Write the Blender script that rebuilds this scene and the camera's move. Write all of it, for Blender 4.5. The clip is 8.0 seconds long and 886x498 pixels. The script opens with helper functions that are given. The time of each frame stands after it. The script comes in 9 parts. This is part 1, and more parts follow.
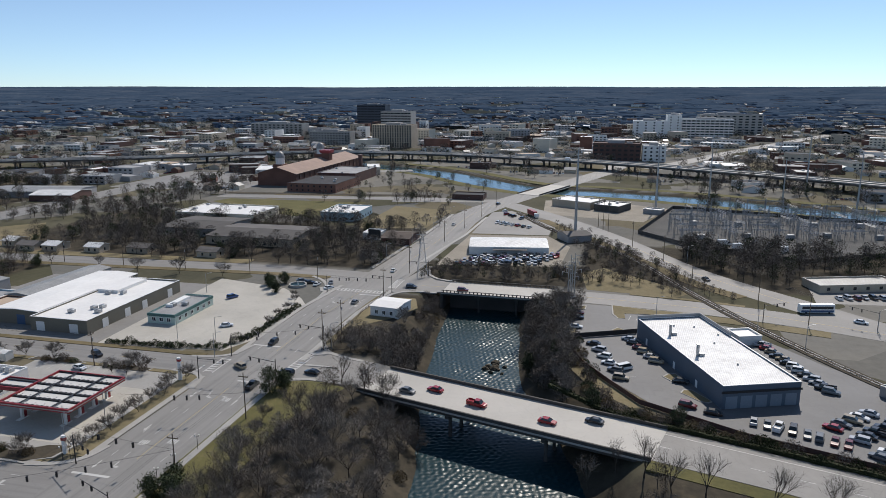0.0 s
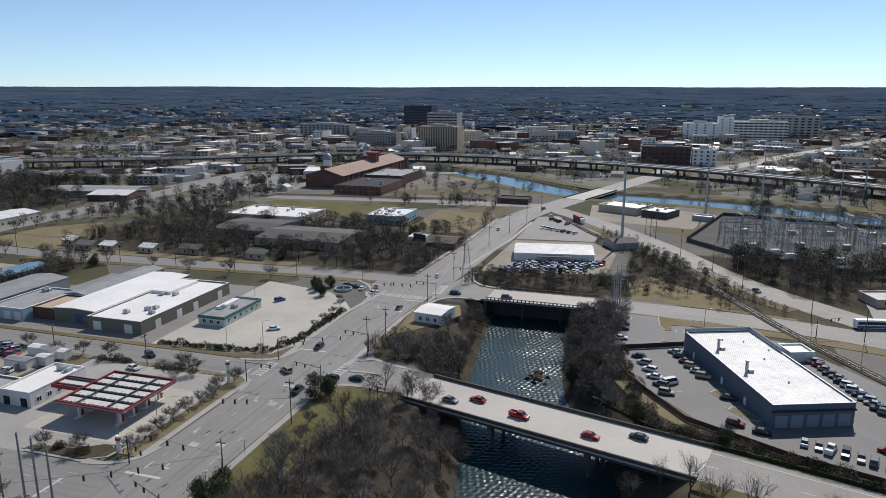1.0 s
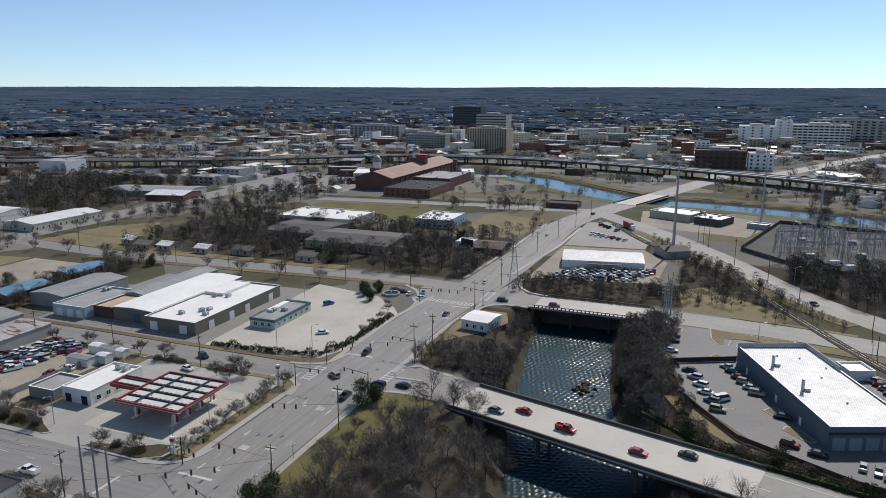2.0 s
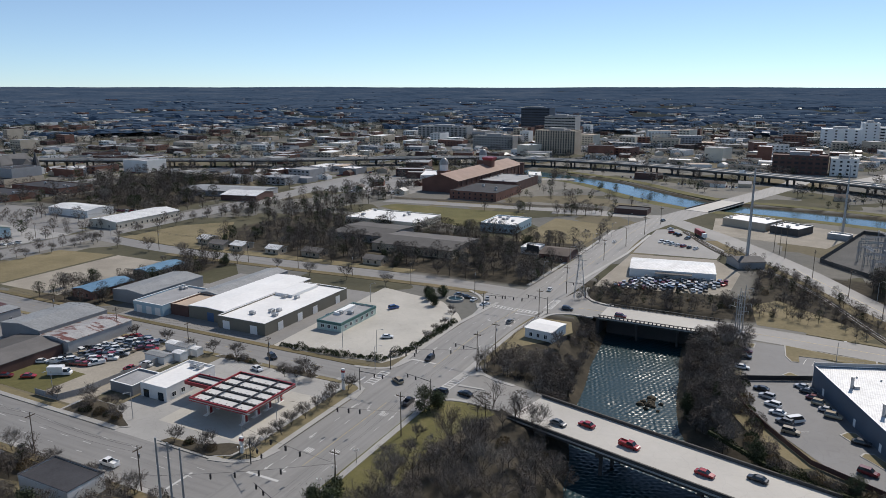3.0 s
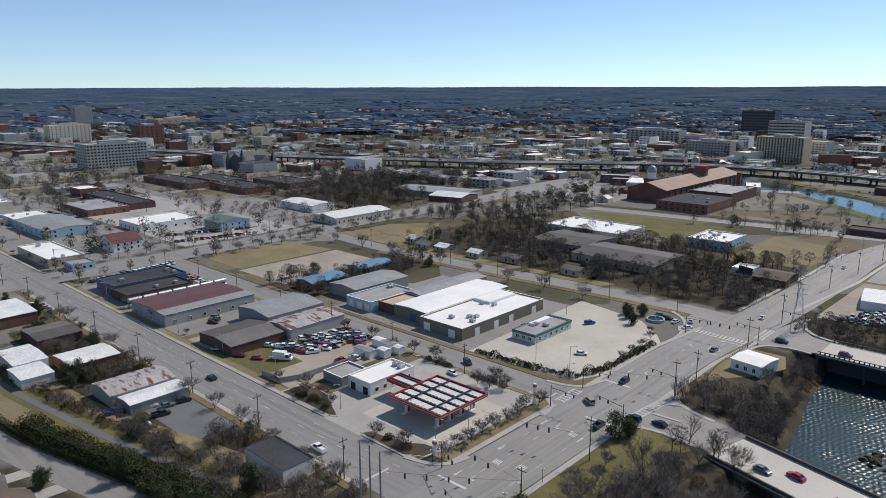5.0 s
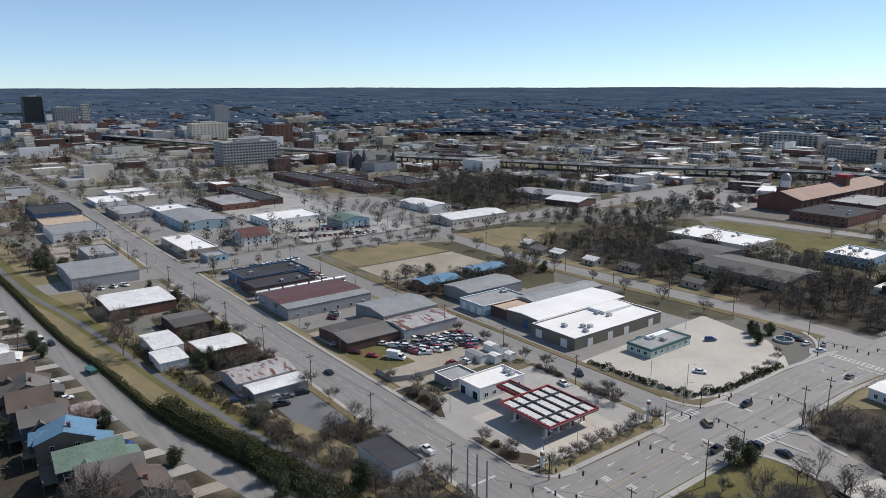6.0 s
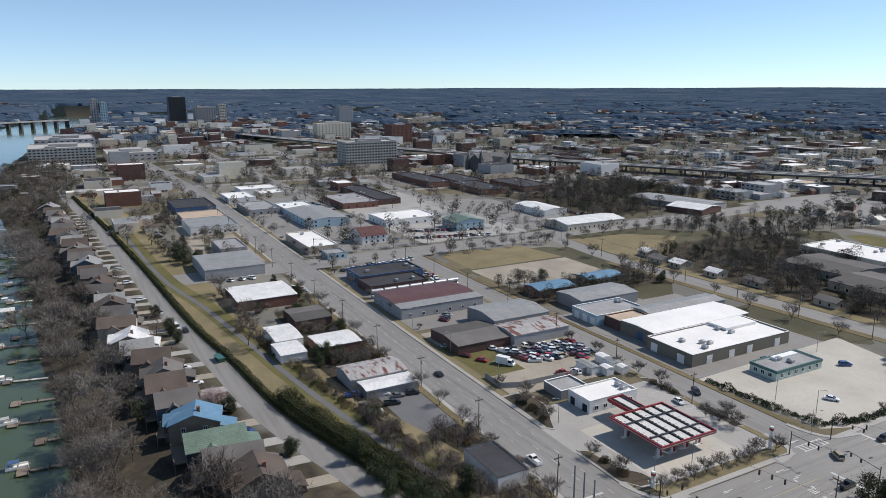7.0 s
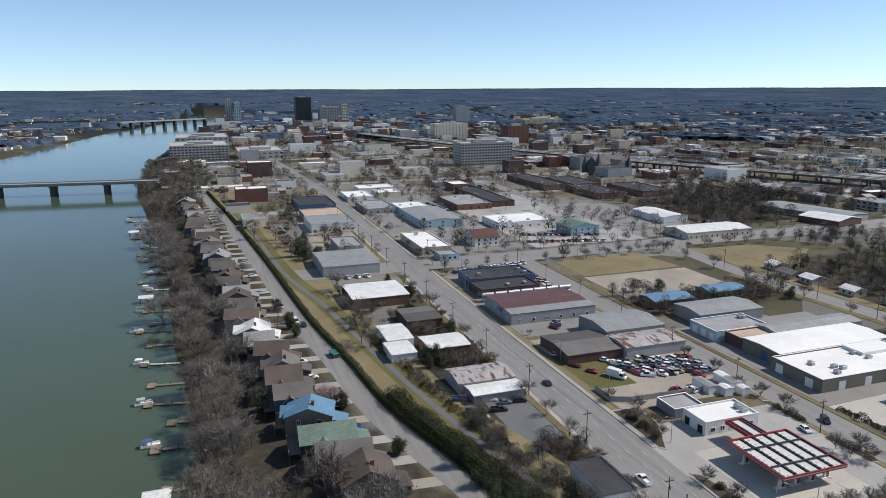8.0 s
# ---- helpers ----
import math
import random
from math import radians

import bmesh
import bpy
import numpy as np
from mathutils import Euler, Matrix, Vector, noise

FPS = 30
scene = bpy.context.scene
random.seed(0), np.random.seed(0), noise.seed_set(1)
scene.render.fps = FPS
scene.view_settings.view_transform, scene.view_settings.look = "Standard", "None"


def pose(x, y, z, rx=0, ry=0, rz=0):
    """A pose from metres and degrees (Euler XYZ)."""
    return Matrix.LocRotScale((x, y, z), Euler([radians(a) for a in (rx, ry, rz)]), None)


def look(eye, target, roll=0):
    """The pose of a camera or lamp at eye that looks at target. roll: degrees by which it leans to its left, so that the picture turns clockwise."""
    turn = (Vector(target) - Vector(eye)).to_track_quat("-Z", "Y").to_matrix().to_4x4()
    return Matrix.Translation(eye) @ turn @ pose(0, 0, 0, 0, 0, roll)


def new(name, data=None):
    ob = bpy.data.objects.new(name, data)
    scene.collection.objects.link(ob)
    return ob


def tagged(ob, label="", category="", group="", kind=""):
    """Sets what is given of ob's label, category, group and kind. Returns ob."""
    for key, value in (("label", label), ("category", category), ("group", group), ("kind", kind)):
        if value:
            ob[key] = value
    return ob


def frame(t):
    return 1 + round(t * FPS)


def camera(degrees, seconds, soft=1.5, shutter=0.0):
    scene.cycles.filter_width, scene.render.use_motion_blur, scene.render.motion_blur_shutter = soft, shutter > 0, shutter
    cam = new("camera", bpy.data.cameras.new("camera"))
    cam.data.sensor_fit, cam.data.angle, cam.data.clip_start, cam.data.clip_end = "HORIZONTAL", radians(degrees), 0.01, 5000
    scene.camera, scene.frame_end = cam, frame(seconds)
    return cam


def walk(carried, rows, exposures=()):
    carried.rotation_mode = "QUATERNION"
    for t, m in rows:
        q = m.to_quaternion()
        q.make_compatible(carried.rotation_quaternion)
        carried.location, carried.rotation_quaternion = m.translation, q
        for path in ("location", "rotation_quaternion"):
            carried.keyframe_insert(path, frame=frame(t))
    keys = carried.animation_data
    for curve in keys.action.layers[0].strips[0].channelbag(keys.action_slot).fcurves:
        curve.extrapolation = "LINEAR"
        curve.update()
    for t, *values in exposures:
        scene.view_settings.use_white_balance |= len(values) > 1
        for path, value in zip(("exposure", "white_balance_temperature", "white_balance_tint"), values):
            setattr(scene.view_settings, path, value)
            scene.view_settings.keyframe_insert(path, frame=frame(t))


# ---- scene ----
cam = camera(64.04, 8.0, soft=0.8)
# seconds, x, y, height, yaw, pitch, roll
ROWS = [
    (0.0, 0.00, 0.00, 82.00, 13.50, -12.76, -0.03),
    (0.5, -0.01, 0.11, 83.46, 15.43, -12.78, -0.01),
    (1.0, -0.18, -0.01, 84.96, 17.16, -12.79, 0.01),
    (2.5, -0.74, 0.21, 89.08, 23.50, -12.81, 0.06),
    (3.0, -0.58, 0.12, 90.60, 26.45, -12.83, 0.01),
    (3.5, -0.45, -0.02, 92.12, 29.92, -12.87, -0.05),
    (4.0, -0.54, -0.13, 93.51, 33.68, -12.88, -0.06),
    (4.5, -0.60, -0.20, 94.78, 38.14, -12.89, -0.12),
    (6.0, -0.73, -0.50, 98.29, 52.27, -12.89, -0.09),
    (6.5, -0.72, -0.57, 99.30, 56.98, -12.87, -0.12),
    (7.0, -0.87, -0.53, 100.32, 61.64, -12.86, -0.14),
    (7.5, -1.21, -0.04, 101.16, 66.37, -12.84, -0.20),
    (8.0, -1.41, -0.27, 102.40, 70.93, -12.86, -0.23),
]
walk(cam, [(t, pose(x, y, z, 90 + pitch, 0, yaw) @ pose(0, 0, 0, 0, 0, roll)) for t, x, y, z, yaw, pitch, roll in ROWS],
     exposures=((0.0, -0.17, 6150, 9), (4.0, -0.13, 6150, 9), (8.0, 0.06, 6150, 9)))

# ---- light: late-winter midday sun ahead of the camera, clear sky ----
SUN_UP, SUN_TURN = 46.0, 9.0
world = bpy.data.worlds.new("sky")
scene.world = world
world.use_nodes = True
wn = world.node_tree
sky = wn.nodes.new("ShaderNodeTexSky")
sky.sky_type, sky.sun_disc = "NISHITA", False
sky.sun_elevation, sky.sun_rotation = radians(SUN_UP), radians(SUN_TURN)
sky.air_density, sky.dust_density, sky.ozone_density = 0.62, 0.0, 2.6
tint = wn.nodes.new("ShaderNodeMix")
tint.data_type, tint.blend_type = "RGBA", "MULTIPLY"
tint.inputs[0].default_value, tint.inputs[7].default_value = 1.0, (0.88, 0.995, 1.07, 1)
wn.links.new(sky.outputs[0], tint.inputs[6])
pale = wn.nodes.new("ShaderNodeHueSaturation")
pale.inputs["Saturation"].default_value = 0.86
wn.links.new(tint.outputs[2], pale.inputs["Color"])
even = wn.nodes.new("ShaderNodeMix")
even.data_type = "RGBA"
even.inputs[0].default_value, even.inputs[7].default_value = 0.12, (4.2, 5.5, 6.2, 1)
wn.links.new(pale.outputs[0], even.inputs[6])
wn.links.new(even.outputs[2], wn.nodes["Background"].inputs[0])
wn.nodes["Background"].inputs[1].default_value = 0.118
sun = new("sun", bpy.data.lights.new("sun", "SUN"))
sun.data.energy, sun.data.angle, sun.data.color = 4.8, radians(0.6), (1.0, 0.89, 0.77)
sun.matrix_world = look((0, 0, 300), (-300 * math.sin(radians(SUN_TURN)) / math.tan(radians(SUN_UP)),
                                      -300 * math.cos(radians(SUN_TURN)) / math.tan(radians(SUN_UP)), 0))

# ---- materials ----
def nodes_of(name):
    m = bpy.data.materials.new(name)
    m.use_nodes = True
    return m, m.node_tree, m.node_tree.nodes["Principled BSDF"]


def add(nt, kind, **inputs):
    n = nt.nodes.new(kind)
    for k, v in inputs.items():
        n.inputs[k].default_value = v
    return n


def position(nt):
    return nt.nodes.new("ShaderNodeNewGeometry").outputs["Position"]


def noise_of(nt, vec, scale, detail=4.0, rough=0.55):
    n = add(nt, "ShaderNodeTexNoise", Scale=scale, Detail=detail, Roughness=rough)
    nt.links.new(vec, n.inputs["Vector"])
    return n.outputs["Fac"]


def ramp(nt, fac, stops):
    r = nt.nodes.new("ShaderNodeValToRGB")
    e = r.color_ramp.elements
    while len(e) < len(stops):
        e.new(0.5)
    for k, (p, c) in zip(e, stops):
        k.position, k.color = p, (*c, 1) if len(c) == 3 else c
    nt.links.new(fac, r.inputs[0])
    return r.outputs[0]


def mix(nt, fac, a, b, kind="MIX"):
    m = nt.nodes.new("ShaderNodeMix")
    m.data_type, m.blend_type = "RGBA", kind
    for s, v in ((m.inputs[0], fac), (m.inputs[6], a), (m.inputs[7], b)):
        if isinstance(v, (int, float)):
            s.default_value = v
        elif isinstance(v, tuple):
            s.default_value = (*v, 1)
        else:
            nt.links.new(v, s)
    return m.outputs[2]


def bump(nt, bsdf, height, strength, dist):
    b = add(nt, "ShaderNodeBump", Strength=strength, Distance=dist)
    nt.links.new(height, b.inputs["Height"])
    nt.links.new(b.outputs[0], bsdf.inputs["Normal"])


def plain(name, color, rough=0.7, metal=0.0, vary=0.25, big=0.12, fine=2.5, relief=0.02, coat=0.0, own=0.0):
    """A surface with variation at two scales; own: how much each object differs."""
    m, nt, p = nodes_of(name)
    pos = position(nt)
    a = noise_of(nt, pos, big, 5.0)
    b = noise_of(nt, pos, fine, 4.0)
    dark = tuple(c * (1 - vary) for c in color)
    light = tuple(min(1, c * (1 + vary)) for c in color)
    col = mix(nt, ramp(nt, a, ((0.3, (0, 0, 0)), (0.7, (1, 1, 1)))), dark, light)
    col = mix(nt, 0.35, col, ramp(nt, b, ((0.3, dark), (0.7, light))))
    if own:
        info = nt.nodes.new("ShaderNodeObjectInfo")
        h = add(nt, "ShaderNodeHueSaturation")
        mr = add(nt, "ShaderNodeMapRange")
        mr.inputs["To Min"].default_value, mr.inputs["To Max"].default_value = 1 - own, 1 + own
        nt.links.new(info.outputs["Random"], mr.inputs["Value"])
        nt.links.new(mr.outputs[0], h.inputs["Value"])
        nt.links.new(col, h.inputs["Color"])
        col = h.outputs[0]
    nt.links.new(col, p.inputs["Base Color"])
    p.inputs["Roughness"].default_value, p.inputs["Metallic"].default_value = rough, metal
    p.inputs["Coat Weight"].default_value = coat
    if relief:
        bump(nt, p, b, 0.4, relief)
    return m


def ribbed(name, color, across="X", pitch=0.6, rust=0.0, rough=0.5, metal=0.2, turn=0.0):
    """Sheet-metal roofing with standing ribs along one way and streaky rust."""
    m, nt, p = nodes_of(name)
    pos = position(nt)
    mp = add(nt, "ShaderNodeMapping")
    mp.inputs["Rotation"].default_value = (0, 0, radians(turn))
    nt.links.new(pos, mp.inputs["Vector"])
    w = add(nt, "ShaderNodeTexWave", Scale=0.314 / pitch, Distortion=0.0)
    w.bands_direction = across
    nt.links.new(mp.outputs[0], w.inputs["Vector"])
    a = noise_of(nt, pos, 0.15, 6.0, 0.65)
    b = noise_of(nt, pos, 1.2, 5.0, 0.7)
    col = mix(nt, ramp(nt, a, ((0.3, (0, 0, 0)), (0.7, (1, 1, 1)))), tuple(c * 0.62 for c in color), tuple(min(1, c * 1.12) for c in color))
    col = mix(nt, 0.4, col, ramp(nt, b, ((0.35, tuple(c * 0.55 for c in color)), (0.6, color))))
    if rust:
        sheets = add(nt, "ShaderNodeMapping")
        sheets.inputs["Scale"].default_value = (0.16, 0.5, 0.5)
        nt.links.new(pos, sheets.inputs["Vector"])
        r = ramp(nt, noise_of(nt, sheets.outputs[0], 1.0, 4.0, 0.6), ((0.64 - 0.25 * rust, (0, 0, 0)), (0.72 - 0.25 * rust, (1, 1, 1))))
        col = mix(nt, r, col, (0.16, 0.06, 0.04))
    col = mix(nt, 0.18, col, w.outputs["Color"], "MULTIPLY")
    nt.links.new(col, p.inputs["Base Color"])
    p.inputs["Roughness"].default_value, p.inputs["Metallic"].default_value = rough, metal
    bump(nt, p, w.outputs["Fac"], 0.5, 0.05)
    return m


def mottled(name, stops, big, fine, rough=0.95, relief=0.15):
    m, nt, p = nodes_of(name)
    pos = position(nt)
    a = noise_of(nt, pos, big, 6.0, 0.6)
    b = noise_of(nt, pos, fine, 6.0, 0.65)
    f = mix(nt, 0.4, a, b)
    nt.links.new(ramp(nt, f, stops), p.inputs["Base Color"])
    p.inputs["Roughness"].default_value = rough
    p.inputs["Specular IOR Level"].default_value = 0.2
    bump(nt, p, b, 0.6, relief)
    return m


def pavement_mat(name, color, stain=0.5, heading=None):
    """Worn asphalt or concrete: patches, wear drawn out along the traffic (heading in degrees), cracks."""
    m, nt, p = nodes_of(name)
    pos = position(nt)
    a = noise_of(nt, pos, 0.045, 5.0, 0.6)
    b = noise_of(nt, pos, 0.6, 6.0, 0.7)
    v = add(nt, "ShaderNodeTexVoronoi", Scale=0.21)
    v.feature = "DISTANCE_TO_EDGE"
    warp = noise_of(nt, pos, 0.4, 3.0)
    vm = nt.nodes.new("ShaderNodeVectorMath")
    vm.operation = "ADD"
    nt.links.new(pos, vm.inputs[0])
    nt.links.new(warp, vm.inputs[1])
    nt.links.new(vm.outputs[0], v.inputs["Vector"])
    crack = ramp(nt, v.outputs["Distance"], ((0.0, (1, 1, 1)), (0.02, (0, 0, 0))))
    dark, light = tuple(c * (1 - 0.45 * stain) for c in color), tuple(c * (1 + 0.22 * stain) for c in color)
    col = mix(nt, ramp(nt, a, ((0.32, (0, 0, 0)), (0.68, (1, 1, 1)))), dark, light)
    col = mix(nt, 0.3, col, ramp(nt, b, ((0.3, dark), (0.75, light))))
    if heading is not None:
        mp = add(nt, "ShaderNodeMapping")
        mp.vector_type = "TEXTURE"
        mp.inputs["Rotation"].default_value = (0, 0, radians(heading))
        mp.inputs["Scale"].default_value = (30, 1, 1)
        nt.links.new(pos, mp.inputs["Vector"])
        tracks = noise_of(nt, mp.outputs[0], 0.55, 3.0, 0.6)
        col = mix(nt, 0.55, col, ramp(nt, tracks, ((0.3, tuple(c * 0.68 for c in color)), (0.5, color), (0.7, tuple(c * 1.2 for c in color)))))
    k = nt.nodes.new("ShaderNodeMath")
    k.operation = "MULTIPLY"
    k.inputs[1].default_value = 0.35 * stain
    nt.links.new(crack, k.inputs[0])
    col = mix(nt, k.outputs[0], col, tuple(c * 0.35 for c in color))
    nt.links.new(col, p.inputs["Base Color"])
    p.inputs["Roughness"].default_value = 0.7
    bump(nt, p, b, 0.3, 0.02)
    return m


def water_mat(name, color, scale, strength, rough, rise=0.6):
    m, nt, p = nodes_of(name)
    pos = position(nt)
    a = noise_of(nt, pos, 0.008, 3.0)
    big = noise_of(nt, pos, scale, 3.0, 0.6)
    small = noise_of(nt, pos, scale * 5, 3.0, 0.6)
    nt.links.new(mix(nt, a, tuple(c * 0.8 for c in color), tuple(c * 1.25 for c in color)), p.inputs["Base Color"])
    p.inputs["Roughness"].default_value, p.inputs["IOR"].default_value = rough, 1.33
    bump(nt, p, mix(nt, 0.35, big, small), strength, rise)
    return m


ASPHALT = pavement_mat("asphalt", (0.212, 0.205, 0.194))
ASPHALT_NS = pavement_mat("worn_avenue_asphalt", (0.212, 0.206, 0.196), heading=90)
ASPHALT_EW = pavement_mat("worn_street_asphalt", (0.205, 0.199, 0.19), heading=0)
ASPHALT_LOT = pavement_mat("sealed_lot_asphalt", (0.125, 0.126, 0.13), 0.6)
CONCRETE = pavement_mat("concrete", (0.33, 0.321, 0.302), 0.5)
PALE_LOT = pavement_mat("pale_lot", (0.42, 0.398, 0.352), 0.5)
DECK = pavement_mat("bridge_deck", (0.42, 0.4, 0.365), 0.35)
PAINT = plain("road_paint", (0.46, 0.455, 0.435), 0.6, vary=0.15, fine=6)
PAINT_YELLOW = plain("yellow_paint", (0.36, 0.29, 0.14), 0.6, vary=0.15, fine=6)
GRASS = mottled("winter_grass", ((0.3, (0.07, 0.066, 0.034)), (0.5, (0.15, 0.122, 0.068)), (0.72, (0.23, 0.185, 0.11))), 0.03, 0.5)
TAN_GRASS = mottled("dormant_grass", ((0.3, (0.12, 0.104, 0.058)), (0.55, (0.2, 0.168, 0.098)), (0.75, (0.27, 0.227, 0.145))), 0.05, 0.7)
GREEN_GRASS = mottled("green_grass", ((0.3, (0.066, 0.066, 0.027)), (0.55, (0.125, 0.114, 0.045)), (0.75, (0.2, 0.17, 0.085))), 0.05, 0.7)
LITTER = mottled("leaf_litter", ((0.3, (0.036, 0.033, 0.026)), (0.55, (0.07, 0.06, 0.044)), (0.75, (0.13, 0.105, 0.07))), 0.08, 0.9)
GRAVEL = mottled("gravel", ((0.3, (0.2, 0.18, 0.15)), (0.6, (0.33, 0.3, 0.25)), (0.8, (0.42, 0.38, 0.32))), 0.06, 1.2)
WATER = water_mat("river_water", (0.058, 0.083, 0.052), 0.05, 0.06, 0.1)
POND = water_mat("rippled_water", (0.004, 0.026, 0.034), 3.0, 0.3, 0.34, 0.05)
CANAL = water_mat("canal_water", (0.05, 0.09, 0.1), 0.1, 0.12, 0.1)
PANEL = plain("grey_white_panel", (0.55, 0.54, 0.52), 0.6, vary=0.08)
WHITE_ROOF = plain("white_membrane", (0.74, 0.73, 0.71), 0.55, vary=0.13, big=0.06, fine=0.8)
TAN_ROOF = plain("tan_membrane", (0.42, 0.33, 0.25), 0.8, vary=0.2)
GREY_ROOF = plain("grey_membrane", (0.27, 0.27, 0.275), 0.75, vary=0.35, big=0.1)
DARK_ROOF = plain("tar_roof", (0.05, 0.05, 0.055), 0.8, vary=0.35, big=0.12)
METAL_ROOF = ribbed("grey_metal_roof", (0.35, 0.35, 0.34), "X")
METAL_WHITE = ribbed("white_metal_roof", (0.8, 0.8, 0.79), "X", metal=0.0)
RUST_ROOF = ribbed("rusty_metal_roof", (0.5, 0.48, 0.46), "X", rust=0.5)
RED_ROOF = ribbed("rust_red_roof", (0.13, 0.055, 0.045), "X", rust=0.2, metal=0.1)
BLUE_ROOF = ribbed("blue_metal_roof", (0.14, 0.27, 0.4), "X", metal=0.1)
GREEN_ROOF = ribbed("green_metal_roof", (0.17, 0.24, 0.19), "X", metal=0.1)
BROWN_ROOF = plain("brown_shingle", (0.085, 0.066, 0.055), 0.9, vary=0.35, fine=3, own=0.25)
GREY_SHINGLE = plain("grey_shingle", (0.1, 0.094, 0.09), 0.9, vary=0.3, fine=3, own=0.3)
BRICK = plain("brick", (0.16, 0.078, 0.056), 0.85, vary=0.3, fine=4, own=0.15)
BRICK_DARK = plain("dark_brick", (0.1, 0.055, 0.045), 0.85, vary=0.3, fine=4)
TILE = plain("clay_tile", (0.27, 0.185, 0.145), 0.8, vary=0.2, fine=2)
# dark weathered concrete; also colours in the shade below bridges and the viaduct
STAINED_SHADED = plain("weathered_shaded_concrete", (0.075, 0.07, 0.064), 0.9, vary=0.35, fine=2)
STONE = plain("dark_grey_stone", (0.085, 0.085, 0.088), 0.9, vary=0.3, fine=2)
STUCCO = plain("white_stucco", (0.72, 0.71, 0.68), 0.8, vary=0.1)
BEIGE = plain("beige_render", (0.45, 0.38, 0.29), 0.85, vary=0.15, own=0.15)
GREYWALL = plain("grey_block", (0.3, 0.3, 0.3), 0.85, vary=0.15, own=0.2)
OLIVE = plain("olive_grey_render", (0.17, 0.155, 0.12), 0.85, vary=0.15)
TEAL = plain("pale_green_render", (0.45, 0.54, 0.48), 0.8, vary=0.1)
TEAL_DARK = plain("dark_teal_trim", (0.05, 0.13, 0.12), 0.5, vary=0.1)
PALE_BLUE = plain("pale_blue_paint", (0.34, 0.46, 0.52), 0.7, vary=0.1)
BLUE = plain("blue_paint", (0.05, 0.1, 0.2), 0.5, vary=0.1)
SLATE = plain("slate_blue_cladding", (0.09, 0.12, 0.16), 0.5, vary=0.15)
SLATE_DOOR = plain("blue_grey_door", (0.2, 0.24, 0.28), 0.45, vary=0.15)
NAVY = plain("navy_siding", (0.035, 0.05, 0.075), 0.6, vary=0.2)
WOOD = plain("weathered_siding", (0.17, 0.14, 0.11), 0.85, vary=0.25, fine=3, own=0.3)
RED = plain("red_enamel", (0.26, 0.018, 0.025), 0.4, vary=0.1)
WHITE = plain("white_paint", (0.78, 0.78, 0.76), 0.5, vary=0.06)
CREAM = plain("cream_render", (0.6, 0.55, 0.45), 0.85, vary=0.12, own=0.1)
OFFICE = plain("pale_precast", (0.36, 0.35, 0.33), 0.8, vary=0.12, own=0.12)
GLASS = plain("window_glass", (0.02, 0.028, 0.035), 0.08, vary=0.2, relief=0)
STEEL = plain("galvanised_steel", (0.38, 0.39, 0.4), 0.45, 0.6, vary=0.15)
SUBST = plain("dull_grey_plant", (0.3, 0.31, 0.32), 0.5, 0.4, vary=0.2)
DARK_GRAVEL = mottled("dark_gravel", ((0.3, (0.07, 0.07, 0.07)), (0.6, (0.12, 0.118, 0.113)), (0.8, (0.2, 0.193, 0.18))), 0.06, 1.2)
BLACK = plain("black_metal", (0.02, 0.02, 0.022), 0.5, vary=0.2)
POLE = plain("timber_pole", (0.13, 0.1, 0.075), 0.9, vary=0.25)
RUBBER = plain("rubber", (0.02, 0.02, 0.02), 0.9, vary=0.2)
BARK = plain("bark", (0.085, 0.072, 0.06), 0.95, vary=0.3, fine=3)
TWIG = plain("twigs", (0.125, 0.108, 0.094), 0.95, vary=0.35, big=0.3, relief=0, own=0.25)
TWIG_GREY = plain("grey_twigs", (0.165, 0.15, 0.135), 0.95, vary=0.3, big=0.3, relief=0, own=0.25)
PINE = plain("pine_needles", (0.016, 0.026, 0.024), 0.8, vary=0.4, big=0.05, relief=0)
LEAF = plain("evergreen_leaf", (0.052, 0.064, 0.034), 0.7, vary=0.45, big=0.5, relief=0, own=0.3)
HEDGE = plain("hedge_leaf", (0.034, 0.04, 0.018), 0.75, vary=0.4, big=0.4, relief=0)
SHRUB = plain("dry_shrub", (0.115, 0.088, 0.052), 0.95, vary=0.35, big=0.4, relief=0, own=0.25)
BLOSSOM = plain("pink_blossom", (0.42, 0.32, 0.32), 0.9, vary=0.2, relief=0)
for _m in (BARK, TWIG, TWIG_GREY, PINE, LEAF, HEDGE, SHRUB):
    _m.node_tree.nodes["Principled BSDF"].inputs["Specular IOR Level"].default_value = 0.1
# far woods colour has the blue haze of distance mixed into it
HAZED_CANOPY = mottled("hazed_pine_canopy", ((0.3, (0.028, 0.048, 0.078)), (0.48, (0.046, 0.07, 0.108)), (0.7, (0.095, 0.115, 0.145))), 0.006, 0.07, 0.9, 0.3)
HAZED_CANOPY.node_tree.nodes["Principled BSDF"].inputs["Specular IOR Level"].default_value = 0.0
DARK_ROOF.node_tree.nodes["Principled BSDF"].inputs["Specular IOR Level"].default_value = 0.15

# ---- builders ----
def box(bm, x0, x1, y0, y1, z0, z1, m=None):
    vs = [bm.verts.new(v) for v in ((x0, y0, z0), (x1, y0, z0), (x1, y1, z0), (x0, y1, z0), (x0, y0, z1), (x1, y0, z1), (x1, y1, z1), (x0, y1, z1))]
    if m:
        for v in vs:
            v.co = m @ v.co
    for f in ((3, 2, 1, 0), (4, 5, 6, 7), (0, 1, 5, 4), (1, 2, 6, 5), (2, 3, 7, 6), (3, 0, 4, 7)):
        bm.faces.new([vs[i] for i in f])
    return vs


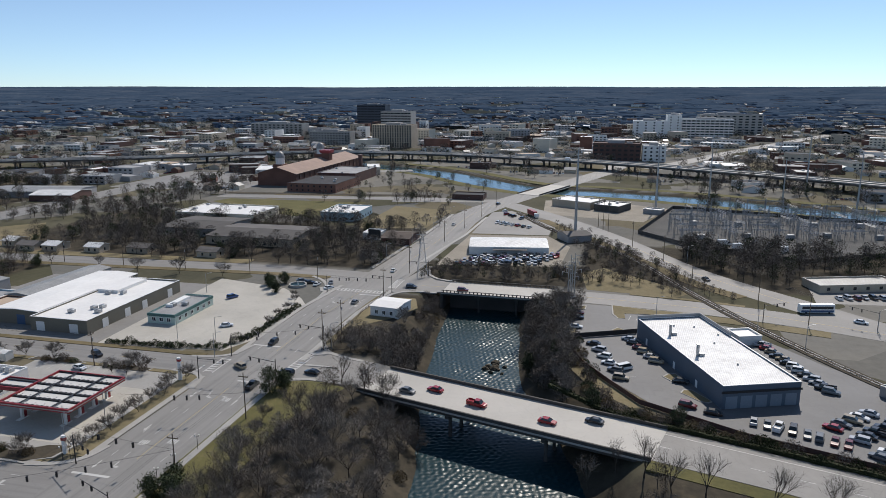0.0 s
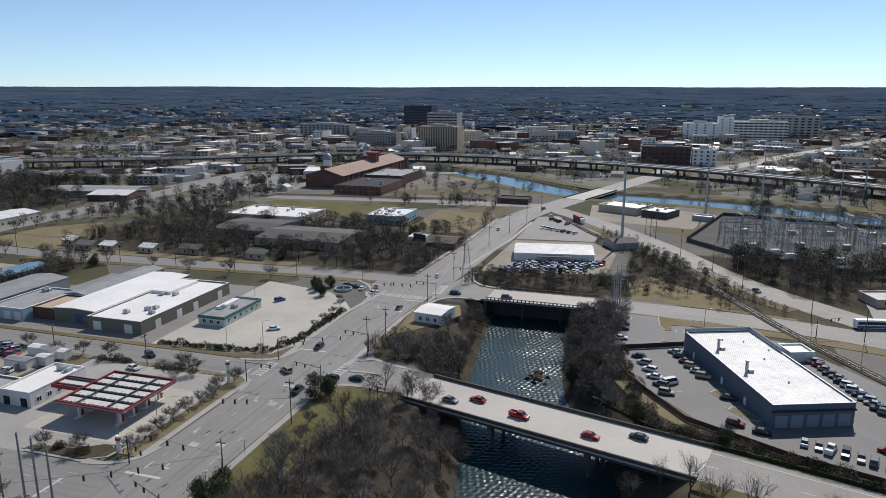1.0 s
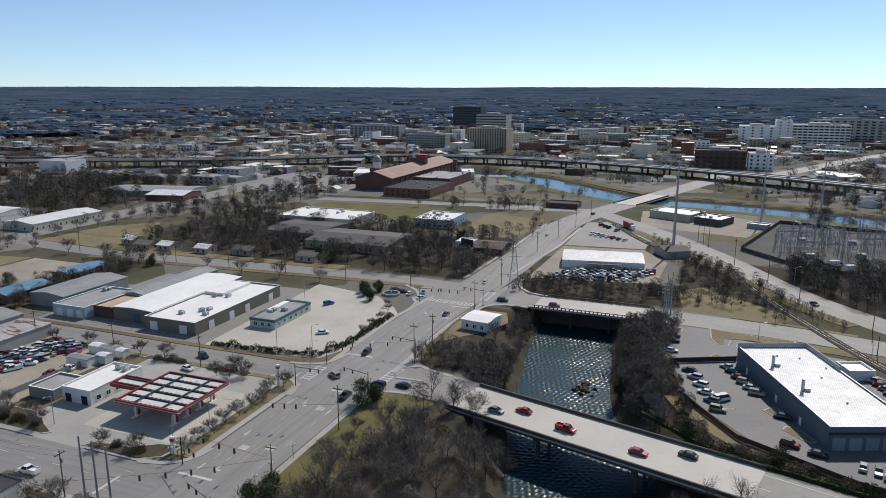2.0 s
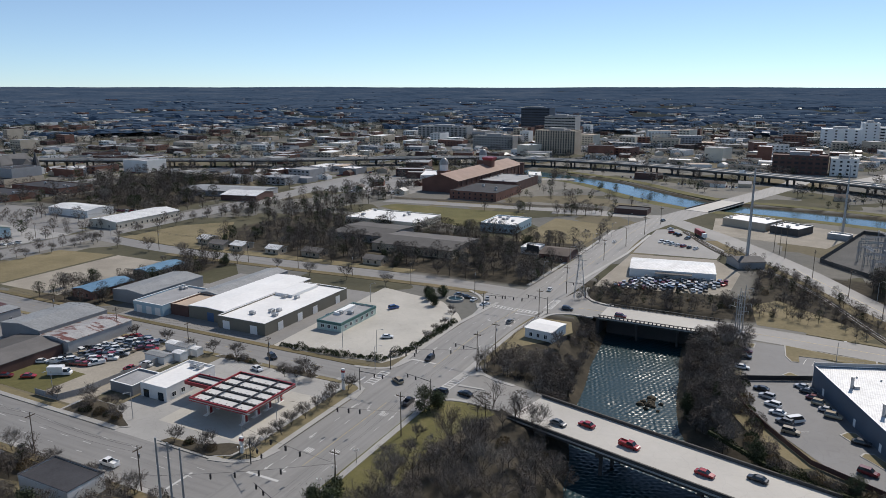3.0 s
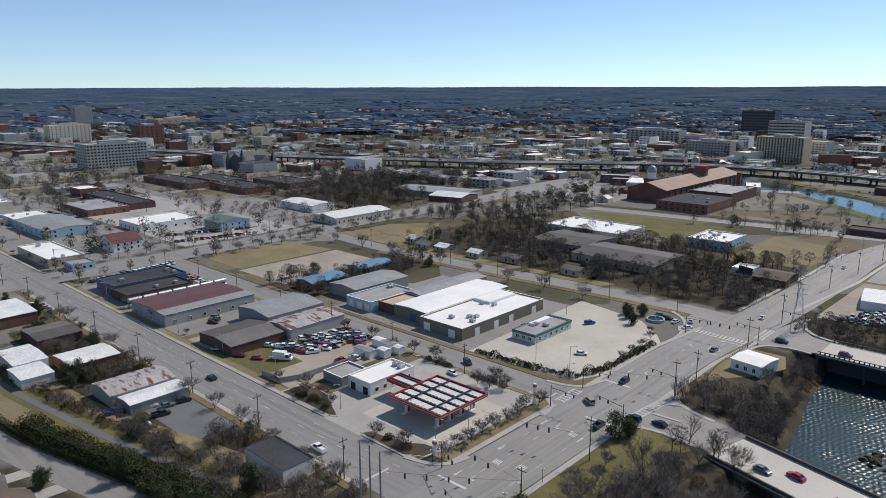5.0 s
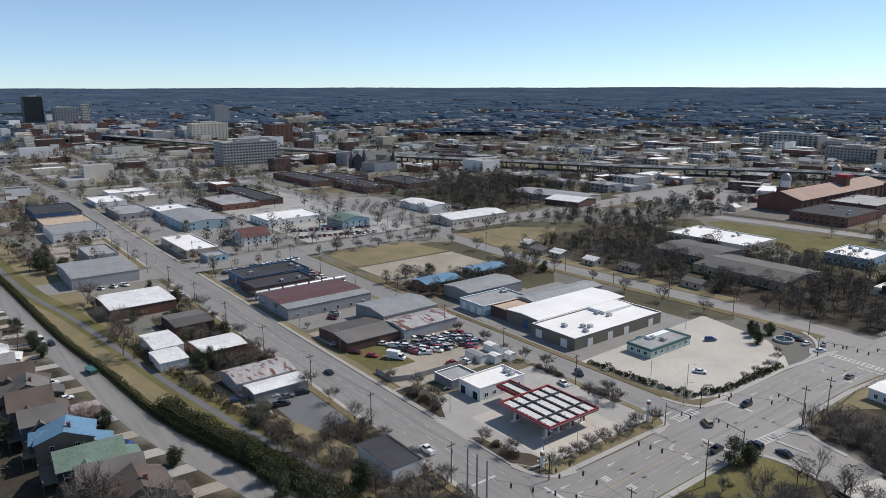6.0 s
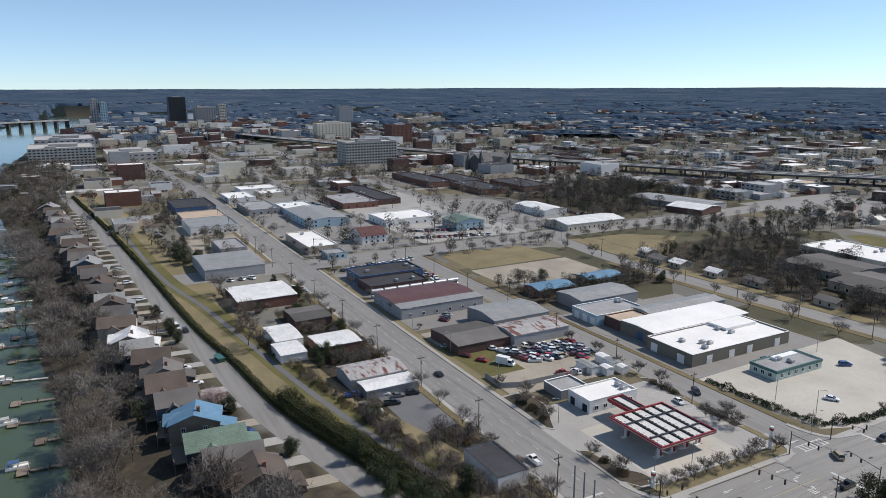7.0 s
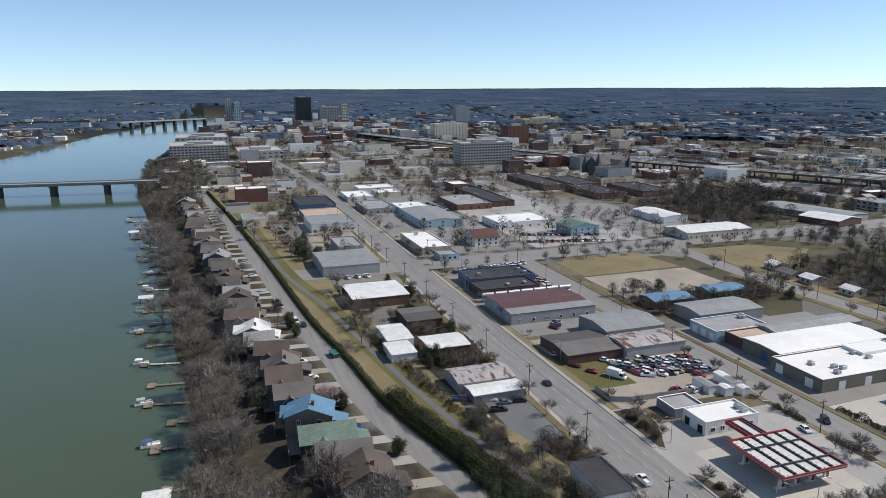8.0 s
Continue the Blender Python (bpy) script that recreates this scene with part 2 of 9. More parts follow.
def prism(bm, pts, z0, z1):
    """An upright solid over a plan outline (counter-clockwise)."""
    lo = [bm.verts.new((x, y, z0)) for x, y in pts]
    hi = [bm.verts.new((x, y, z1)) for x, y in pts]
    bm.faces.new(hi)
    bm.faces.new(lo[::-1])
    n = len(pts)
    for i in range(n):
        bm.faces.new((lo[i], lo[(i + 1) % n], hi[(i + 1) % n], hi[i]))


def tube(bm, a, b, ra, rb, sides=6):
    a, b = Vector(a), Vector(b)
    q = (b - a).to_track_quat("Z", "Y")
    rings = []
    for p, r in ((a, ra), (b, rb)):
        rings.append([bm.verts.new(p + q @ Vector((r * math.cos(6.2832 * i / sides), r * math.sin(6.2832 * i / sides), 0))) for i in range(sides)])
    for i in range(sides):
        j = (i + 1) % sides
        bm.faces.new((rings[0][i], rings[0][j], rings[1][j], rings[1][i]))
    bm.faces.new(rings[1])
    bm.faces.new(rings[0][::-1])


def mesh_of(name, bm, material):
    me = bpy.data.meshes.new(name)
    bm.to_mesh(me)
    bm.free()
    for m in material if isinstance(material, (list, tuple)) else (material,):
        me.materials.append(m)
    return me


def part(name, bm, material, parent=None, label="", m=None):
    ob = new(name, mesh_of(name, bm, material))
    if parent:
        ob.parent = parent
    if m is not None:
        ob.matrix_basis = m
    return tagged(ob, label)


def share(name, me, parent, m):
    ob = new(name, me)
    ob.parent = parent
    ob.matrix_basis = m
    return ob


def thing(name, m, label, category, group="", kind=""):
    ob = new(name)
    ob.empty_display_size = 0.5
    ob.matrix_basis = m
    return tagged(ob, label, category, group, kind)


def along(pts, step):
    """Points every so many metres along a line, with the heading there."""
    out = []
    rest = 0.0
    for (ax, ay), (bx, by) in zip(pts, pts[1:]):
        d = math.hypot(bx - ax, by - ay)
        s = rest
        while s < d:
            out.append((ax + (bx - ax) * s / d, ay + (by - ay) * s / d, math.atan2(by - ay, bx - ax)))
            s += step
        rest = s - d
    return out


def smooth(pts, n=6):
    """A curved line through the points (Catmull-Rom)."""
    p = [Vector((*q, 0)) for q in pts]
    p = [2 * p[0] - p[1]] + p + [2 * p[-1] - p[-2]]
    out = []
    for i in range(1, len(p) - 2):
        for k in range(n):
            t = k / n
            v = 0.5 * (2 * p[i] + (p[i + 1] - p[i - 1]) * t + (2 * p[i - 1] - 5 * p[i] + 4 * p[i + 1] - p[i + 2]) * t * t + (3 * p[i] - p[i - 1] - 3 * p[i + 1] + p[i + 2]) * t ** 3)
            out.append((v.x, v.y))
    return out + [tuple(pts[-1])]


def offset(pts, d):
    out = []
    for i, (x, y) in enumerate(pts):
        ax, ay = pts[max(0, i - 1)]
        bx, by = pts[min(len(pts) - 1, i + 1)]
        l = math.hypot(bx - ax, by - ay) or 1
        out.append((x - (by - ay) / l * d, y + (bx - ax) / l * d))
    return out


def strip(bm, pts, lo, hi, z0, z1):
    """A band between two offsets of a line (left positive), as a solid."""
    a, b = offset(pts, hi), offset(pts, lo)
    va = [[bm.verts.new((x, y, z)) for z in (z0, z1)] for x, y in a]
    vb = [[bm.verts.new((x, y, z)) for z in (z0, z1)] for x, y in b]
    for i in range(len(pts) - 1):
        bm.faces.new((vb[i][1], vb[i + 1][1], va[i + 1][1], va[i][1]))
        bm.faces.new((va[i][0], va[i][1], va[i + 1][1], va[i + 1][0]))
        bm.faces.new((vb[i][1], vb[i][0], vb[i + 1][0], vb[i + 1][1]))
    for i in (0, -1):
        bm.faces.new((va[i][0], vb[i][0], vb[i][1], va[i][1]))


def dashes(bm, pts, off, length, gap, width, z):
    line = offset(pts, off)
    for x, y, h in along(line, length + gap):
        box(bm, 0, length, -width / 2, width / 2, z, z + 0.02, pose(x, y, 0, 0, 0, math.degrees(h)))

# ---- ground and water ----
BANK = ((4800, 0), (300, 10), (0, -40), (-100, -14), (-185, -8), (-236, -10), (-320, -18), (-420, -23), (-557, -36), (-816, -65), (-1100, -70), (-1500, -40), (-2200, 30), (-3400, 160), (-4900, 500))
FAR_BANK = ((4800, -420), (0, -420), (-700, -350), (-1253, -286), (-1524, -251), (-1966, -193), (-2446, -74), (-3400, 60), (-4900, 380))
CREEK = ((-50, 292), (-46, 250), (-40, 205), (-24, 155), (-8, 80), (0, -60))
CANAL_LINE = ((-310, 775), (-240, 736), (-166, 692), (-103, 625), (-57, 590), (-10, 584), (60, 565), (176, 512), (420, 400), (900, 250))


def line_at(line, x):
    p = sorted(line)
    return np.interp(x, [a for a, _ in p], [b for _, b in p])


def away(line, x, y):
    """Distance of points to a line."""
    best = np.full(np.shape(x), 1e9)
    for (ax, ay), (bx, by) in zip(line, line[1:]):
        dx, dy = bx - ax, by - ay
        t = np.clip(((x - ax) * dx + (y - ay) * dy) / (dx * dx + dy * dy), 0, 1)
        best = np.minimum(best, np.hypot(x - ax - t * dx, y - ay - t * dy))
    return best


def ground_height(x, y):
    x, y = np.asarray(x, float), np.asarray(y, float)
    r = np.hypot(x, y)
    z = np.where(r > 1700, 88 * (np.clip(r - 1700, 0, 3000) / 3000) ** 1.6, 0)
    z = z + np.where(r > 2600, np.clip((r - 2600) / 1500, 0, 1) * 3 * np.sin(x * 0.0021 + 1) * np.cos(y * 0.0017), 0)
    into = np.minimum(line_at(BANK, x) - y, y - line_at(FAR_BANK, x))
    into = np.where(r > 3300, -900, into)
    z = z * np.clip(np.clip(-into / 700, 0, 1) + np.clip((r - 2500) / 700, 0, 1), 0, 1)
    z = np.where(into > -34, np.minimum(z, -5.2 * np.clip((into + 34) / 34, 0, 1) - np.clip(into / 3, 0, 4)), z)
    creek = 15 + np.clip((205 - y) / 12, 0, 6) - away(CREEK, x, y)
    creek = np.where(y > 291, -50, creek)
    z = np.where(creek > -12, np.minimum(z, -8.2 * np.clip((creek + 12) / 12, 0, 1) ** 0.8 - np.clip(creek / 3, 0, 3)), z)
    canal = 17 - away(CANAL_LINE, x, y)
    z = np.where(canal > -7, np.minimum(z, -2.2 * np.clip((canal + 7) / 7, 0, 1) - np.clip(canal / 3, 0, 3)), z)
    return z


def axis(lo, hi, step, reach):
    a = list(np.arange(lo, hi + 0.1, step))
    s, v = step, hi
    while v < reach:
        s *= 1.12
        v += s
        a.append(min(v, reach))
    s, v = step, lo
    while v > -reach:
        s *= 1.12
        v -= s
        a.insert(0, max(v, -reach))
    return np.array(a)


def build_ground():
    gx, gy = axis(-620, 130, 5.0, 4950), axis(-70, 700, 5.0, 4950)
    X, Y = np.meshgrid(gx, gy)
    Z = ground_height(X, Y)
    verts = np.stack([X, Y, Z], -1).reshape(-1, 3)
    n = len(gx)
    i = (np.arange(len(gy) - 1)[:, None] * n + np.arange(n - 1)[None, :]).ravel()
    faces = np.stack([i, i + 1, i + n + 1, i + n], -1)
    me = bpy.data.meshes.new("ground")
    me.from_pydata(verts.tolist(), [], faces.tolist())
    m, nt, p = nodes_of("town_ground")
    pos = position(nt)
    v = add(nt, "ShaderNodeTexVoronoi", Scale=0.022)
    v.distance = "MANHATTAN"
    nt.links.new(pos, v.inputs["Vector"])
    cell = nt.nodes.new("ShaderNodeSeparateColor")
    nt.links.new(v.outputs["Color"], cell.inputs[0])
    r = nt.nodes.new("ShaderNodeValToRGB")
    r.color_ramp.interpolation = "CONSTANT"
    for k, c in ((0.2, (0.085, 0.085, 0.055)), (0.34, (0.19, 0.165, 0.115)), (0.5, (0.27, 0.262, 0.245)), (0.66, (0.1, 0.098, 0.07)), (0.8, (0.2, 0.2, 0.195))):
        r.color_ramp.elements.new(k).color = (*c, 1)
    r.color_ramp.elements[0].color = (0.2, 0.197, 0.19, 1)
    nt.links.new(cell.outputs[0], r.inputs[0])
    fine = noise_of(nt, pos, 0.35, 6.0, 0.65)
    wild = ramp(nt, noise_of(nt, pos, 0.02, 6.0, 0.6), ((0.35, (0.055, 0.053, 0.035)), (0.55, (0.12, 0.108, 0.07)), (0.75, (0.21, 0.182, 0.125))))
    lots = mix(nt, 0.35, r.outputs[0], wild)
    woods = ramp(nt, noise_of(nt, pos, 0.004, 7.0, 0.7), ((0.5, (0.013, 0.019, 0.018)), (0.68, (0.024, 0.029, 0.025)), (0.76, (0.1, 0.095, 0.08))))
    ln = nt.nodes.new("ShaderNodeVectorMath")
    ln.operation = "LENGTH"
    nt.links.new(pos, ln.inputs[0])
    far = add(nt, "ShaderNodeMapRange")
    far.inputs["From Min"].default_value, far.inputs["From Max"].default_value = 900, 2100
    nt.links.new(ln.outputs["Value"], far.inputs["Value"])
    col = mix(nt, far.outputs[0], lots, woods)
    col = mix(nt, 0.3, col, ramp(nt, fine, ((0.3, (0.4, 0.4, 0.4)), (0.7, (1, 1, 1)))), "MULTIPLY")
    att = nt.nodes.new("ShaderNodeAttribute")
    att.attribute_name = "leaf_cover"
    litter = ramp(nt, mix(nt, 0.5, fine, noise_of(nt, pos, 0.08, 6.0)), ((0.3, (0.03, 0.028, 0.023)), (0.52, (0.06, 0.053, 0.041)), (0.75, (0.12, 0.1, 0.07))))
    col = mix(nt, att.outputs["Fac"], col, litter)
    nt.links.new(col, p.inputs["Base Color"])
    p.inputs["Roughness"].default_value = 0.95
    p.inputs["Specular IOR Level"].default_value = 0.05
    bump(nt, p, fine, 0.5, 0.2)
    me.materials.append(m)
    cover = np.zeros(X.shape)
    bank, lane = line_at(BANK, X), line_at(LEVEE_AXIS, X)
    cover[(Y > bank - 8) & (Y < lane - 5) & (X > -1100)] = 1
    cover[(Z < -0.15) & (Y > 40)] = 1
    for a, b, c, d in ((-82, -40, 60, 186), (-88, -60, 195, 268), (-14, 110, 96, 150), (-32, -10, 170, 272), (-262, -106, 300, 404), (-88, -8, 291, 328), (-12, 44, 300, 384), (36, 190, 300, 384), (-290, -118, 74, 104), (-560, -425, 362, 520), (-330, -262, 300, 430), (-300, -262, 188, 284), (-12, 10, 170, 240), (6, 40, 162, 176), (36, 70, 152, 164)):
        cover[(X > a) & (X < b) & (Y > c) & (Y < d)] = 1
    layer = me.attributes.new("leaf_cover", "FLOAT", "POINT")
    layer.data.foreach_set("value", cover.ravel())
    for f in me.polygons:
        f.use_smooth = True
    tagged(new("ground", me), "winter town ground of tan grass, soil and worn lots", "ground", kind="structure")


LEVEE_AXIS = ((-120, 68), (-165, 58), (-208, 48), (-258, 43), (-310, 37), (-430, 29), (-583, 17), (-676, 8), (-760, 0), (-1100, -30))
build_ground()


def sheet(name, pts, z, material, label, category, kind="structure", thick=0.5):
    bm = bmesh.new()
    prism(bm, pts, z - thick, z)
    return tagged(part(name, bm, material), label, category, kind=kind)


bm = bmesh.new()
strip(bm, [(x, line_at(BANK, x)) for x in (-4900, -4200, -3400, -2800, -2200, -1800, -1500, -1300, -1100, -950, -816, -650, -557, -420, -320, -236, -185, -100, 0, 300, 1500)], -420, 12, -5.6, -5.0)
tagged(part("river", bm, WATER), "wide calm green-grey river under clear sky", "river", kind="structure")


def rippled_creek():
    """Water with real wavelets: a fine sheet raised by many crossing waves, choppier in the gusts."""
    r = np.random.default_rng(6)
    xs, ys = np.arange(-66, 8, 0.32), np.arange(130, 281, 0.32)
    X, Y = np.meshgrid(xs, ys)
    Z = np.full(X.shape, -8.0)
    gust = 0.8 + 0.5 * np.sin(X * 0.21 + 2 * np.sin(Y * 0.09)) * np.sin(Y * 0.17 + 1.5 * np.sin(X * 0.12))
    for _ in range(24):
        wl = r.uniform(0.75, 1.9)
        a = r.uniform(0, 6.28)
        Z += gust * 0.0105 * wl * np.sin(6.2832 / wl * (X * math.cos(a) + Y * math.sin(a)) + r.uniform(0, 6.28))
    n = len(xs)
    i = (np.arange(len(ys) - 1)[:, None] * n + np.arange(n - 1)[None, :]).ravel()
    inside = (away(CREEK, X, Y) < np.where(Y > 200, 16.5, 21.5)).ravel()
    i = i[inside[i]]
    me = bpy.data.meshes.new("creek")
    me.from_pydata(np.stack([X, Y, Z], -1).reshape(-1, 3).tolist(), [], np.stack([i, i + 1, i + n + 1, i + n], -1).tolist())
    me.polygons.foreach_set("use_smooth", [True] * len(me.polygons))
    me.materials.append(POND)
    tagged(new("creek", me), "dark rippled creek water glittering in the sun", "water", kind="structure")


rippled_creek()
bm = bmesh.new()
strip(bm, smooth(CANAL_LINE), -20, 20, -2.6, -2.0)
tagged(part("canal", bm, CANAL), "blue canal water between grassy banks", "water", kind="structure")
for lo, hi in ((24.5, 36), (-36, -24.5)):
    bm = bmesh.new()
    strip(bm, smooth(CANAL_LINE[1:]), lo, hi, -0.5, 0.028)
    tagged(part("canal_bank", bm, GREEN_GRASS), "green winter grass along the canal", "lawn", kind="structure")

# ---- streets ----
MAIN = smooth(((-103, -30), (-103, 60), (-102, 150), (-102, 240), (-96, 300), (-92, 380), (-90, 460), (-72, 530), (-36, 640), (0, 760), (20, 900)))
FRONT = [(-102, 109.8), (-260, 111), (-420, 113.4), (-700, 116), (-1100, 100), (-2300, 240)]
SIDE = [(-102, 180), (-240, 180), (-400, 182)]
WEST = smooth(((-96, 290), (-150, 293), (-230, 289), (-310, 285), (-390, 292)))
CROSS = [(-390, 40), (-390, 200), (-393, 300), (-392, 420), (-400, 620)]
EAST = smooth(((-96, 281), (-40, 281), (0, 279), (50, 272), (100, 255), (180, 215), (320, 130)))
BRIDGE = smooth(((-96, 190), (-70, 185.6), (-48, 177.2), (0, 164.3), (50, 150), (110, 131), (220, 90)))
NORTHEAST = smooth(((-72, 505), (-30, 450), (4, 395), (38, 330), (75, 285), (110, 250), (200, 190)))
LEVEE = smooth(((-120, 68), (-165, 58), (-208, 48), (-258, 43), (-310, 37), (-430, 29), (-583, 17), (-676, 8), (-760, 0)))


def street(name, pts, half, material, label, z=0.06, walk_sides=(1, -1), kerb=False):
    bm = bmesh.new()
    strip(bm, pts, -half, half, z - 0.5, z)
    road = tagged(part(name, bm, material), label, "road", kind="structure")
    if kerb:
        for s in walk_sides:
            bm = bmesh.new()
            strip(bm, pts, min(s * half, s * (half + 0.3)), max(s * half, s * (half + 0.3)), z - 0.5, z + 0.13)
            part("kerb", bm, CONCRETE, road)
    return road


main_street = street("main_street", MAIN, 10.2, ASPHALT_NS, "worn grey four-lane asphalt avenue with painted arrows", 0.06)
front_street = street("front_street", FRONT, 8.0, ASPHALT_EW, "straight grey asphalt street through low commercial blocks", 0.05)
side_street = street("side_street", SIDE, 6.0, ASPHALT_EW, "narrow grey asphalt side street", 0.04)
west_street = street("west_street", WEST, 6.5, ASPHALT_EW, "grey asphalt street curving past trees", 0.045)
cross_street = street("cross_street", CROSS, 12.0, ASPHALT_NS, "broad pale asphalt cross street", 0.048)
east_street = street("east_street", EAST, 8.0, ASPHALT, "grey asphalt road over the small bridge", 0.07)
bridge_street = street("bridge_street", BRIDGE, 8.2, ASPHALT, "grey road leading over the creek bridge", 0.08, kerb=False)
northeast_street = street("northeast_street", NORTHEAST, 8.0, ASPHALT, "grey diagonal road beside the substation", 0.055)
levee_lane = street("levee_lane", LEVEE, 3.9, ASPHALT_EW, "pale grey riverside lane lined by houses", 0.05, kerb=False)
bm = bmesh.new()
strip(bm, smooth(((-150, 78), (-191, 70), (-238, 63), (-331, 52), (-403, 41), (-560, 32), (-700, 20))), -1.25, 1.25, -0.3, 0.1)
tagged(part("levee_path", bm, ASPHALT_LOT), "grey asphalt footpath along the grassy levee", "path", kind="structure")


# ---- lots, lawns and yards: thin slabs on the ground ----
def yard(name, pts, z, material, label, category="lot"):
    return sheet(name, pts, z, material, label, category, thick=0.4)


def rect(x0, x1, y0, y1):
    return [(x0, y0), (x1, y0), (x1, y1), (x0, y1)]


yard("pale_lot", [(-163, 188), (-119, 192), (-113.5, 205), (-112.8, 243), (-119, 252), (-132, 264), (-166, 272)], 0.03, PALE_LOT, "pale sun-bleached concrete parking lot")
yard("station_forecourt", [(-171, 120.4), (-158, 118.1), (-143, 118.1), (-136, 122), (-121, 124), (-118, 132), (-117, 172), (-150, 173), (-171, 172)], 0.035, CONCRETE, "stained grey filling-station forecourt")
yard("fuel_apron", rect(-153, -121, 128, 160), 0.045, PALE_LOT, "stained concrete apron under the fuel canopy")
yard("warehouse_yard", rect(-244, -163.4, 186.5, 262), 0.025, ASPHALT, "grey asphalt apron round the warehouse")
yard("repair_yard", rect(-252, -182, 124, 172), 0.02, GRAVEL, "gravel repair yard crowded with parked cars")
yard("weedy_lot", rect(-236, -200, 124, 141), 0.03, GREEN_GRASS, "patch of weedy green grass beside parked cars", "lawn")
yard("workshop_yard", rect(-360, -256, 124, 173), 0.022, ASPHALT, "worn asphalt yard between workshops")
yard("service_lot", [(-9.5, 236), (-9.5, 228), (-4.5, 208), (3, 196), (14, 182), (34, 171), (66, 160), (100, 149), (112, 172), (66, 222), (44, 254), (12, 262), (-9, 258)], 0.03, ASPHALT_LOT, "grey asphalt parking lot round the service building")
yard("corner_lot", rect(-13, 12, 244, 270), 0.035, ASPHALT_LOT, "small grey asphalt parking lot by the bridge")
yard("salvage_yard", [(-80, 318), (-22, 328), (-20, 372), (-34, 398), (-78, 392)], 0.025, GRAVEL, "gravel salvage yard packed with cars")
yard("corner_parking", [(-78, 396), (-34, 400), (-32, 425), (-66, 478), (-78, 470)], 0.03, ASPHALT, "grey asphalt parking lot behind the salvage yard")
yard("depot_yard", [(-44, 470), (20, 455), (40, 510), (-20, 545), (-48, 530)], 0.02, GRAVEL, "pale gravel depot yard")
yard("substation_yard", [(14, 418), (38, 388), (90, 362), (160, 400), (185, 470), (42, 512)], 0.03, DARK_GRAVEL, "grey gravel substation yard")
yard("ball_field", [(-290, 470), (-232, 436), (-190, 420), (-176, 478), (-176, 490), (-284, 486)], 0.03, GREEN_GRASS, "green winter lawn beside the old station", "lawn")
yard("brown_field", [(-150, 395), (-108, 405), (-106, 470), (-150, 480)], 0.03, TAN_GRASS, "tan dormant grass field", "lawn")
yard("corner_field", [(-373, 198), (-334, 198), (-335, 262), (-373, 256)], 0.03, TAN_GRASS, "tan dormant corner lawn", "lawn")
yard("block_field", [(-369, 300), (-318, 298), (-300, 312), (-345, 368), (-369, 340)], 0.03, TAN_GRASS, "tan dormant lawn edged with trees", "lawn")
yard("sand_lot", rect(-332, -291, 196, 262), 0.02, GRAVEL, "pale gravel storage lot")
yard("bridge_corner_lawn", [(-8, 291), (28, 288), (34, 296), (-2, 330), (-12, 318)], 0.03, TAN_GRASS, "tan lawn beside the rail line", "lawn")
yard("house_bank", [(-91, 205), (-88, 205), (-85, 225), (-76, 236), (-70, 250), (-74, 262), (-91, 262)], 0.03, TAN_GRASS, "dry grass round the small house", "lawn")
yard("mechanic_lot", rect(-214, -174, 84, 102), 0.03, ASPHALT_LOT, "grey asphalt forecourt of the mechanic shed")
yard("roadside_lawn", [(-92.4, 70), (-74, 70), (-76, 120), (-78, 150), (-70, 174), (-92.4, 181)], 0.03, GREEN_GRASS, "green roadside lawn under bare trees", "lawn")
yard("school_lot", rect(-560, -420, 300, 345), 0.02, ASPHALT, "grey asphalt parking lot")
yard("west_block", rect(-660, -408, 124, 200), 0.015, ASPHALT, "worn asphalt commercial block")
yard("west_block_north", rect(-640, -408, 205, 290), 0.015, CONCRETE, "pale paved commercial block")
yard("riverside_block", rect(-620, -410, 68, 103), 0.015, GRAVEL, "gravel yards behind the riverside halls")
yard("station_lot", rect(-420, -300, 520, 640), 0.015, ASPHALT, "grey asphalt parking field")
yard("east_lot", [(80, 292), (150, 300), (150, 336), (84, 330)], 0.02, ASPHALT, "grey asphalt lot before a low strip of shops")
yard("lot_verge", [(-14, 262), (-13.5, 222), (-10, 204), (-3, 190), (8, 179), (13, 182), (3, 195.6), (-4.8, 207.6), (-9.8, 228), (-10, 262)], 0.032, TAN_GRASS, "tan grass strip between creek trees and parking lot", "lawn")


def island(pts):
    """A kerbed planting island: pale raised kerb ring round dry grass."""
    cx, cy = sum(p[0] for p in pts) / len(pts), sum(p[1] for p in pts) / len(pts)
    kerb = sheet("lot_island", pts, 0.17, CONCRETE, "kerbed island of dry grass in the parking lot", "island", thick=0.2)
    inner = [(cx + (x - cx) * (1 - 0.5 / max(1, math.hypot(x - cx, y - cy))), cy + (y - cy) * (1 - 0.5 / max(1, math.hypot(x - cx, y - cy)))) for x, y in pts]
    bm = bmesh.new()
    prism(bm, inner, 0.1, 0.19)
    part("grass", bm, TAN_GRASS, kerb)


island([(17, 202.8), (18.6, 205.2), (20.9, 205.9), (23.4, 201.5), (21.8, 199.6), (19.6, 199.5)])
island([(21.1, 192.3), (22, 194.4), (24.3, 195), (29.2, 188), (28, 186.9), (26, 187.3)])
island([(2.1, 271), (2.5, 259.5), (4.5, 254.5), (6.7, 255), (6.4, 261), (18, 262.5), (30.6, 265.5), (30.9, 267.4), (18.3, 268)])
island([(2, 240.7), (4.2, 244.5), (8.2, 241.3), (7.7, 238.9)])
island([(-13.3, 267), (-7.2, 268), (-7.4, 263.3), (-11.9, 262)])
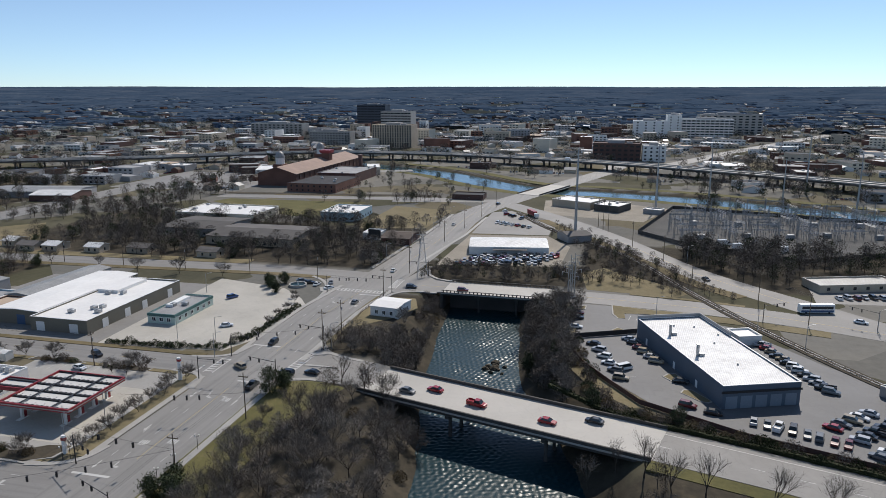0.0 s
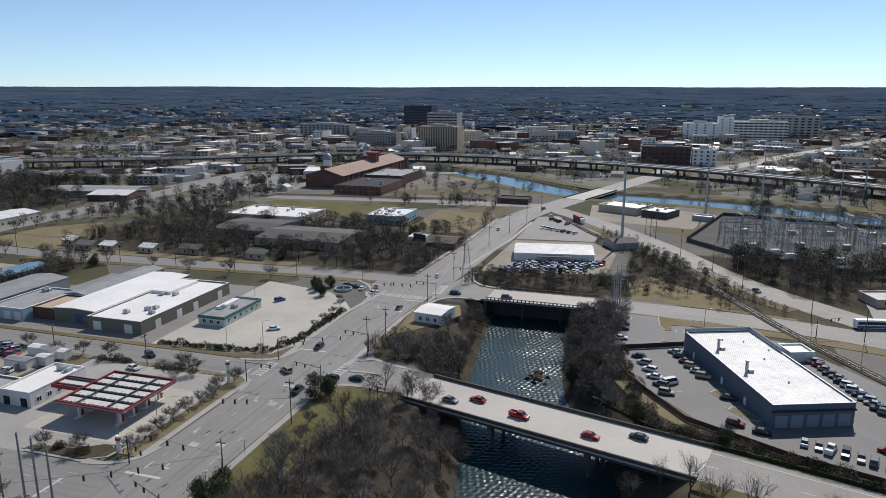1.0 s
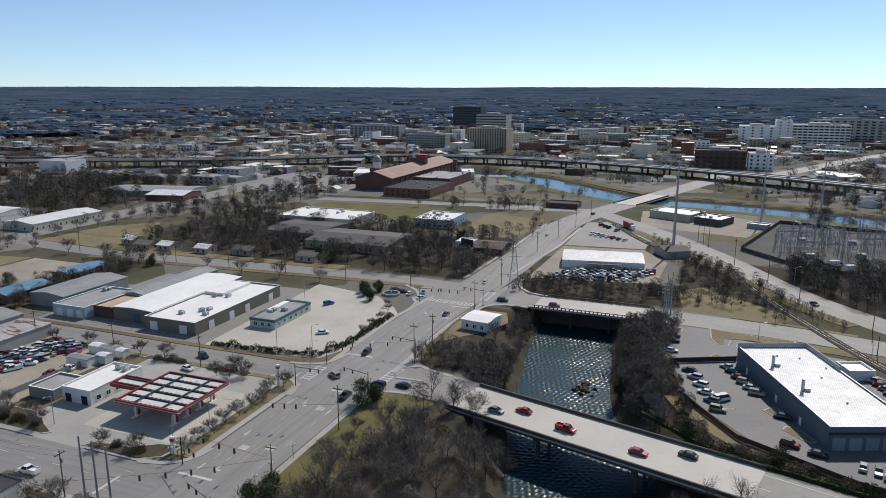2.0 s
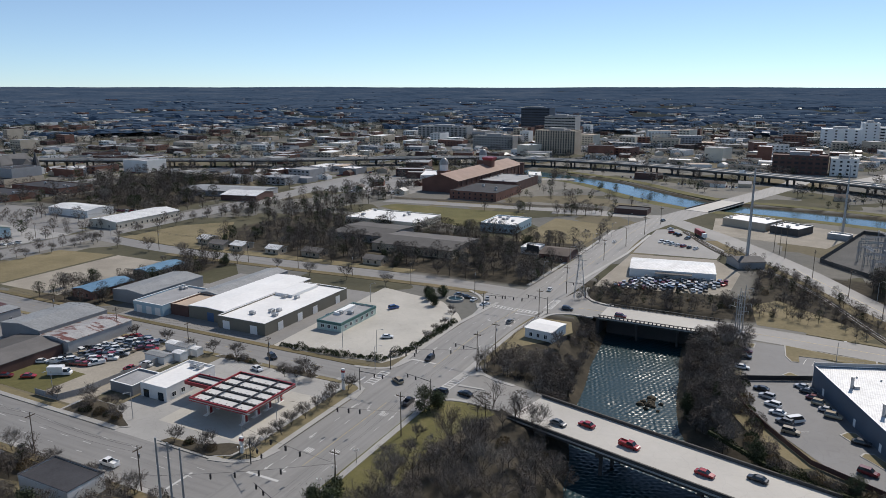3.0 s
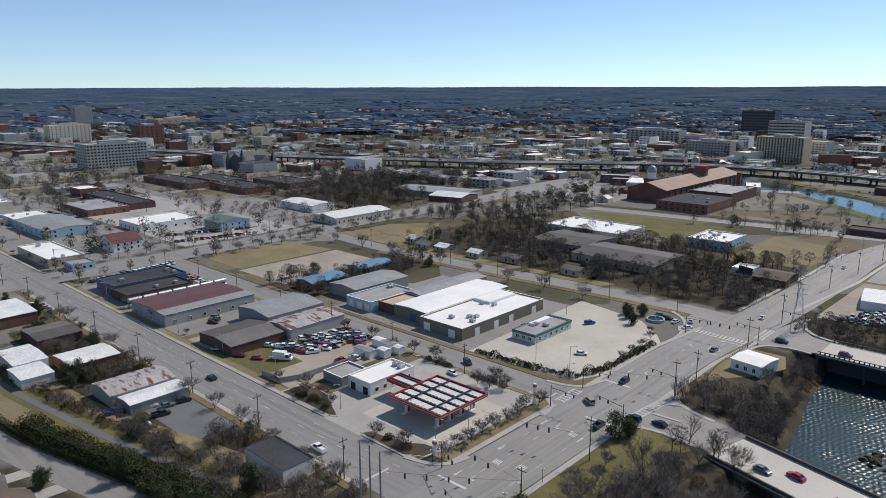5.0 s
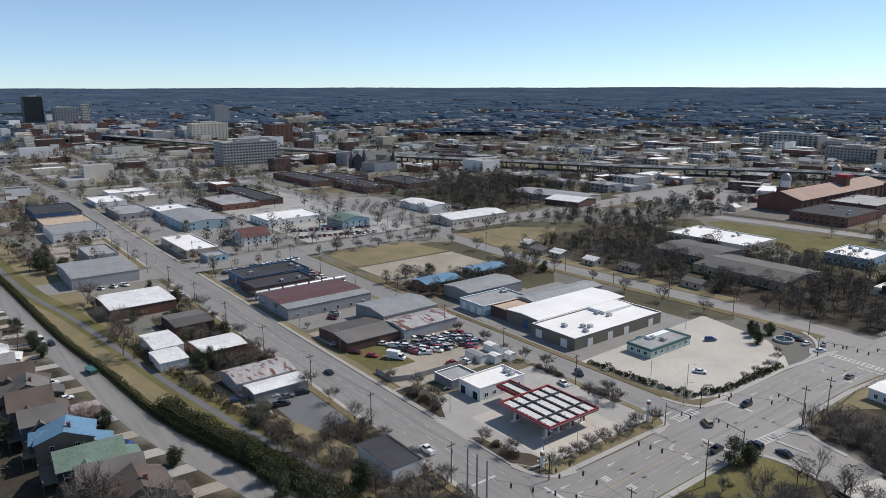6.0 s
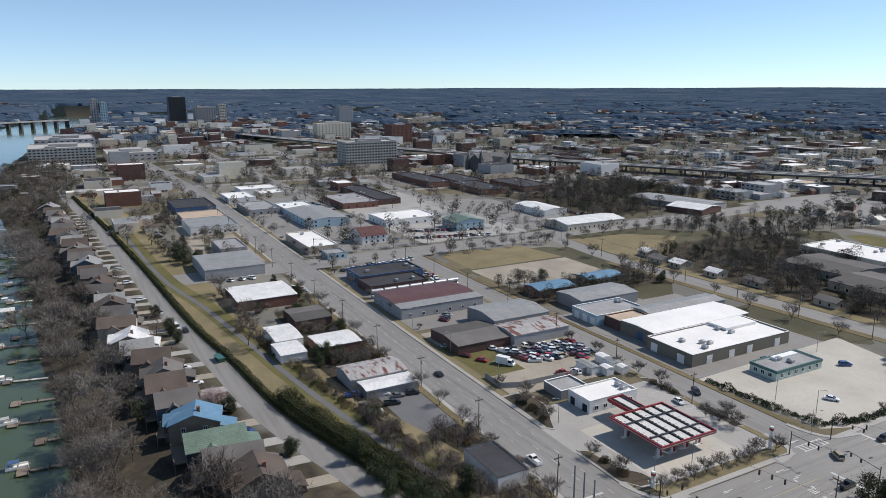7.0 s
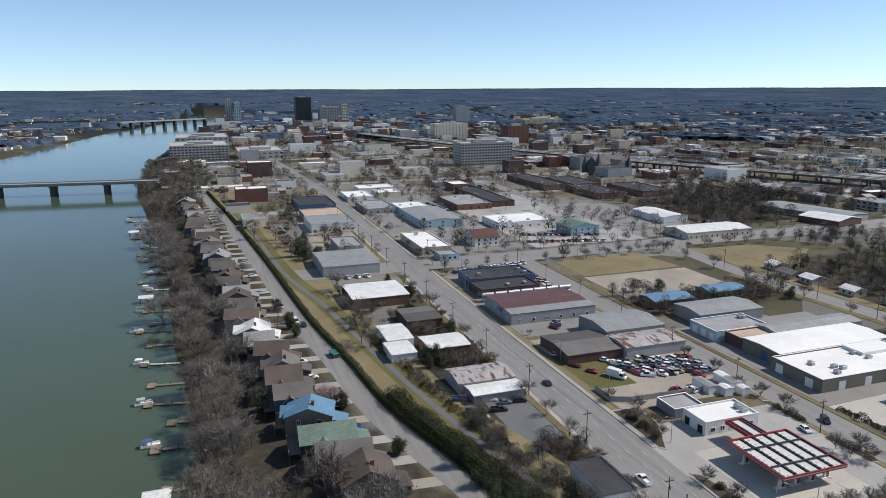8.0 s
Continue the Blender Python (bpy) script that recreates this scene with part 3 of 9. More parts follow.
# levee: a grassy band north of the riverside lane
bm = bmesh.new()
strip(bm, LEVEE, -30, -4.4, -0.4, 0.034)
tagged(part("levee_grass", bm, TAN_GRASS), "tan dormant levee grass", "lawn", kind="structure")
bm = bmesh.new()
strip(bm, smooth(((-150, 78), (-191, 70), (-238, 63), (-331, 52), (-403, 41), (-560, 32), (-700, 20))), -6.0, -1.3, -0.3, 0.07)
strip(bm, smooth(((-150, 78), (-191, 70), (-238, 63), (-331, 52), (-403, 41), (-560, 32), (-700, 20))), 1.3, 3.4, -0.3, 0.07)
tagged(part("path_verge", bm, GREEN_GRASS), "greener grass strips beside the levee path", "lawn", kind="structure")


def mulch_bed(pts, shrubs):
    """A kerbed planting bed of dark mulch."""
    kerb = sheet("planting_bed", pts, 0.17, CONCRETE, "kerbed planting bed of dark brown mulch", "planting bed", thick=0.2)
    cx, cy = sum(p[0] for p in pts) / len(pts), sum(p[1] for p in pts) / len(pts)
    bm = bmesh.new()
    prism(bm, [(cx + (x - cx) * 0.93, cy + (y - cy) * 0.93) for x, y in pts], 0.1, 0.2)
    part("mulch", bm, LITTER, kerb)
    BEDS.append((cx, cy, shrubs))


BEDS = []
mulch_bed([(-184, 120.2), (-172, 120.2), (-158, 120.2), (-156.5, 121.6), (-172, 129.4), (-184, 129.5)], 12)
mulch_bed([(-174, 171.6), (-156, 171.5), (-154, 173), (-157, 173.8), (-173, 173.8)], 6)
mulch_bed([(-146, 171), (-132, 171), (-131, 173.4), (-146, 173.8)], 6)
mulch_bed([(-144, 119.4), (-126, 119), (-120.5, 122), (-119.5, 128), (-125.5, 127), (-131, 123), (-143, 121.4)], 6)


def verge(pts, off, w, material, name="verge", label="dry roadside grass verge"):
    bm = bmesh.new()
    strip(bm, pts, min(off, off + w), max(off, off + w), -0.3, 0.15)
    tagged(part(name, bm, material), label, "verge", kind="structure")


def pavement(pts, off, w, z=0.17):
    bm = bmesh.new()
    strip(bm, pts, min(off, off + w), max(off, off + w), -0.3, z)
    tagged(part("pavement", bm, CONCRETE), "pale concrete pavement beside the street", "pavement", kind="structure")


M1 = [(-103, 20), (-103, 60), (-102.6, 100)]
M2 = [(-102, 124), (-102, 150), (-102, 172)]
M3 = [(-102, 190), (-102, 240), (-98.5, 272)]
pavement(M2, 10.6, 1.8)
verge(M2, 12.4, 4.5, TAN_GRASS)
pavement(M3, 10.6, 1.8)
pavement(M2, -10.6, -1.8)
pavement(M3, -10.6, -1.8)
pavement([(-103, 20), (-103, 60), (-102, 122)], -10.6, -1.8)
pavement([(-90, 320), (-82, 390), (-80, 450)], -0.6, -1.8)
pavement([(-106, 305), (-102, 390), (-101, 455)], 0.6, 1.8)
F1 = [(-122, 110), (-260, 111), (-375, 112.7)]
F1_EAST = [(-122, 110), (-142, 110.1)]
F1_WEST = [(-159, 110.2), (-260, 111), (-375, 112.7)]
F2 = [(-406, 113.2), (-700, 116)]
for f in (F1, F2):
    pavement(f, 8.3, 1.6)
    verge(f, 9.9, 2.4, GRASS)
for f in (F1_EAST, F1_WEST, F2):
    pavement(f, -8.3, -1.6)
    verge(f, -9.9, -2.4, TAN_GRASS)
verge([(-122, 180), (-240, 180), (-374, 182)], 6.3, 2.0, TAN_GRASS)
verge([(-122, 180), (-240, 180), (-374, 182)], -6.3, -2.5, GRASS)
verge([(-120, 293.4), (-150, 294), (-230, 289), (-310, 285)], 6.8, 4.5, GRASS)
verge([(-168, 292.5), (-230, 289), (-310, 285), (-372, 290)], -6.8, -8, TAN_GRASS)
verge([(14, 160.6), (50, 150), (110, 131)], -8.6, -4.5, GREEN_GRASS)
verge([(8, 279), (30, 276), (50, 271.5)], 8.4, 2.5, TAN_GRASS)
verge([(14, 277.5), (50, 271.5), (78, 264)], -8.4, -6.5, TAN_GRASS)
verge(smooth(((-38, 450), (0, 385), (38, 318), (56, 296))), -1, -7, GRASS)

# ---- road paint ----
def paint(road, name, fn, material=None):
    bm = bmesh.new()
    fn(bm)
    part(name, bm, material or PAINT, road)


def cut(pts, lo, hi):
    return [p for p in pts if lo <= p[1] <= hi]


main_low, main_mid, main_up = [(-102.5, 30), (-102.6, 100)], [(-102, 126), (-102, 166)], [(-102, 196), (-102, 236), (-99, 270)]
main_top = cut(MAIN, 305, 520)
for seg in (main_low, main_mid, main_up, main_top):
    for o in (-6.3, 3.1, 6.5):
        paint(main_street, "lane_dashes", lambda b: dashes(b, seg, o, 2.6, 9.0, 0.12, 0.065))
    paint(main_street, "centre_line", lambda b: strip(b, seg, -0.35, -0.2, 0.06, 0.08), PAINT_YELLOW)
for seg in ([(-122, 110), (-372, 112.6)], [(-408, 113.3), (-700, 116)]):
    paint(front_street, "centre_line", lambda b: dashes(b, seg, 0.0, 3.0, 6.0, 0.18, 0.055), PAINT)
    for o in (-3.9, 3.9):
        paint(front_street, "lane_dashes", lambda b: dashes(b, seg, o, 2.4, 9.0, 0.14, 0.055), PAINT)
paint(side_street, "centre_line", lambda b: dashes(b, [(-125, 180), (-370, 182)], 0, 3, 7, 0.15, 0.045), PAINT_YELLOW)
paint(east_street, "centre_line", lambda b: strip(b, cut(EAST, 200, 281.5)[2:], -0.15, 0.15, 0.07, 0.09), PAINT_YELLOW)
paint(bridge_street, "edge_line", lambda b: strip(b, [(14, 160.6), (50, 150), (110, 131)], 5.6, 5.8, 0.08, 0.1))
paint(bridge_street, "lane_dashes", lambda b: dashes(b, [(14, 160.6), (50, 150), (110, 131)], -1.0, 3, 7, 0.15, 0.08))
paint(northeast_street, "centre_line", lambda b: strip(b, [(4, 395), (38, 330), (70, 290)], -0.15, 0.15, 0.055, 0.075), PAINT_YELLOW)


def stop_line(road, x0, x1, y0, y1, z):
    bm = bmesh.new()
    box(bm, x0, x1, y0, y1, z, z + 0.02)
    part("stop_line", bm, PAINT, road)


def crosswalk(road, x, y, turn, length, width, z):
    bm = bmesh.new()
    m = pose(x, y, 0, 0, 0, turn)
    for s in (-1, 1):
        box(bm, 0, length, s * width / 2 - 0.15, s * width / 2 + 0.15, z, z + 0.02, m)
    k = 0.8
    while k < length:
        box(bm, k, k + 0.5, -width / 2, width / 2, z + 0.002, z + 0.022, m)
        k += 1.6
    part("crosswalk", bm, PAINT, road)


def arrow(road, x, y, turn, z, bent=False):
    bm = bmesh.new()
    m = pose(x, y, 0, 0, 0, turn)
    box(bm, -0.14, 0.14, -1.6, 0.6, z, z + 0.02, m)
    tri = [bm.verts.new(m @ Vector(v)) for v in ((-0.5, 0.6, z + 0.02), (0.5, 0.6, z + 0.02), (0, 1.7, z + 0.02))] if not bent else [bm.verts.new(m @ Vector(v)) for v in ((-0.6, 0.1, z + 0.02), (-0.6, 1.1, z + 0.02), (-1.5, 0.6, z + 0.02))]
    bm.faces.new(tri if not bent else tri[::-1])
    if bent:
        box(bm, -0.6, -0.14, 0.46, 0.74, z, z + 0.02, m)
    part("turn_arrow", bm, PAINT, road)


stop_line(main_street, -112, -102.6, 117.4, 118.2, 0.062)
stop_line(main_street, -102, -92.4, 171, 171.8, 0.062)
stop_line(main_street, -111.8, -102.4, 199, 199.8, 0.062)
stop_line(main_street, -98, -89.6, 262, 262.8, 0.062)
stop_line(front_street, -124, -123.3, 103.6, 111.6, 0.052)
stop_line(side_street, -118, -117.4, 174.4, 179.6, 0.045)
crosswalk(main_street, -112, 268, -3, 22, 3.2, 0.064)
crosswalk(side_street, -113.8, 175, 90, 11, 3.0, 0.064)
crosswalk(bridge_street, -91, 181, 85, 14, 3.0, 0.084)
crosswalk(east_street, -88, 274, 90, 14, 3.0, 0.074)
for x, y, b in ((-109, 122, False), (-104.8, 122.5, True), (-109, 160, False), (-104.6, 160, True), (-99, 160, True), (-95.4, 158, False), (-109, 212, False), (-104.5, 214, True), (-98, 252, False), (-94, 252, True), (-109, 140, False), (-104.7, 250, True)):
    arrow(main_street, x, y, 180 if x < -103 else 0, 0.063, b)
# word panels on the road, too worn to read
for x, y in ((-105, 132), (-98.5, 134), (-98.5, 158), (-94.6, 246)):
    bm = bmesh.new()
    for k in range(4):
        box(bm, x - 1.1 + k * 0.6, x - 0.75 + k * 0.6, y, y + 2.2, 0.063, 0.083)
    part("worn_lettering", bm, PAINT, main_street)
# splitter islands with hatching
def island(pts, label="low concrete traffic island"):
    bm = bmesh.new()
    prism(bm, pts, 0.0, 0.24)
    bmesh.ops.bevel(bm, geom=[e for e in bm.edges if abs(e.verts[0].co.z - 0.24) < 0.01 and abs(e.verts[1].co.z - 0.24) < 0.01], offset=0.08, segments=1, affect="EDGES")
    tagged(part("traffic_island", bm, CONCRETE), label, "traffic island", kind="structure")


island([(-91, 196), (-86, 199.5), (-84, 197), (-88.5, 194.4)])
island([(-88, 186), (-79, 186.6), (-80, 187.6), (-88, 187.4)])
island([(-115, 262), (-110.5, 268), (-114, 272), (-118, 268)])

# stretches of street seen far off
for pts, w, z in (([(-500, 116), (-500, 330)], 6, 0.03), ([(-640, 116), (-636, 520)], 7, 0.032), ([(-770, 116), (-770, 560)], 8, 0.031), ([(-900, 112), (-900, 700)], 8, 0.033), ([(-1060, 104), (-1060, 800)], 8, 0.031), ([(-410, 296), (-1000, 300), (-1500, 330)], 7, 0.036), ([(-640, 200), (-1300, 205)], 8, 0.035), ([(-398, 560), (-330, 640), (-200, 700)], 8, 0.037), ([(40, 770), (150, 1000), (420, 1500)], 10, 0.03), ([(-300, 497), (-110, 520)], 7, 0.038), ([(-76, 520), (-160, 505)], 7, 0.034)):
    street("back_street", pts, w, ASPHALT, "grey asphalt street through the town blocks", z)
verge([(-300, 508), (-130, 528)], 1, 8, LITTER, "rail_embankment", "low brown rail embankment")

# rounded corners of the crossings, and their kerbs
def corner(pts, kerb_line, material=None):
    bm = bmesh.new()
    prism(bm, pts, -0.3, 0.066)
    tagged(part("crossing_corner", bm, material or ASPHALT), "grey asphalt corner of the crossing", "road", kind="structure")
    pavement(smooth(kerb_line, 5), 0, 1.5, 0.178)


corner([(-92.2, 216), (-92.2, 194), (-74, 193), (-79, 196.4), (-85, 199.6), (-89.4, 206)], ((-72, 194.6), (-79, 196.4), (-85, 199.6), (-89.4, 206), (-91.6, 216)))
corner([(-92.2, 168), (-88.5, 174), (-82, 176.6), (-76, 177.2), (-80, 186), (-92.2, 186)], ((-91.6, 164), (-88.5, 173.6), (-82, 176.2), (-70, 175.4)))
corner([(-111.8, 163), (-111.8, 176), (-125, 175), (-118, 173.4), (-114, 170)], ((-125, 173.6), (-118, 173), (-114, 169.8), (-112.4, 163)))
corner([(-111.8, 197), (-114.4, 190.4), (-119, 187), (-126, 185.4), (-111.8, 184)], ((-112.4, 199), (-114.4, 191), (-119, 187.6), (-126, 186.2)))
corner([(-112.2, 130), (-114, 124), (-118, 120.6), (-125, 118.4), (-112.2, 117)], ((-112.8, 130), (-114.2, 124.4), (-118, 121), (-125, 119)))
corner([(-110.6, 252), (-108, 286), (-126, 287), (-120, 280), (-114, 268)], ((-111.2, 250), (-112.6, 262), (-115.6, 272), (-121, 280), (-128, 285.6)))
corner([(-88, 252), (-86, 268), (-78, 273.4), (-70, 273.6), (-90, 280)], ((-68, 272.6), (-78, 272.4), (-85.4, 267), (-88, 254)))
corner([(-82.6, 312), (-80, 300), (-74, 292), (-66, 288.6), (-88, 284)], ((-82, 314), (-79.4, 301), (-73.4, 293), (-64, 289.6)))

# ---- buildings ----
def windows(house, wall, n, w, h, sill, length, depth, frame_mat=None, side=0, inset=0.0, margin=1.0, door_at=None):
    """A row of windows on one side of a house (0 south, 1 east, 2 north, 3 west), each a proud frame with its pane."""
    if n < 1 or house.matrix_basis.translation.length > 640:
        return
    frame_mat = frame_mat or WHITE
    run = length if side in (0, 2) else depth
    bm = bmesh.new()
    for a, b, c, d in ((-w / 2 - 0.1, w / 2 + 0.1, -0.12, 0), (-w / 2 - 0.1, w / 2 + 0.1, h, h + 0.12), (-w / 2 - 0.1, -w / 2, 0, h), (w / 2, w / 2 + 0.1, 0, h), (-0.03, 0.03, 0, h)):
        box(bm, a, b, -0.1, 0.04, c, d)
    fm = mesh_of("window", bm, frame_mat)
    bm = bmesh.new()
    box(bm, -w / 2, w / 2, -0.03, 0.02, 0, h)
    pm = mesh_of("pane", bm, GLASS)
    near = house.matrix_basis.translation.length < 330
    for i in range(n):
        s = -run / 2 + margin + (run - 2 * margin) * (i + 0.5) / n
        m = ((s, -depth / 2, 0), (length / 2, s, 90), (-s, depth / 2, 180), (-length / 2, -s, 270))[side]
        if not near:
            share("window", pm, house, pose(m[0], m[1], sill, 0, 0, m[2]))
            continue
        win = share("window", fm, house, pose(m[0], m[1], sill, 0, 0, m[2]))
        share("pane", pm, win, Matrix())


def doors(house, spots, length, depth, w, h, material, side=0, name="door"):
    bm = bmesh.new()
    box(bm, -w / 2, w / 2, -0.06, 0.03, 0, h)
    for k in range(1, int(h / 0.6)):
        box(bm, -w / 2 + 0.05, w / 2 - 0.05, -0.09, -0.06, k * 0.6 - 0.05, k * 0.6)
    me = mesh_of(name, bm, material)
    for s in spots:
        m = ((s, -depth / 2, 0), (length / 2, s, 90), (-s, depth / 2, 180), (-length / 2, -s, 270))[side]
        share(name, me, house, pose(m[0], m[1], 0.05, 0, 0, m[2]))


def unit_mesh():
    bm = bmesh.new()
    box(bm, -1.1, 1.1, -0.8, 0.8, 0.1, 1.2)
    tube(bm, (-0.4, 0, 1.2), (-0.4, 0, 1.35), 0.45, 0.45, 10)
    for x in (-0.9, 0.9):
        box(bm, x - 0.1, x + 0.1, -0.7, 0.7, -0.05, 0.1)
    bmesh.ops.bevel(bm, geom=[e for e in bm.edges if e.calc_length() > 1.0], offset=0.05, segments=1, affect="EDGES")
    return mesh_of("air_conditioner", bm, STEEL)


UNIT = unit_mesh()


def flat_house(name, x0, x1, y0, y1, h, wall, roof, label, category="building", turn=0, win=(0, 0, 0, 0), units=0, parapet=0.5, door=None, trim=None, pivot=None, group=""):
    """A flat-roofed block: walls, recessed roof inside a parapet, coping, openings, roof units."""
    l, d = x1 - x0, y1 - y0
    house = thing(name, pose((x0 + x1) / 2, (y0 + y1) / 2, 0, 0, 0, turn), label, category, group)
    bm = bmesh.new()
    t = 0.3
    for a, b, c, e in ((-l / 2, l / 2, -d / 2, -d / 2 + t), (-l / 2, l / 2, d / 2 - t, d / 2), (-l / 2, -l / 2 + t, -d / 2 + t, d / 2 - t), (l / 2 - t, l / 2, -d / 2 + t, d / 2 - t)):
        box(bm, a, b, c, e, -0.4, h)
    part("wall", bm, wall, house)
    bm = bmesh.new()
    box(bm, -l / 2 + t, l / 2 - t, -d / 2 + t, d / 2 - t, h - parapet - 0.3, h - parapet)
    part("roof", bm, roof, house)
    bm = bmesh.new()
    for a, b, c, e in ((-l / 2 - 0.06, l / 2 + 0.06, -d / 2 - 0.06, -d / 2 + t + 0.04), (-l / 2 - 0.06, l / 2 + 0.06, d / 2 - t - 0.04, d / 2 + 0.06), (-l / 2 - 0.06, -l / 2 + t + 0.04, -d / 2 + t + 0.04, d / 2 - t - 0.04), (l / 2 - t - 0.04, l / 2 + 0.06, -d / 2 + t + 0.04, d / 2 - t - 0.04)):
        box(bm, a, b, c, e, h + 0.003, h + 0.13)
    part("coping", bm, trim or roof, house)
    for s in range(4):
        windows(house, wall, win[s], 1.4, 1.3, 1.0, l, d, side=s)
    if door:
        doors(house, *door)
    rng = random.Random(name + str(round(x0)) + str(round(y0)))
    for _ in range(units):
        share("air_conditioner", UNIT, house, pose(rng.uniform(-l / 2 + 2.5, l / 2 - 2.5), rng.uniform(-d / 2 + 2.5, d / 2 - 2.5), h - parapet + 0.03, 0, 0, rng.choice((0, 90))))
    return house


def gable_house(name, x0, x1, y0, y1, h, rise, wall, roof, label, category="building", turn=0, ridge="x", win=(0, 0, 0, 0), over=0.4, door=None, group="", base=0.0, chimney=False, roof_two=None):
    """A pitched-roof house: gabled walls, two roof slopes with thickness, openings."""
    l, d = x1 - x0, y1 - y0
    house = thing(name, pose((x0 + x1) / 2, (y0 + y1) / 2, base, 0, 0, turn), label, category, group)
    bm = bmesh.new()
    a, b = (l / 2, d / 2) if ridge == "x" else (d / 2, l / 2)
    r = pose(0, 0, 0, 0, 0, 0 if ridge == "x" else 90)
    prof = ((-b, -0.5 + 3 * base), (b, -0.5 + 3 * base), (b, h), (0, h + rise), (-b, h))
    lo = [bm.verts.new(r @ Vector((-a, y, z))) for y, z in prof]
    hi = [bm.verts.new(r @ Vector((a, y, z))) for y, z in prof]
    bm.faces.new(lo[::-1])
    bm.faces.new(hi)
    for i in range(5):
        bm.faces.new((lo[i], lo[(i + 1) % 5], hi[(i + 1) % 5], hi[i]))
    part("wall", bm, wall, house)
    k = rise / b
    for s in (1, -1):
        bm = bmesh.new()
        e = b + over
        pr = ((0, h + rise + 0.02), (s * e, h - k * over + 0.02), (s * e, h - k * over + 0.22), (0, h + rise + 0.25))
        p0 = [bm.verts.new(r @ Vector((-a - over, y, z))) for y, z in pr]
        p1 = [bm.verts.new(r @ Vector((a + over, y, z))) for y, z in pr]
        bm.faces.new(p0)
        bm.faces.new(p1[::-1])
        for i in range(4):
            bm.faces.new((p0[i], p1[i], p1[(i + 1) % 4], p0[(i + 1) % 4]))
        bmesh.ops.recalc_face_normals(bm, faces=bm.faces)
        part("roof", bm, roof if s > 0 else roof_two or roof, house)
    for s in range(4):
        windows(house, wall, win[s], 1.1, 1.4, 0.9, l, d, side=s)
        if h > 4.8:
            windows(house, wall, win[s], 1.1, 1.4, 3.6, l, d, side=s)
    if door:
        doors(house, *door)
    if chimney:
        bm = bmesh.new()
        box(bm, -0.45, 0.45, -0.45, 0.45, h, h + rise + 1.0)
        box(bm, -0.55, 0.55, -0.55, 0.55, h + rise + 1.0, h + rise + 1.15)
        part("chimney", bm, BRICK, house, m=pose(l * 0.2, d * 0.08, 0))
    return house


# the long warehouse with its white roof, in strips
wh = flat_house("warehouse", -194.6, -171.6, 195, 249, 4.9, OLIVE, WHITE_ROOF, "olive-grey warehouse with a bright white membrane roof and roller doors", units=6)
doors(wh, (-7.5, 6.0), 23, 54, 3.4, 3.3, STUCCO, 0, "roller_door")
doors(wh, (-18, -6, 4, 20), 23, 54, 3.0, 3.2, STUCCO, 1, "roller_door")
bm = bmesh.new()
box(bm, -4.5, 4.5, -9, 9, 4.45, 5.6)
part("penthouse", bm, WHITE_ROOF, wh, m=pose(-6.2, 15, 0))
hall = gable_house("warehouse_hall", -214, -194.9, 199, 254, 5.0, 0.5, OLIVE, WHITE_ROOF, "warehouse hall under a low white roof", ridge="y", over=0.1)
doors(hall, (2.0,), 19.1, 55, 3.4, 3.6, BLUE, 0, "roller_door")
gable_house("warehouse_bay", -226, -214.3, 216, 262, 4.6, 0.9, GREYWALL, METAL_ROOF, "warehouse rear bay under grey metal roof", ridge="y", over=0.1)
flat_house("tan_roof_bay", -224, -214.4, 199, 215.6, 4.6, BRICK_DARK, TAN_ROOF, "warehouse bay with a tan gravel roof")
wing = flat_house("warehouse_wing", -241, -224.4, 195, 222, 4.6, PALE_BLUE, GREY_ROOF, "low pale blue warehouse wing with roller doors", trim=WHITE, units=2)
doors(wing, (-5, 0.5, 5.5), 16.6, 27, 3.0, 3.2, STUCCO, 0, "roller_door")
clinic = flat_house("clinic", -159.6, -148.6, 211, 236, 3.6, TEAL, GREY_ROOF, "pale green single-storey building with a dark teal fascia", trim=TEAL_DARK, units=2, win=(3, 6, 0, 4))
bm = bmesh.new()
for a, b, c, d in ((-5.65, 5.65, -12.65, -12.5), (-5.65, 5.65, 12.5, 12.65), (-5.65, -5.5, -12.5, 12.5), (5.5, 5.65, -12.5, 12.5)):
    box(bm, a, b, c, d, 2.75, 3.6)
part("fascia", bm, TEAL_DARK, clinic)
bm = bmesh.new()
box(bm, -1.3, 1.3, -6, 6, 3.12, 4.1)
part("skylight", bm, WHITE, clinic, m=pose(-3.2, 3, 0))

# filling station
shop = flat_house("station_shop", -170.6, -159.8, 137.4, 157, 4.4, STUCCO, WHITE_ROOF, "white filling-station shop with a flat white roof", units=2, win=(0, 5, 0, 2), door=((-3.0, 3.0), 10.8, 19.6, 2.2, 2.5, GLASS, 0))
flat_house("station_annex", -182, -172.4, 136, 147, 3.2, GREYWALL, GREY_ROOF, "small grey annex with a white-edged flat roof", trim=WHITE)


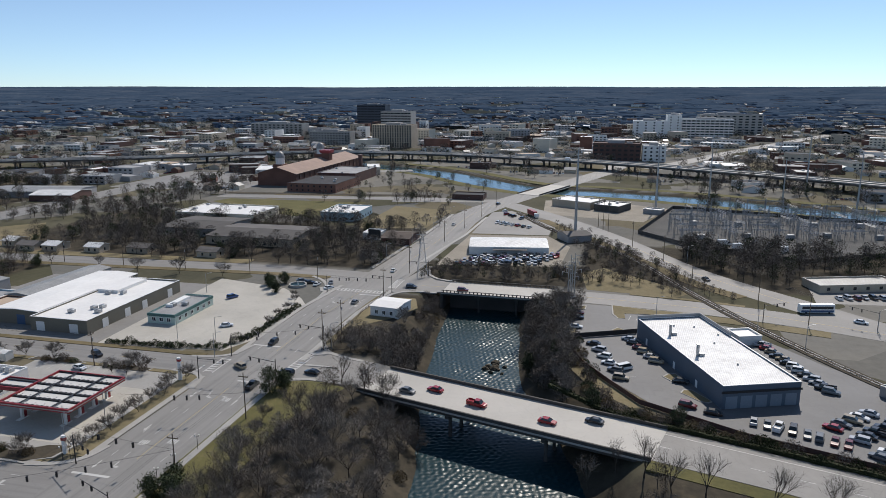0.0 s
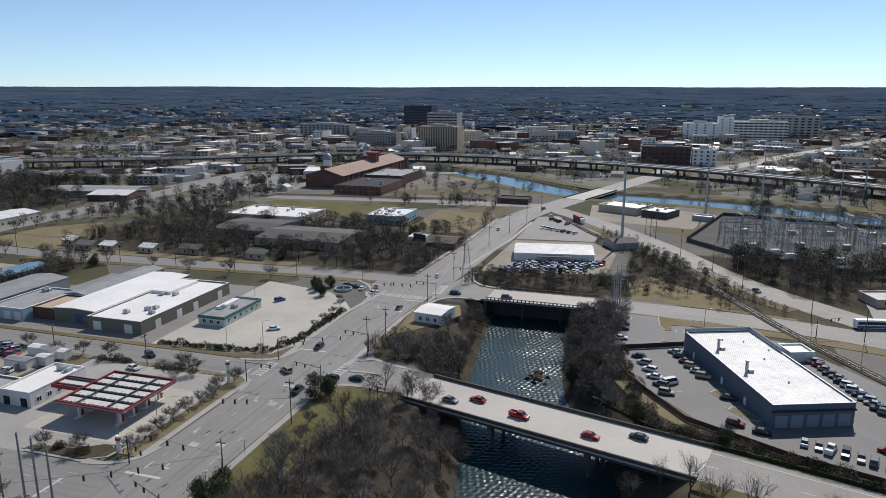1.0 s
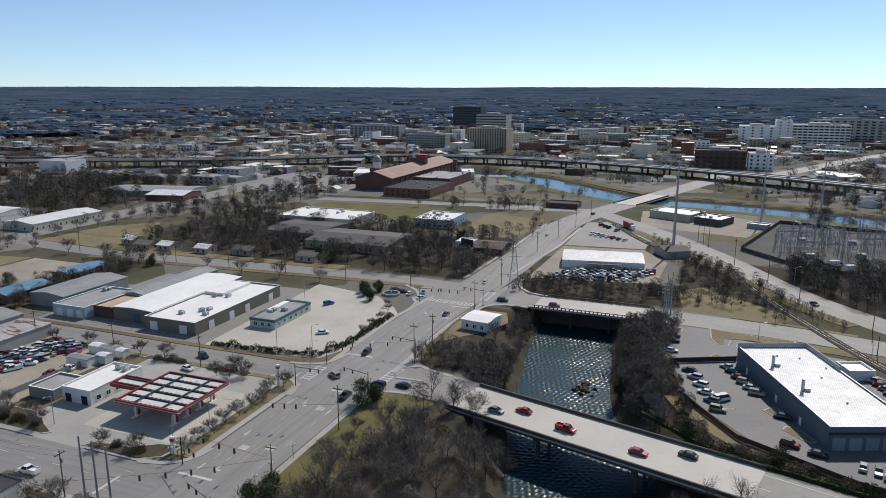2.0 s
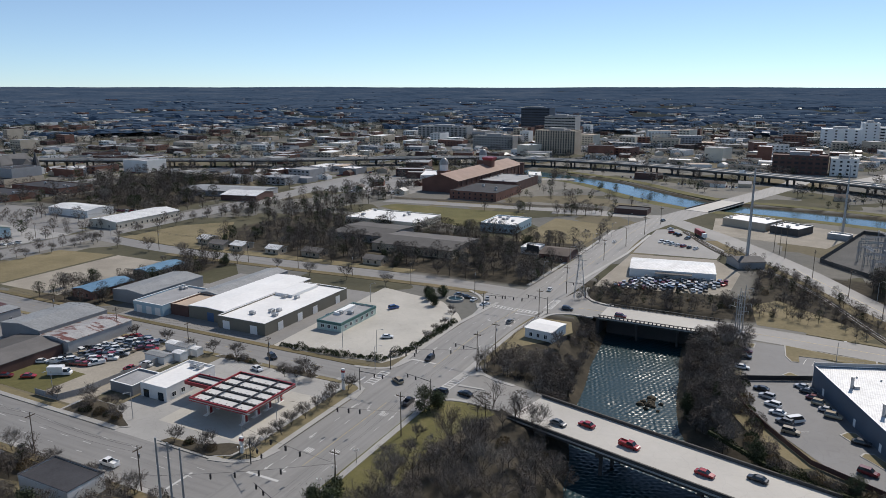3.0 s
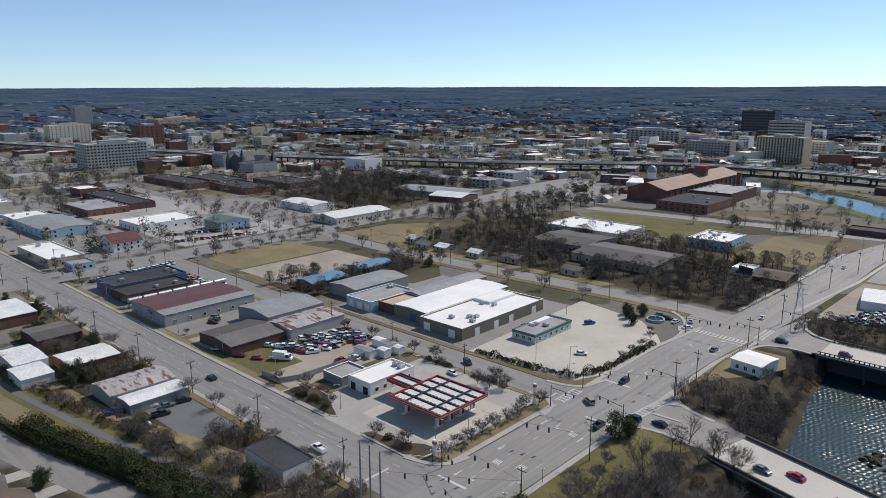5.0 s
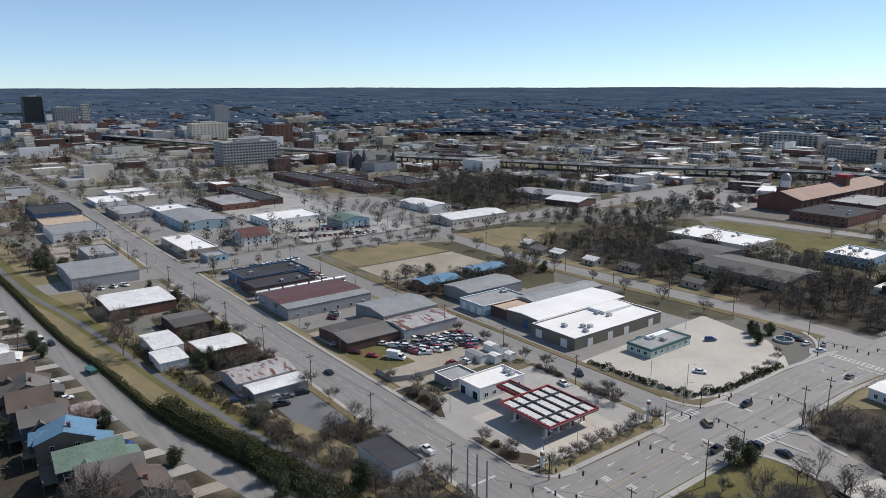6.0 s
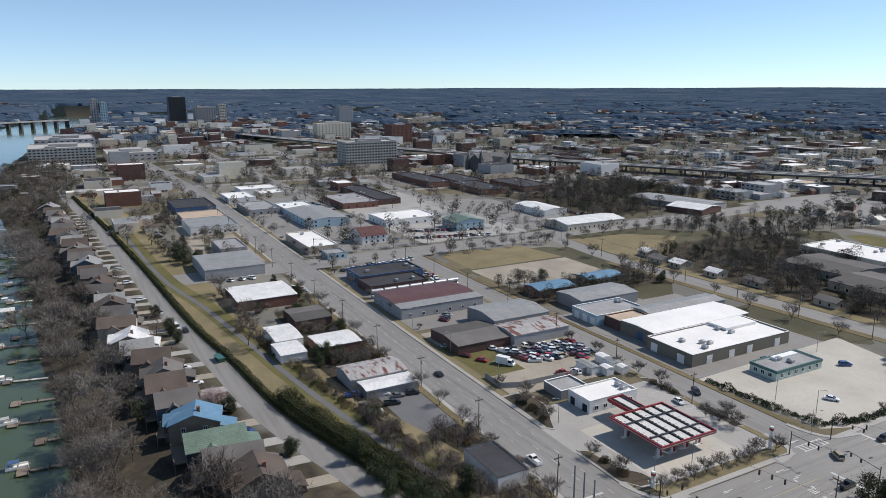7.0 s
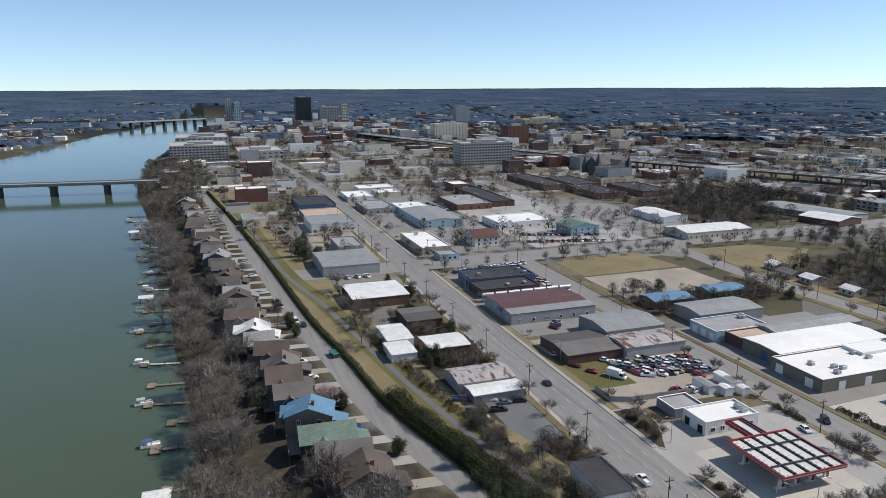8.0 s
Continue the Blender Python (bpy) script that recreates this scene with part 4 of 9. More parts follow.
def fuel_canopy():
    c = thing("fuel_canopy", pose(-136.7, 144.6, 0), "red-edged filling-station canopy with white panels and dark beams", "canopy")
    bm = bmesh.new()
    for x, y, l, d in ((-10.5, -10.5, 21, 0.35), (-10.5, 10.15, 21, 0.35)):
        box(bm, x, x + l, y, y + d, 4.55, 5.6)
    for x in (-10.5, 10.15):
        box(bm, x, x + 0.35, -10.15, 10.15, 4.55, 5.6)
    part("fascia", bm, RED, c)
    bm = bmesh.new()
    box(bm, -10.56, 10.56, -10.56, -10.5, 4.9, 5.15)
    box(bm, 10.5, 10.56, -10.5, 10.56, 4.9, 5.15)
    part("stripe", bm, STEEL, c)
    for i in range(5):
        bm = bmesh.new()
        y0 = -10.1 + i * 4.06
        box(bm, -10.1, 10.1, y0 + 0.5, y0 + 3.75, 4.7, 5.05)
        for k in range(8):
            box(bm, -9.2 + k * 2.6, -8.9 + k * 2.6, y0 + 1.9, y0 + 2.2, 5.05, 5.2)
        part("roof_panel", bm, PANEL, c)
    for i in range(6):
        bm = bmesh.new()
        y = -9.85 + i * 4.03
        box(bm, -10.1, 10.1, y - 0.33, y + 0.33, 4.75, 5.35)
        for k in range(14):
            box(bm, -9.8 + k * 1.45, -9.2 + k * 1.45, y - 0.3, y + 0.3, 5.35, 5.5)
        part("beam", bm, BLACK, c)
    for x in (-4.5, 5.0):
        bm = bmesh.new()
        box(bm, x - 0.22, x + 0.22, -10.1, 10.1, 5.36, 5.6)
        part("cross_beam", bm, BLACK, c)
    for x in (-6.5, 6.5):
        for y in (-7.5, -2.5, 2.5, 7.5):
            bm = bmesh.new()
            box(bm, x - 0.3, x + 0.3, y - 0.3, y + 0.3, 0, 4.6)
            box(bm, x - 0.6, x + 0.6, y - 1.6, y + 1.6, 0, 0.2)
            part("column", bm, STUCCO, c)
            bm = bmesh.new()
            box(bm, x - 0.28, x + 0.28, y + 0.5, y + 1.3, 0.2, 1.9)
            bmesh.ops.bevel(bm, geom=bm.edges[:], offset=0.05, segments=1, affect="EDGES")
            part("fuel_pump", bm, RED, c)
    bm = bmesh.new()
    box(bm, -20.2, -10.6, -2.2, 3.4, 4.55, 5.05)
    part("link_roof", bm, PANEL, c)
    bm = bmesh.new()
    box(bm, -20.5, -20.2, -2.5, 3.7, 4.5, 5.6)
    box(bm, -20.2, -10.6, -2.5, -2.2, 4.5, 5.6)
    box(bm, -20.2, -10.6, 3.4, 3.7, 4.5, 5.6)
    part("link_fascia", bm, RED, c)
    bm = bmesh.new()
    for y in (-1.0, 2.7):
        box(bm, -20.1, -10.6, y - 0.3, y + 0.3, 5.05, 5.45)
    part("link_beam", bm, BLACK, c)


fuel_canopy()
for x, y, l, d, h, rf in ((-194, 168.4, 5.5, 3.4, 2.6, METAL_WHITE), (-188.4, 167, 6, 4.5, 3.0, METAL_ROOF), (-184.5, 162.4, 4.0, 3.2, 2.6, METAL_WHITE), (-192.6, 158.2, 9.0, 4.0, 2.4, METAL_ROOF), (-182.5, 168.4, 3.4, 3.0, 2.3, METAL_WHITE)):
    gable_house("storage_shed", x, x + l, y, y + d, h, 0.35, STUCCO, rf, "small white storage shed behind the filling station", "shed", over=0.1, group="storage sheds")

# west of the station: workshops and yards
rs = gable_house("rust_workshop", -303, -272, 125, 167, 4.8, 0.7, GREYWALL, RED_ROOF, "long grey workshop under a rust-red metal roof", ridge="y", over=0.1, win=(4, 6, 0, 0), roof_two=RED_ROOF)
bm = bmesh.new()
v = [bm.verts.new((x, y, z + k)) for k in (0, 0.12) for x, y, z in ((8, -21.15, 5.33), (15.65, -21.15, 4.99), (15.65, 21.15, 4.99), (8, 21.15, 5.33))]
for q in ((3, 2, 1, 0), (4, 5, 6, 7), (0, 1, 5, 4), (1, 2, 6, 5), (2, 3, 7, 6), (3, 0, 4, 7)):
    bm.faces.new([v[i] for i in q])
part("eaves_strip", bm, METAL_ROOF, rs)
dealer = flat_house("dealership", -353, -332, 130, 166, 5.0, BLUE, DARK_ROOF, "blue-trimmed dealership with a black flat roof", trim=BLUE, units=3, win=(4, 4, 0, 0))
flat_house("dealership_shop", -331.6, -314, 128, 160, 4.4, BRICK_DARK, DARK_ROOF, "low dark brick shop with patched black roof", units=2, win=(3, 0, 0, 0))
gable_house("grey_workshop", -259, -236.6, 151, 179, 5.6, 1.2, GREYWALL, METAL_ROOF, "grey metal workshop with a low gable roof", ridge="y", over=0.1)
gable_house("brick_shed", -246, -223, 126, 149.6, 3.6, 1.0, BRICK_DARK, GREY_SHINGLE, "low dark brick shed with a worn grey roof", ridge="y", over=0.2)
gable_house("rusty_shed", -236, -220.6, 150.2, 177, 4.4, 0.9, GREYWALL, RUST_ROOF, "block shed with a pale rust-patched roof", ridge="y", over=0.2)
ms = gable_house("mechanic_shed", -226, -212, 78, 99, 3.8, 1.1, GREYWALL, RUST_ROOF, "tin mechanic shed with a rust-patched roof", ridge="y", over=0.2)
gable_house("mechanic_lean_to", -211.6, -203, 80, 99, 3.0, 0.5, STEEL, METAL_WHITE, "open lean-to with white tin roof", ridge="y", over=0.2)
flat_house("dark_roof_store", -153, -136, 88, 97.4, 4.4, STUCCO, DARK_ROOF, "small white block building with a flat black roof", parapet=0.15)
gh = gable_house("grey_hall", -420, -381, 61, 93, 5.6, 1.2, GREYWALL, METAL_ROOF, "large grey block hall with a pale metal roof", ridge="y", over=0.15)
gable_house("white_roof_hall", -345, -318, 64, 92, 4.8, 0.5, BRICK, METAL_WHITE, "brick hall with a bright white roof", ridge="y", over=0.2)
gable_house("brown_shed", -300, -281, 80, 96, 3.8, 0.6, BRICK_DARK, GREY_SHINGLE, "dark brown shed with grey roof", ridge="y", over=0.2)
gable_house("white_roof_shed", -281, -261.4, 66, 77, 3.6, 0.5, STUCCO, METAL_WHITE, "small shed with white metal roof", ridge="y", over=0.2)
gable_house("white_roof_annex", -261, -247, 64, 74, 3.2, 0.4, STUCCO, METAL_WHITE, "low annex with white metal roof", ridge="y", over=0.2)
gable_house("white_long_shed", -262, -247, 79, 96, 3.6, 0.6, BRICK, METAL_WHITE, "brick shed with a white metal roof", ridge="y", over=0.2)
gable_house("blue_roof_shop", -283, -270, 198, 220, 3.6, 1.0, BRICK, BLUE_ROOF, "brick shop under a bright blue metal roof", ridge="y", win=(2, 3, 0, 0))
gable_house("blue_roof_store", -286, -274, 233, 255, 3.6, 1.0, BEIGE, BLUE_ROOF, "low store under a bright blue metal roof", ridge="y", win=(2, 3, 0, 0))
gable_house("grey_bay", -262, -243, 202, 236, 4.8, 1.0, GREYWALL, METAL_ROOF, "grey block bay with a pale metal roof", ridge="y", over=0.1)
for x, y, l, d, rf, lab in ((-300, 298, 11, 9, GREY_SHINGLE, "small house with weathered grey roof"), (-286, 300, 9, 10, METAL_WHITE, "small house with white metal roof"), (-262, 302, 9, 8, METAL_WHITE, "small shed house with white tin roof"), (-240, 306, 12, 9, GREY_SHINGLE, "low house with grey roof among trees"), (-316, 305, 8, 10, METAL_WHITE, "cottage with white metal roof"), (-200, 306, 11, 8, GREY_SHINGLE, "low house with grey roof among trees")):
    gable_house("cottage", x, x + l, y, y + d, 3.0, 1.5, BEIGE, rf, lab, "house", win=(2, 1, 2, 1), group="cottages on the tree-lined street")

# north of the warehouse
flat_house("office_depot", -271, -216, 395, 430, 5.4, CREAM, WHITE_ROOF, "long cream office building with a white roof", units=6, win=(9, 0, 0, 6))
gable_house("dark_roof_complex", -252, -214, 352, 388, 4.4, 1.2, GREYWALL, GREY_SHINGLE, "sprawling low building with a dark grey roof", win=(6, 0, 0, 4))
gable_house("tan_roof_complex", -213, -162, 336, 372, 4.4, 1.4, BEIGE, GREY_SHINGLE, "low building with a weathered brown-grey roof", win=(8, 4, 0, 0))
flat_house("pale_blue_office", -180, -156, 415, 446, 5.6, PALE_BLUE, WHITE_ROOF, "pale blue block building with a white roof", units=8, trim=WHITE, win=(6, 6, 0, 0))
gable_house("dark_bungalow", -120, -104, 356, 376, 3.4, 1.6, BRICK_DARK, BROWN_ROOF, "dark brick bungalow with a brown roof", "house", win=(3, 3, 0, 0))
flat_house("corner_shop", -134, -124, 366, 378, 3.8, STUCCO, WHITE_ROOF, "small white corner shop", win=(2, 2, 0, 0))
gable_house("creek_house", -84, -73, 237, 249, 3.6, 0.5, STUCCO, WHITE_ROOF, "small white block house with a nearly flat white roof", "house", turn=-8, win=(3, 2, 2, 2), over=0.3)

# service building on its lot
sb = flat_house("service_building", 20, 42, 186, 242, 6.5, SLATE, METAL_WHITE, "long slate-blue service building with a white metal roof and bay doors", turn=21, parapet=0.35, trim=WHITE)
doors(sb, (-8.4, -4.2, 0, 4.2, 8.4), 22, 56, 3.2, 3.4, SLATE_DOOR, 0, "bay_door")
doors(sb, (-20, 0, 14), 22, 56, 1.2, 2.2, WHITE, 3)
bm = bmesh.new()
box(bm, -11.3, 11.3, -28.3, -28.0, 4.4, 5.0)
part("door_canopy", bm, BLACK, sb)
bm = bmesh.new()
box(bm, -11.1, 11.1, 27.8, 28.15, 6.5, 7.6)
box(bm, 10.8, 11.15, 8, 28.1, 6.5, 7.6)
part("raised_parapet", bm, GREYWALL, sb)
for x, y in ((-7, 12), (-7, -6)):
    bm = bmesh.new()
    tube(bm, (x, y, 6.1), (x, y, 9.6), 0.45, 0.45, 10)
    tube(bm, (x, y, 9.6), (x, y, 9.8), 0.65, 0.65, 10)
    box(bm, x + 0.5, x + 2.0, y - 0.6, y + 0.6, 6.15, 7.0)
    part("flue", bm, STEEL, sb)
for x, y in ((4, 18), (-2, 20), (3, 3), (1, -14), (8, 10)):
    bm = bmesh.new()
    tube(bm, (x, y, 6.1), (x, y, 6.7), 0.3, 0.25, 8)
    part("roof_vent", bm, STEEL, sb)
flat_house("service_annex", 41, 49, 236, 244, 3.2, STUCCO, WHITE_ROOF, "small white annex beside the service building", turn=21)
flat_house("scrap_shelter", 76, 84, 196, 206, 3.0, STEEL, METAL_ROOF, "open grey steel shelter by the rail line", turn=35, parapet=0.1)

# salvage yard and north-east corner
sh = gable_house("salvage_hall", -71, -31, 347, 371, 3.7, 1.1, STUCCO, METAL_WHITE, "long white salvage hall with a metal roof", turn=9, over=0.1)
bm = bmesh.new()
box(bm, -8, 9, -15.6, -12.05, 2.9, 3.1)
part("awning", bm, GREY_SHINGLE, sh)
gable_house("rail_shed", -26, -12, 384, 398, 3.6, 1.4, GREYWALL, GREY_SHINGLE, "weathered shed beside the tracks", turn=30)
flat_house("tan_store", -38, -8, 500, 522, 5.0, BEIGE, WHITE_ROOF, "tan flat-roofed store by the canal", turn=-25, units=2)
flat_house("dark_store", -8, 10, 488, 508, 4.6, STAINED_SHADED, WHITE_ROOF, "dark flat-roofed store by the canal", turn=-25, units=2)
flat_house("control_hut", 22, 34, 486, 494, 3.2, GREYWALL, WHITE_ROOF, "small grey control hut by the substation", turn=-20)
flat_house("low_depot", -118, -94, 520, 536, 3.8, BRICK_DARK, DARK_ROOF, "long low dark brick depot")
flat_house("strip_shops", 82, 118, 313, 326, 3.2, BEIGE, METAL_ROOF, "low strip of shops with a pale canopy", turn=18, win=(6, 0, 0, 0))

# old brick station hall with tower, cupolas and stack
st = gable_house("station_hall", -300, -264, 560, 722, 10.5, 5.5, BRICK, TILE, "long brick station hall with a clay-tile roof", ridge="y", win=(5, 18, 0, 0), over=0.5)
for i in range(14):
    bm = bmesh.new()
    y = -74 + i * 11
    box(bm, 18.0, 18.5, y - 0.5, y + 0.5, 0, 10.0)
    part("pier", bm, BRICK_DARK, st)
front = flat_house("station_wing", -258, -216, 530, 588, 7.0, BRICK, DARK_ROOF, "two-storey dark brick wing with a flat roof", win=(8, 10, 0, 0), units=4)
windows(front, BRICK, 8, 1.4, 1.5, 4.2, 42, 58, side=0)
flat_house("station_rear_wing", -258, -222, 592, 650, 8.5, BRICK_DARK, GREY_ROOF, "dark brick rear wing with a pale roof", units=3, win=(0, 8, 0, 0))
tw = thing("brick_tower", pose(-276, 658, 0), "red brick tower with a flared cornice", "tower")
bm = bmesh.new()
box(bm, -4, 4, -4, 4, 0, 20)
part("shaft", bm, BRICK, tw)
bm = bmesh.new()
box(bm, -5, 5, -5, 5, 20, 21.2)
box(bm, -5.6, 5.6, -5.6, 5.6, 21.2, 23)
part("cornice", bm, RED, tw)
for px, py in ((-300, 604), (-306, 712)):
    cu = thing("cupola", pose(px, py, 0), "grey-white domed cupola on the old station", "cupola")
    bm = bmesh.new()
    tube(bm, (0, 0, 10), (0, 0, 14), 3.4, 3.4, 8)
    part("drum", bm, STUCCO, cu)
    bm = bmesh.new()
    for k in range(5):
        a, b = k * 0.314, (k + 1) * 0.314
        tube(bm, (0, 0, 14 + 4.5 * math.sin(a)), (0, 0, 14 + 4.5 * math.sin(b)), 3.6 * math.cos(a), max(0.1, 3.6 * math.cos(b)), 10)
    tube(bm, (0, 0, 18.3), (0, 0, 22), 0.3, 0.05, 5)
    part("dome", bm, METAL_ROOF, cu)
    bm = bmesh.new()
    box(bm, -4, 4, -4, 4, -0.4, 10)
    part("base", bm, BRICK, cu)
    cu.scale = (1.25, 1.25, 1.4)
sk = thing("chimney_stack", pose(-240, 655, 0), "tall square brick chimney stack", "chimney")
bm = bmesh.new()
box(bm, -1.6, 1.6, -1.6, 1.6, 0, 19)
box(bm, -1.9, 1.9, -1.9, 1.9, 18, 19.4)
part("shaft", bm, BRICK_DARK, sk)

# the commercial blocks west of the broad street
def shops():
    flat_house("white_window_hall", -545, -506, 74, 107, 6.0, STUCCO, METAL_ROOF, "white hall with a row of dark openings", win=(0, 9, 0, 0))
    flat_house("brown_roof_hall", -584, -550, 76, 108, 5.0, GREYWALL, TAN_ROOF, "low hall with a brown roof")
    flat_house("blue_front_shop", -652, -602, 78, 110, 5.2, BLUE, DARK_ROOF, "blue-fronted shop with a dark roof", win=(0, 7, 0, 0))
    flat_house("grey_shop", -465, -434, 80, 96, 4.6, GREYWALL, GREY_ROOF, "grey block shop with a flat roof")
    flat_house("white_strip", -676, -638, 128, 152, 4.6, STUCCO, WHITE_ROOF, "white flat-roofed commercial strip", units=2)
    flat_house("white_strip", -716, -690, 150, 186, 4.6, STUCCO, WHITE_ROOF, "white flat-roofed commercial building", units=2)
    flat_house("pale_strip", -680, -655, 160, 183, 4.6, CREAM, WHITE_ROOF, "cream commercial strip with a white roof", units=2)
    flat_house("grey_strip", -612, -568, 129, 154, 4.6, GREYWALL, GREY_ROOF, "grey commercial building with a flat roof", units=2, win=(4, 4, 0, 0))
    gable_house("blue_grey_hall", -556, -494, 154, 186, 5.4, 1.4, PALE_BLUE, METAL_ROOF, "pale blue metal hall with grey roof", over=0.1, win=(6, 3, 0, 0))
    flat_house("blue_grey_annex", -592, -558, 156, 182, 4.8, PALE_BLUE, WHITE_ROOF, "pale blue annex with a white roof", units=2)
    flat_house("beige_store", -462, -412, 128, 147, 5.0, BEIGE, WHITE_ROOF, "beige store with a pale flat roof", units=3, win=(0, 4, 0, 0))
    flat_house("small_blue_store", -407, -394.5, 134, 146, 3.8, PALE_BLUE, GREY_ROOF, "small pale blue corner store", win=(3, 3, 0, 0))
    flat_house("white_commercial", -505, -472, 206, 250, 5.0, STUCCO, WHITE_ROOF, "white commercial building with a flat roof", units=3, win=(5, 6, 0, 0))
    flat_house("brick_commercial", -616, -560, 206, 238, 5.0, BRICK, GREY_ROOF, "brick commercial building with a grey roof", units=3, win=(6, 4, 0, 0))
    flat_house("dark_commercial", -662, -566, 241, 262, 5.0, BRICK_DARK, DARK_ROOF, "long dark brick building with a flat roof", units=4)
    gable_house("red_roof_chapel", -446, -424, 168, 186, 5.4, 4.0, STUCCO, RED_ROOF, "white chapel with a red roof", "house", ridge="y", win=(2, 4, 0, 0))
    gable_house("teal_house", -455, -432, 244, 266, 6.0, 2.6, PALE_BLUE, GREEN_ROOF, "pale blue house with a teal metal roof", "house", win=(5, 4, 0, 0))
    gable_house("white_barn", -490, -448, 332, 354, 5.0, 1.4, STUCCO, METAL_WHITE, "white metal barn with a white roof", over=0.1)
    gable_house("long_white_hall", -420, -394, 312, 366, 4.6, 1.6, CREAM, METAL_WHITE, "long cream hall with a white metal roof", ridge="y", over=0.2, win=(2, 12, 0, 0))
    gable_house("grey_barn", -480, -405, 452, 486, 4.6, 1.2, GREYWALL, METAL_ROOF, "long grey barn with a pale metal roof", turn=12)
    gable_house("brown_barn", -426, -394, 440, 470, 4.6, 2.0, BRICK_DARK, METAL_WHITE, "dark barn with a white roof", turn=12)
    for x0, x1, y0, y1 in ((-735, -640, 330, 356), (-700, -636, 360, 392), (-636, -570, 350, 380), (-632, -568, 396, 430)):
        flat_house("school_block", x0, x1, y0, y1, 5.6, BRICK, DARK_ROOF, "low brick school block with dark flat roofs", win=(10, 4, 0, 0), units=4, group="school blocks")


shops()


# downtown and hospital blocks
PANE = {}


def tower(name, x0, x1, y0, y1, h, wall, label, floors, bays, sides=(1, 0), roof=None, turn=0, pane=(2.2, 1.7), top=1.2, category="building"):
    """A tall block with its storeys of windows, parapet and roof plant."""
    l, d = x1 - x0, y1 - y0
    z0 = float(ground_height((x0 + x1) / 2, (y0 + y1) / 2))
    b = thing(name, pose((x0 + x1) / 2, (y0 + y1) / 2, z0, 0, 0, turn), label, category)
    bm = bmesh.new()
    box(bm, -l / 2, l / 2, -d / 2, d / 2, -1, h)
    part("wall", bm, wall, b)
    bm = bmesh.new()
    for a, e, c, f in ((-l / 2, l / 2, -d / 2, -d / 2 + 0.5), (-l / 2, l / 2, d / 2 - 0.5, d / 2), (-l / 2, -l / 2 + 0.5, -d / 2 + 0.5, d / 2 - 0.5), (l / 2 - 0.5, l / 2, -d / 2 + 0.5, d / 2 - 0.5)):
        box(bm, a, e, c, f, h + 0.01, h + top)
    part("parapet", bm, wall, b)
    bm = bmesh.new()
    box(bm, -l / 5, l / 6, -d / 5, d / 4, h + 0.01, h + 4)
    box(bm, l / 5, l / 3, -d / 4, -d / 12, h + 0.01, h + 2.4)
    part("plant_room", bm, roof or GREYWALL, b)
    w, k = pane
    if pane not in PANE:
        bm = bmesh.new()
        box(bm, -w / 2, w / 2, -0.06, 0.05, 0, k)
        box(bm, -w / 2 - 0.1, w / 2 + 0.1, -0.2, 0.05, -0.15, 0)
        PANE[pane] = mesh_of("window", bm, GLASS)
    step = h / floors
    for s in sides:
        run, n = (l, bays[0]) if s in (0, 2) else (d, bays[1])
        far = b.matrix_basis.translation.length > 950
        for f in range(floors):
            if far:
                bm = bmesh.new()
                for i in range(n):
                    q = -run / 2 + run * (i + 0.5) / n
                    box(bm, q - w / 2, q + w / 2, -0.12, 0.05, 0, k)
                m = ((0, -d / 2, 0), (l / 2, 0, 90), (0, d / 2, 180), (-l / 2, 0, 270))[s]
                part("window_band", bm, GLASS, b, m=pose(m[0], m[1], f * step + step * 0.35, 0, 0, m[2]))
                continue
            for i in range(n):
                q = -run / 2 + run * (i + 0.5) / n
                m = ((q, -d / 2, 0), (l / 2, q, 90), (-q, d / 2, 180), (-l / 2, -q, 270))[s]
                share("window", PANE[pane], b, pose(m[0], m[1], f * step + step * 0.35, 0, 0, m[2]))
    return b


tower("hospital_slab", -915, -882, 331, 404, 29, OFFICE, "broad pale concrete slab block with rows of dark windows", 8, (6, 18), pane=(2.4, 1.8))
tower("river_offices", -1165, -1075, -36, 44, 22, OFFICE, "pale five-storey office block by the river", 6, (12, 16), pane=(3.2, 1.6))
tower("dark_offices", -1300, -1190, -30, 50, 26, GREYWALL, "dark office block behind the riverfront", 6, (6, 10), pane=(3.2, 1.6))
tower("library", -1170, -1085, 58, 124, 11, OFFICE, "low pale concrete library block", 2, (6, 8), pane=(4, 1.4))
tower("dark_tower", -2180, -2140, 285, 330, 72, BLACK, "black glass office tower downtown", 14, (4, 6), pane=(5, 2.2))
tower("twin_tower", -2270, -2245, 92, 112, 68, OFFICE, "pale apartment tower downtown", 16, (3, 3), pane=(3, 2))
tower("twin_tower", -2262, -2238, 116, 134, 60, PALE_BLUE, "pale blue apartment tower downtown", 14, (3, 3), pane=(3, 2))
tower("grey_offices", -2120, -2080, 345, 400, 44, GREYWALL, "grey downtown office block", 10, (4, 8), pane=(3, 2))
tower("cream_tower", -2100, -2080, 410, 428, 52, CREAM, "slim cream downtown tower", 12, (2, 4), pane=(3, 2))
tower("brick_block", -1250, -1215, 548, 590, 31, BRICK, "dark red brick block downtown", 6, (4, 5), pane=(2.2, 1.7))
tower("courthouse", -1395, -1365, 455, 525, 30, CREAM, "cream downtown block with a stepped top", 7, (4, 10), pane=(2.2, 1.7))
tower("grey_slab", -1910, -1880, 690, 730, 46, GREYWALL, "grey downtown slab block", 9, (3, 6), pane=(3, 2))
tower("arena", -1800, -1740, 833, 945, 15, BEIGE, "broad beige windowless hall", 2, (3, 6), pane=(3, 2))
tower("beige_highrise", -336, -278, 968, 1000, 31, BEIGE, "broad beige high-rise beside the viaduct", 9, (16, 5), sides=(0,), pane=(1.6, 2.6))
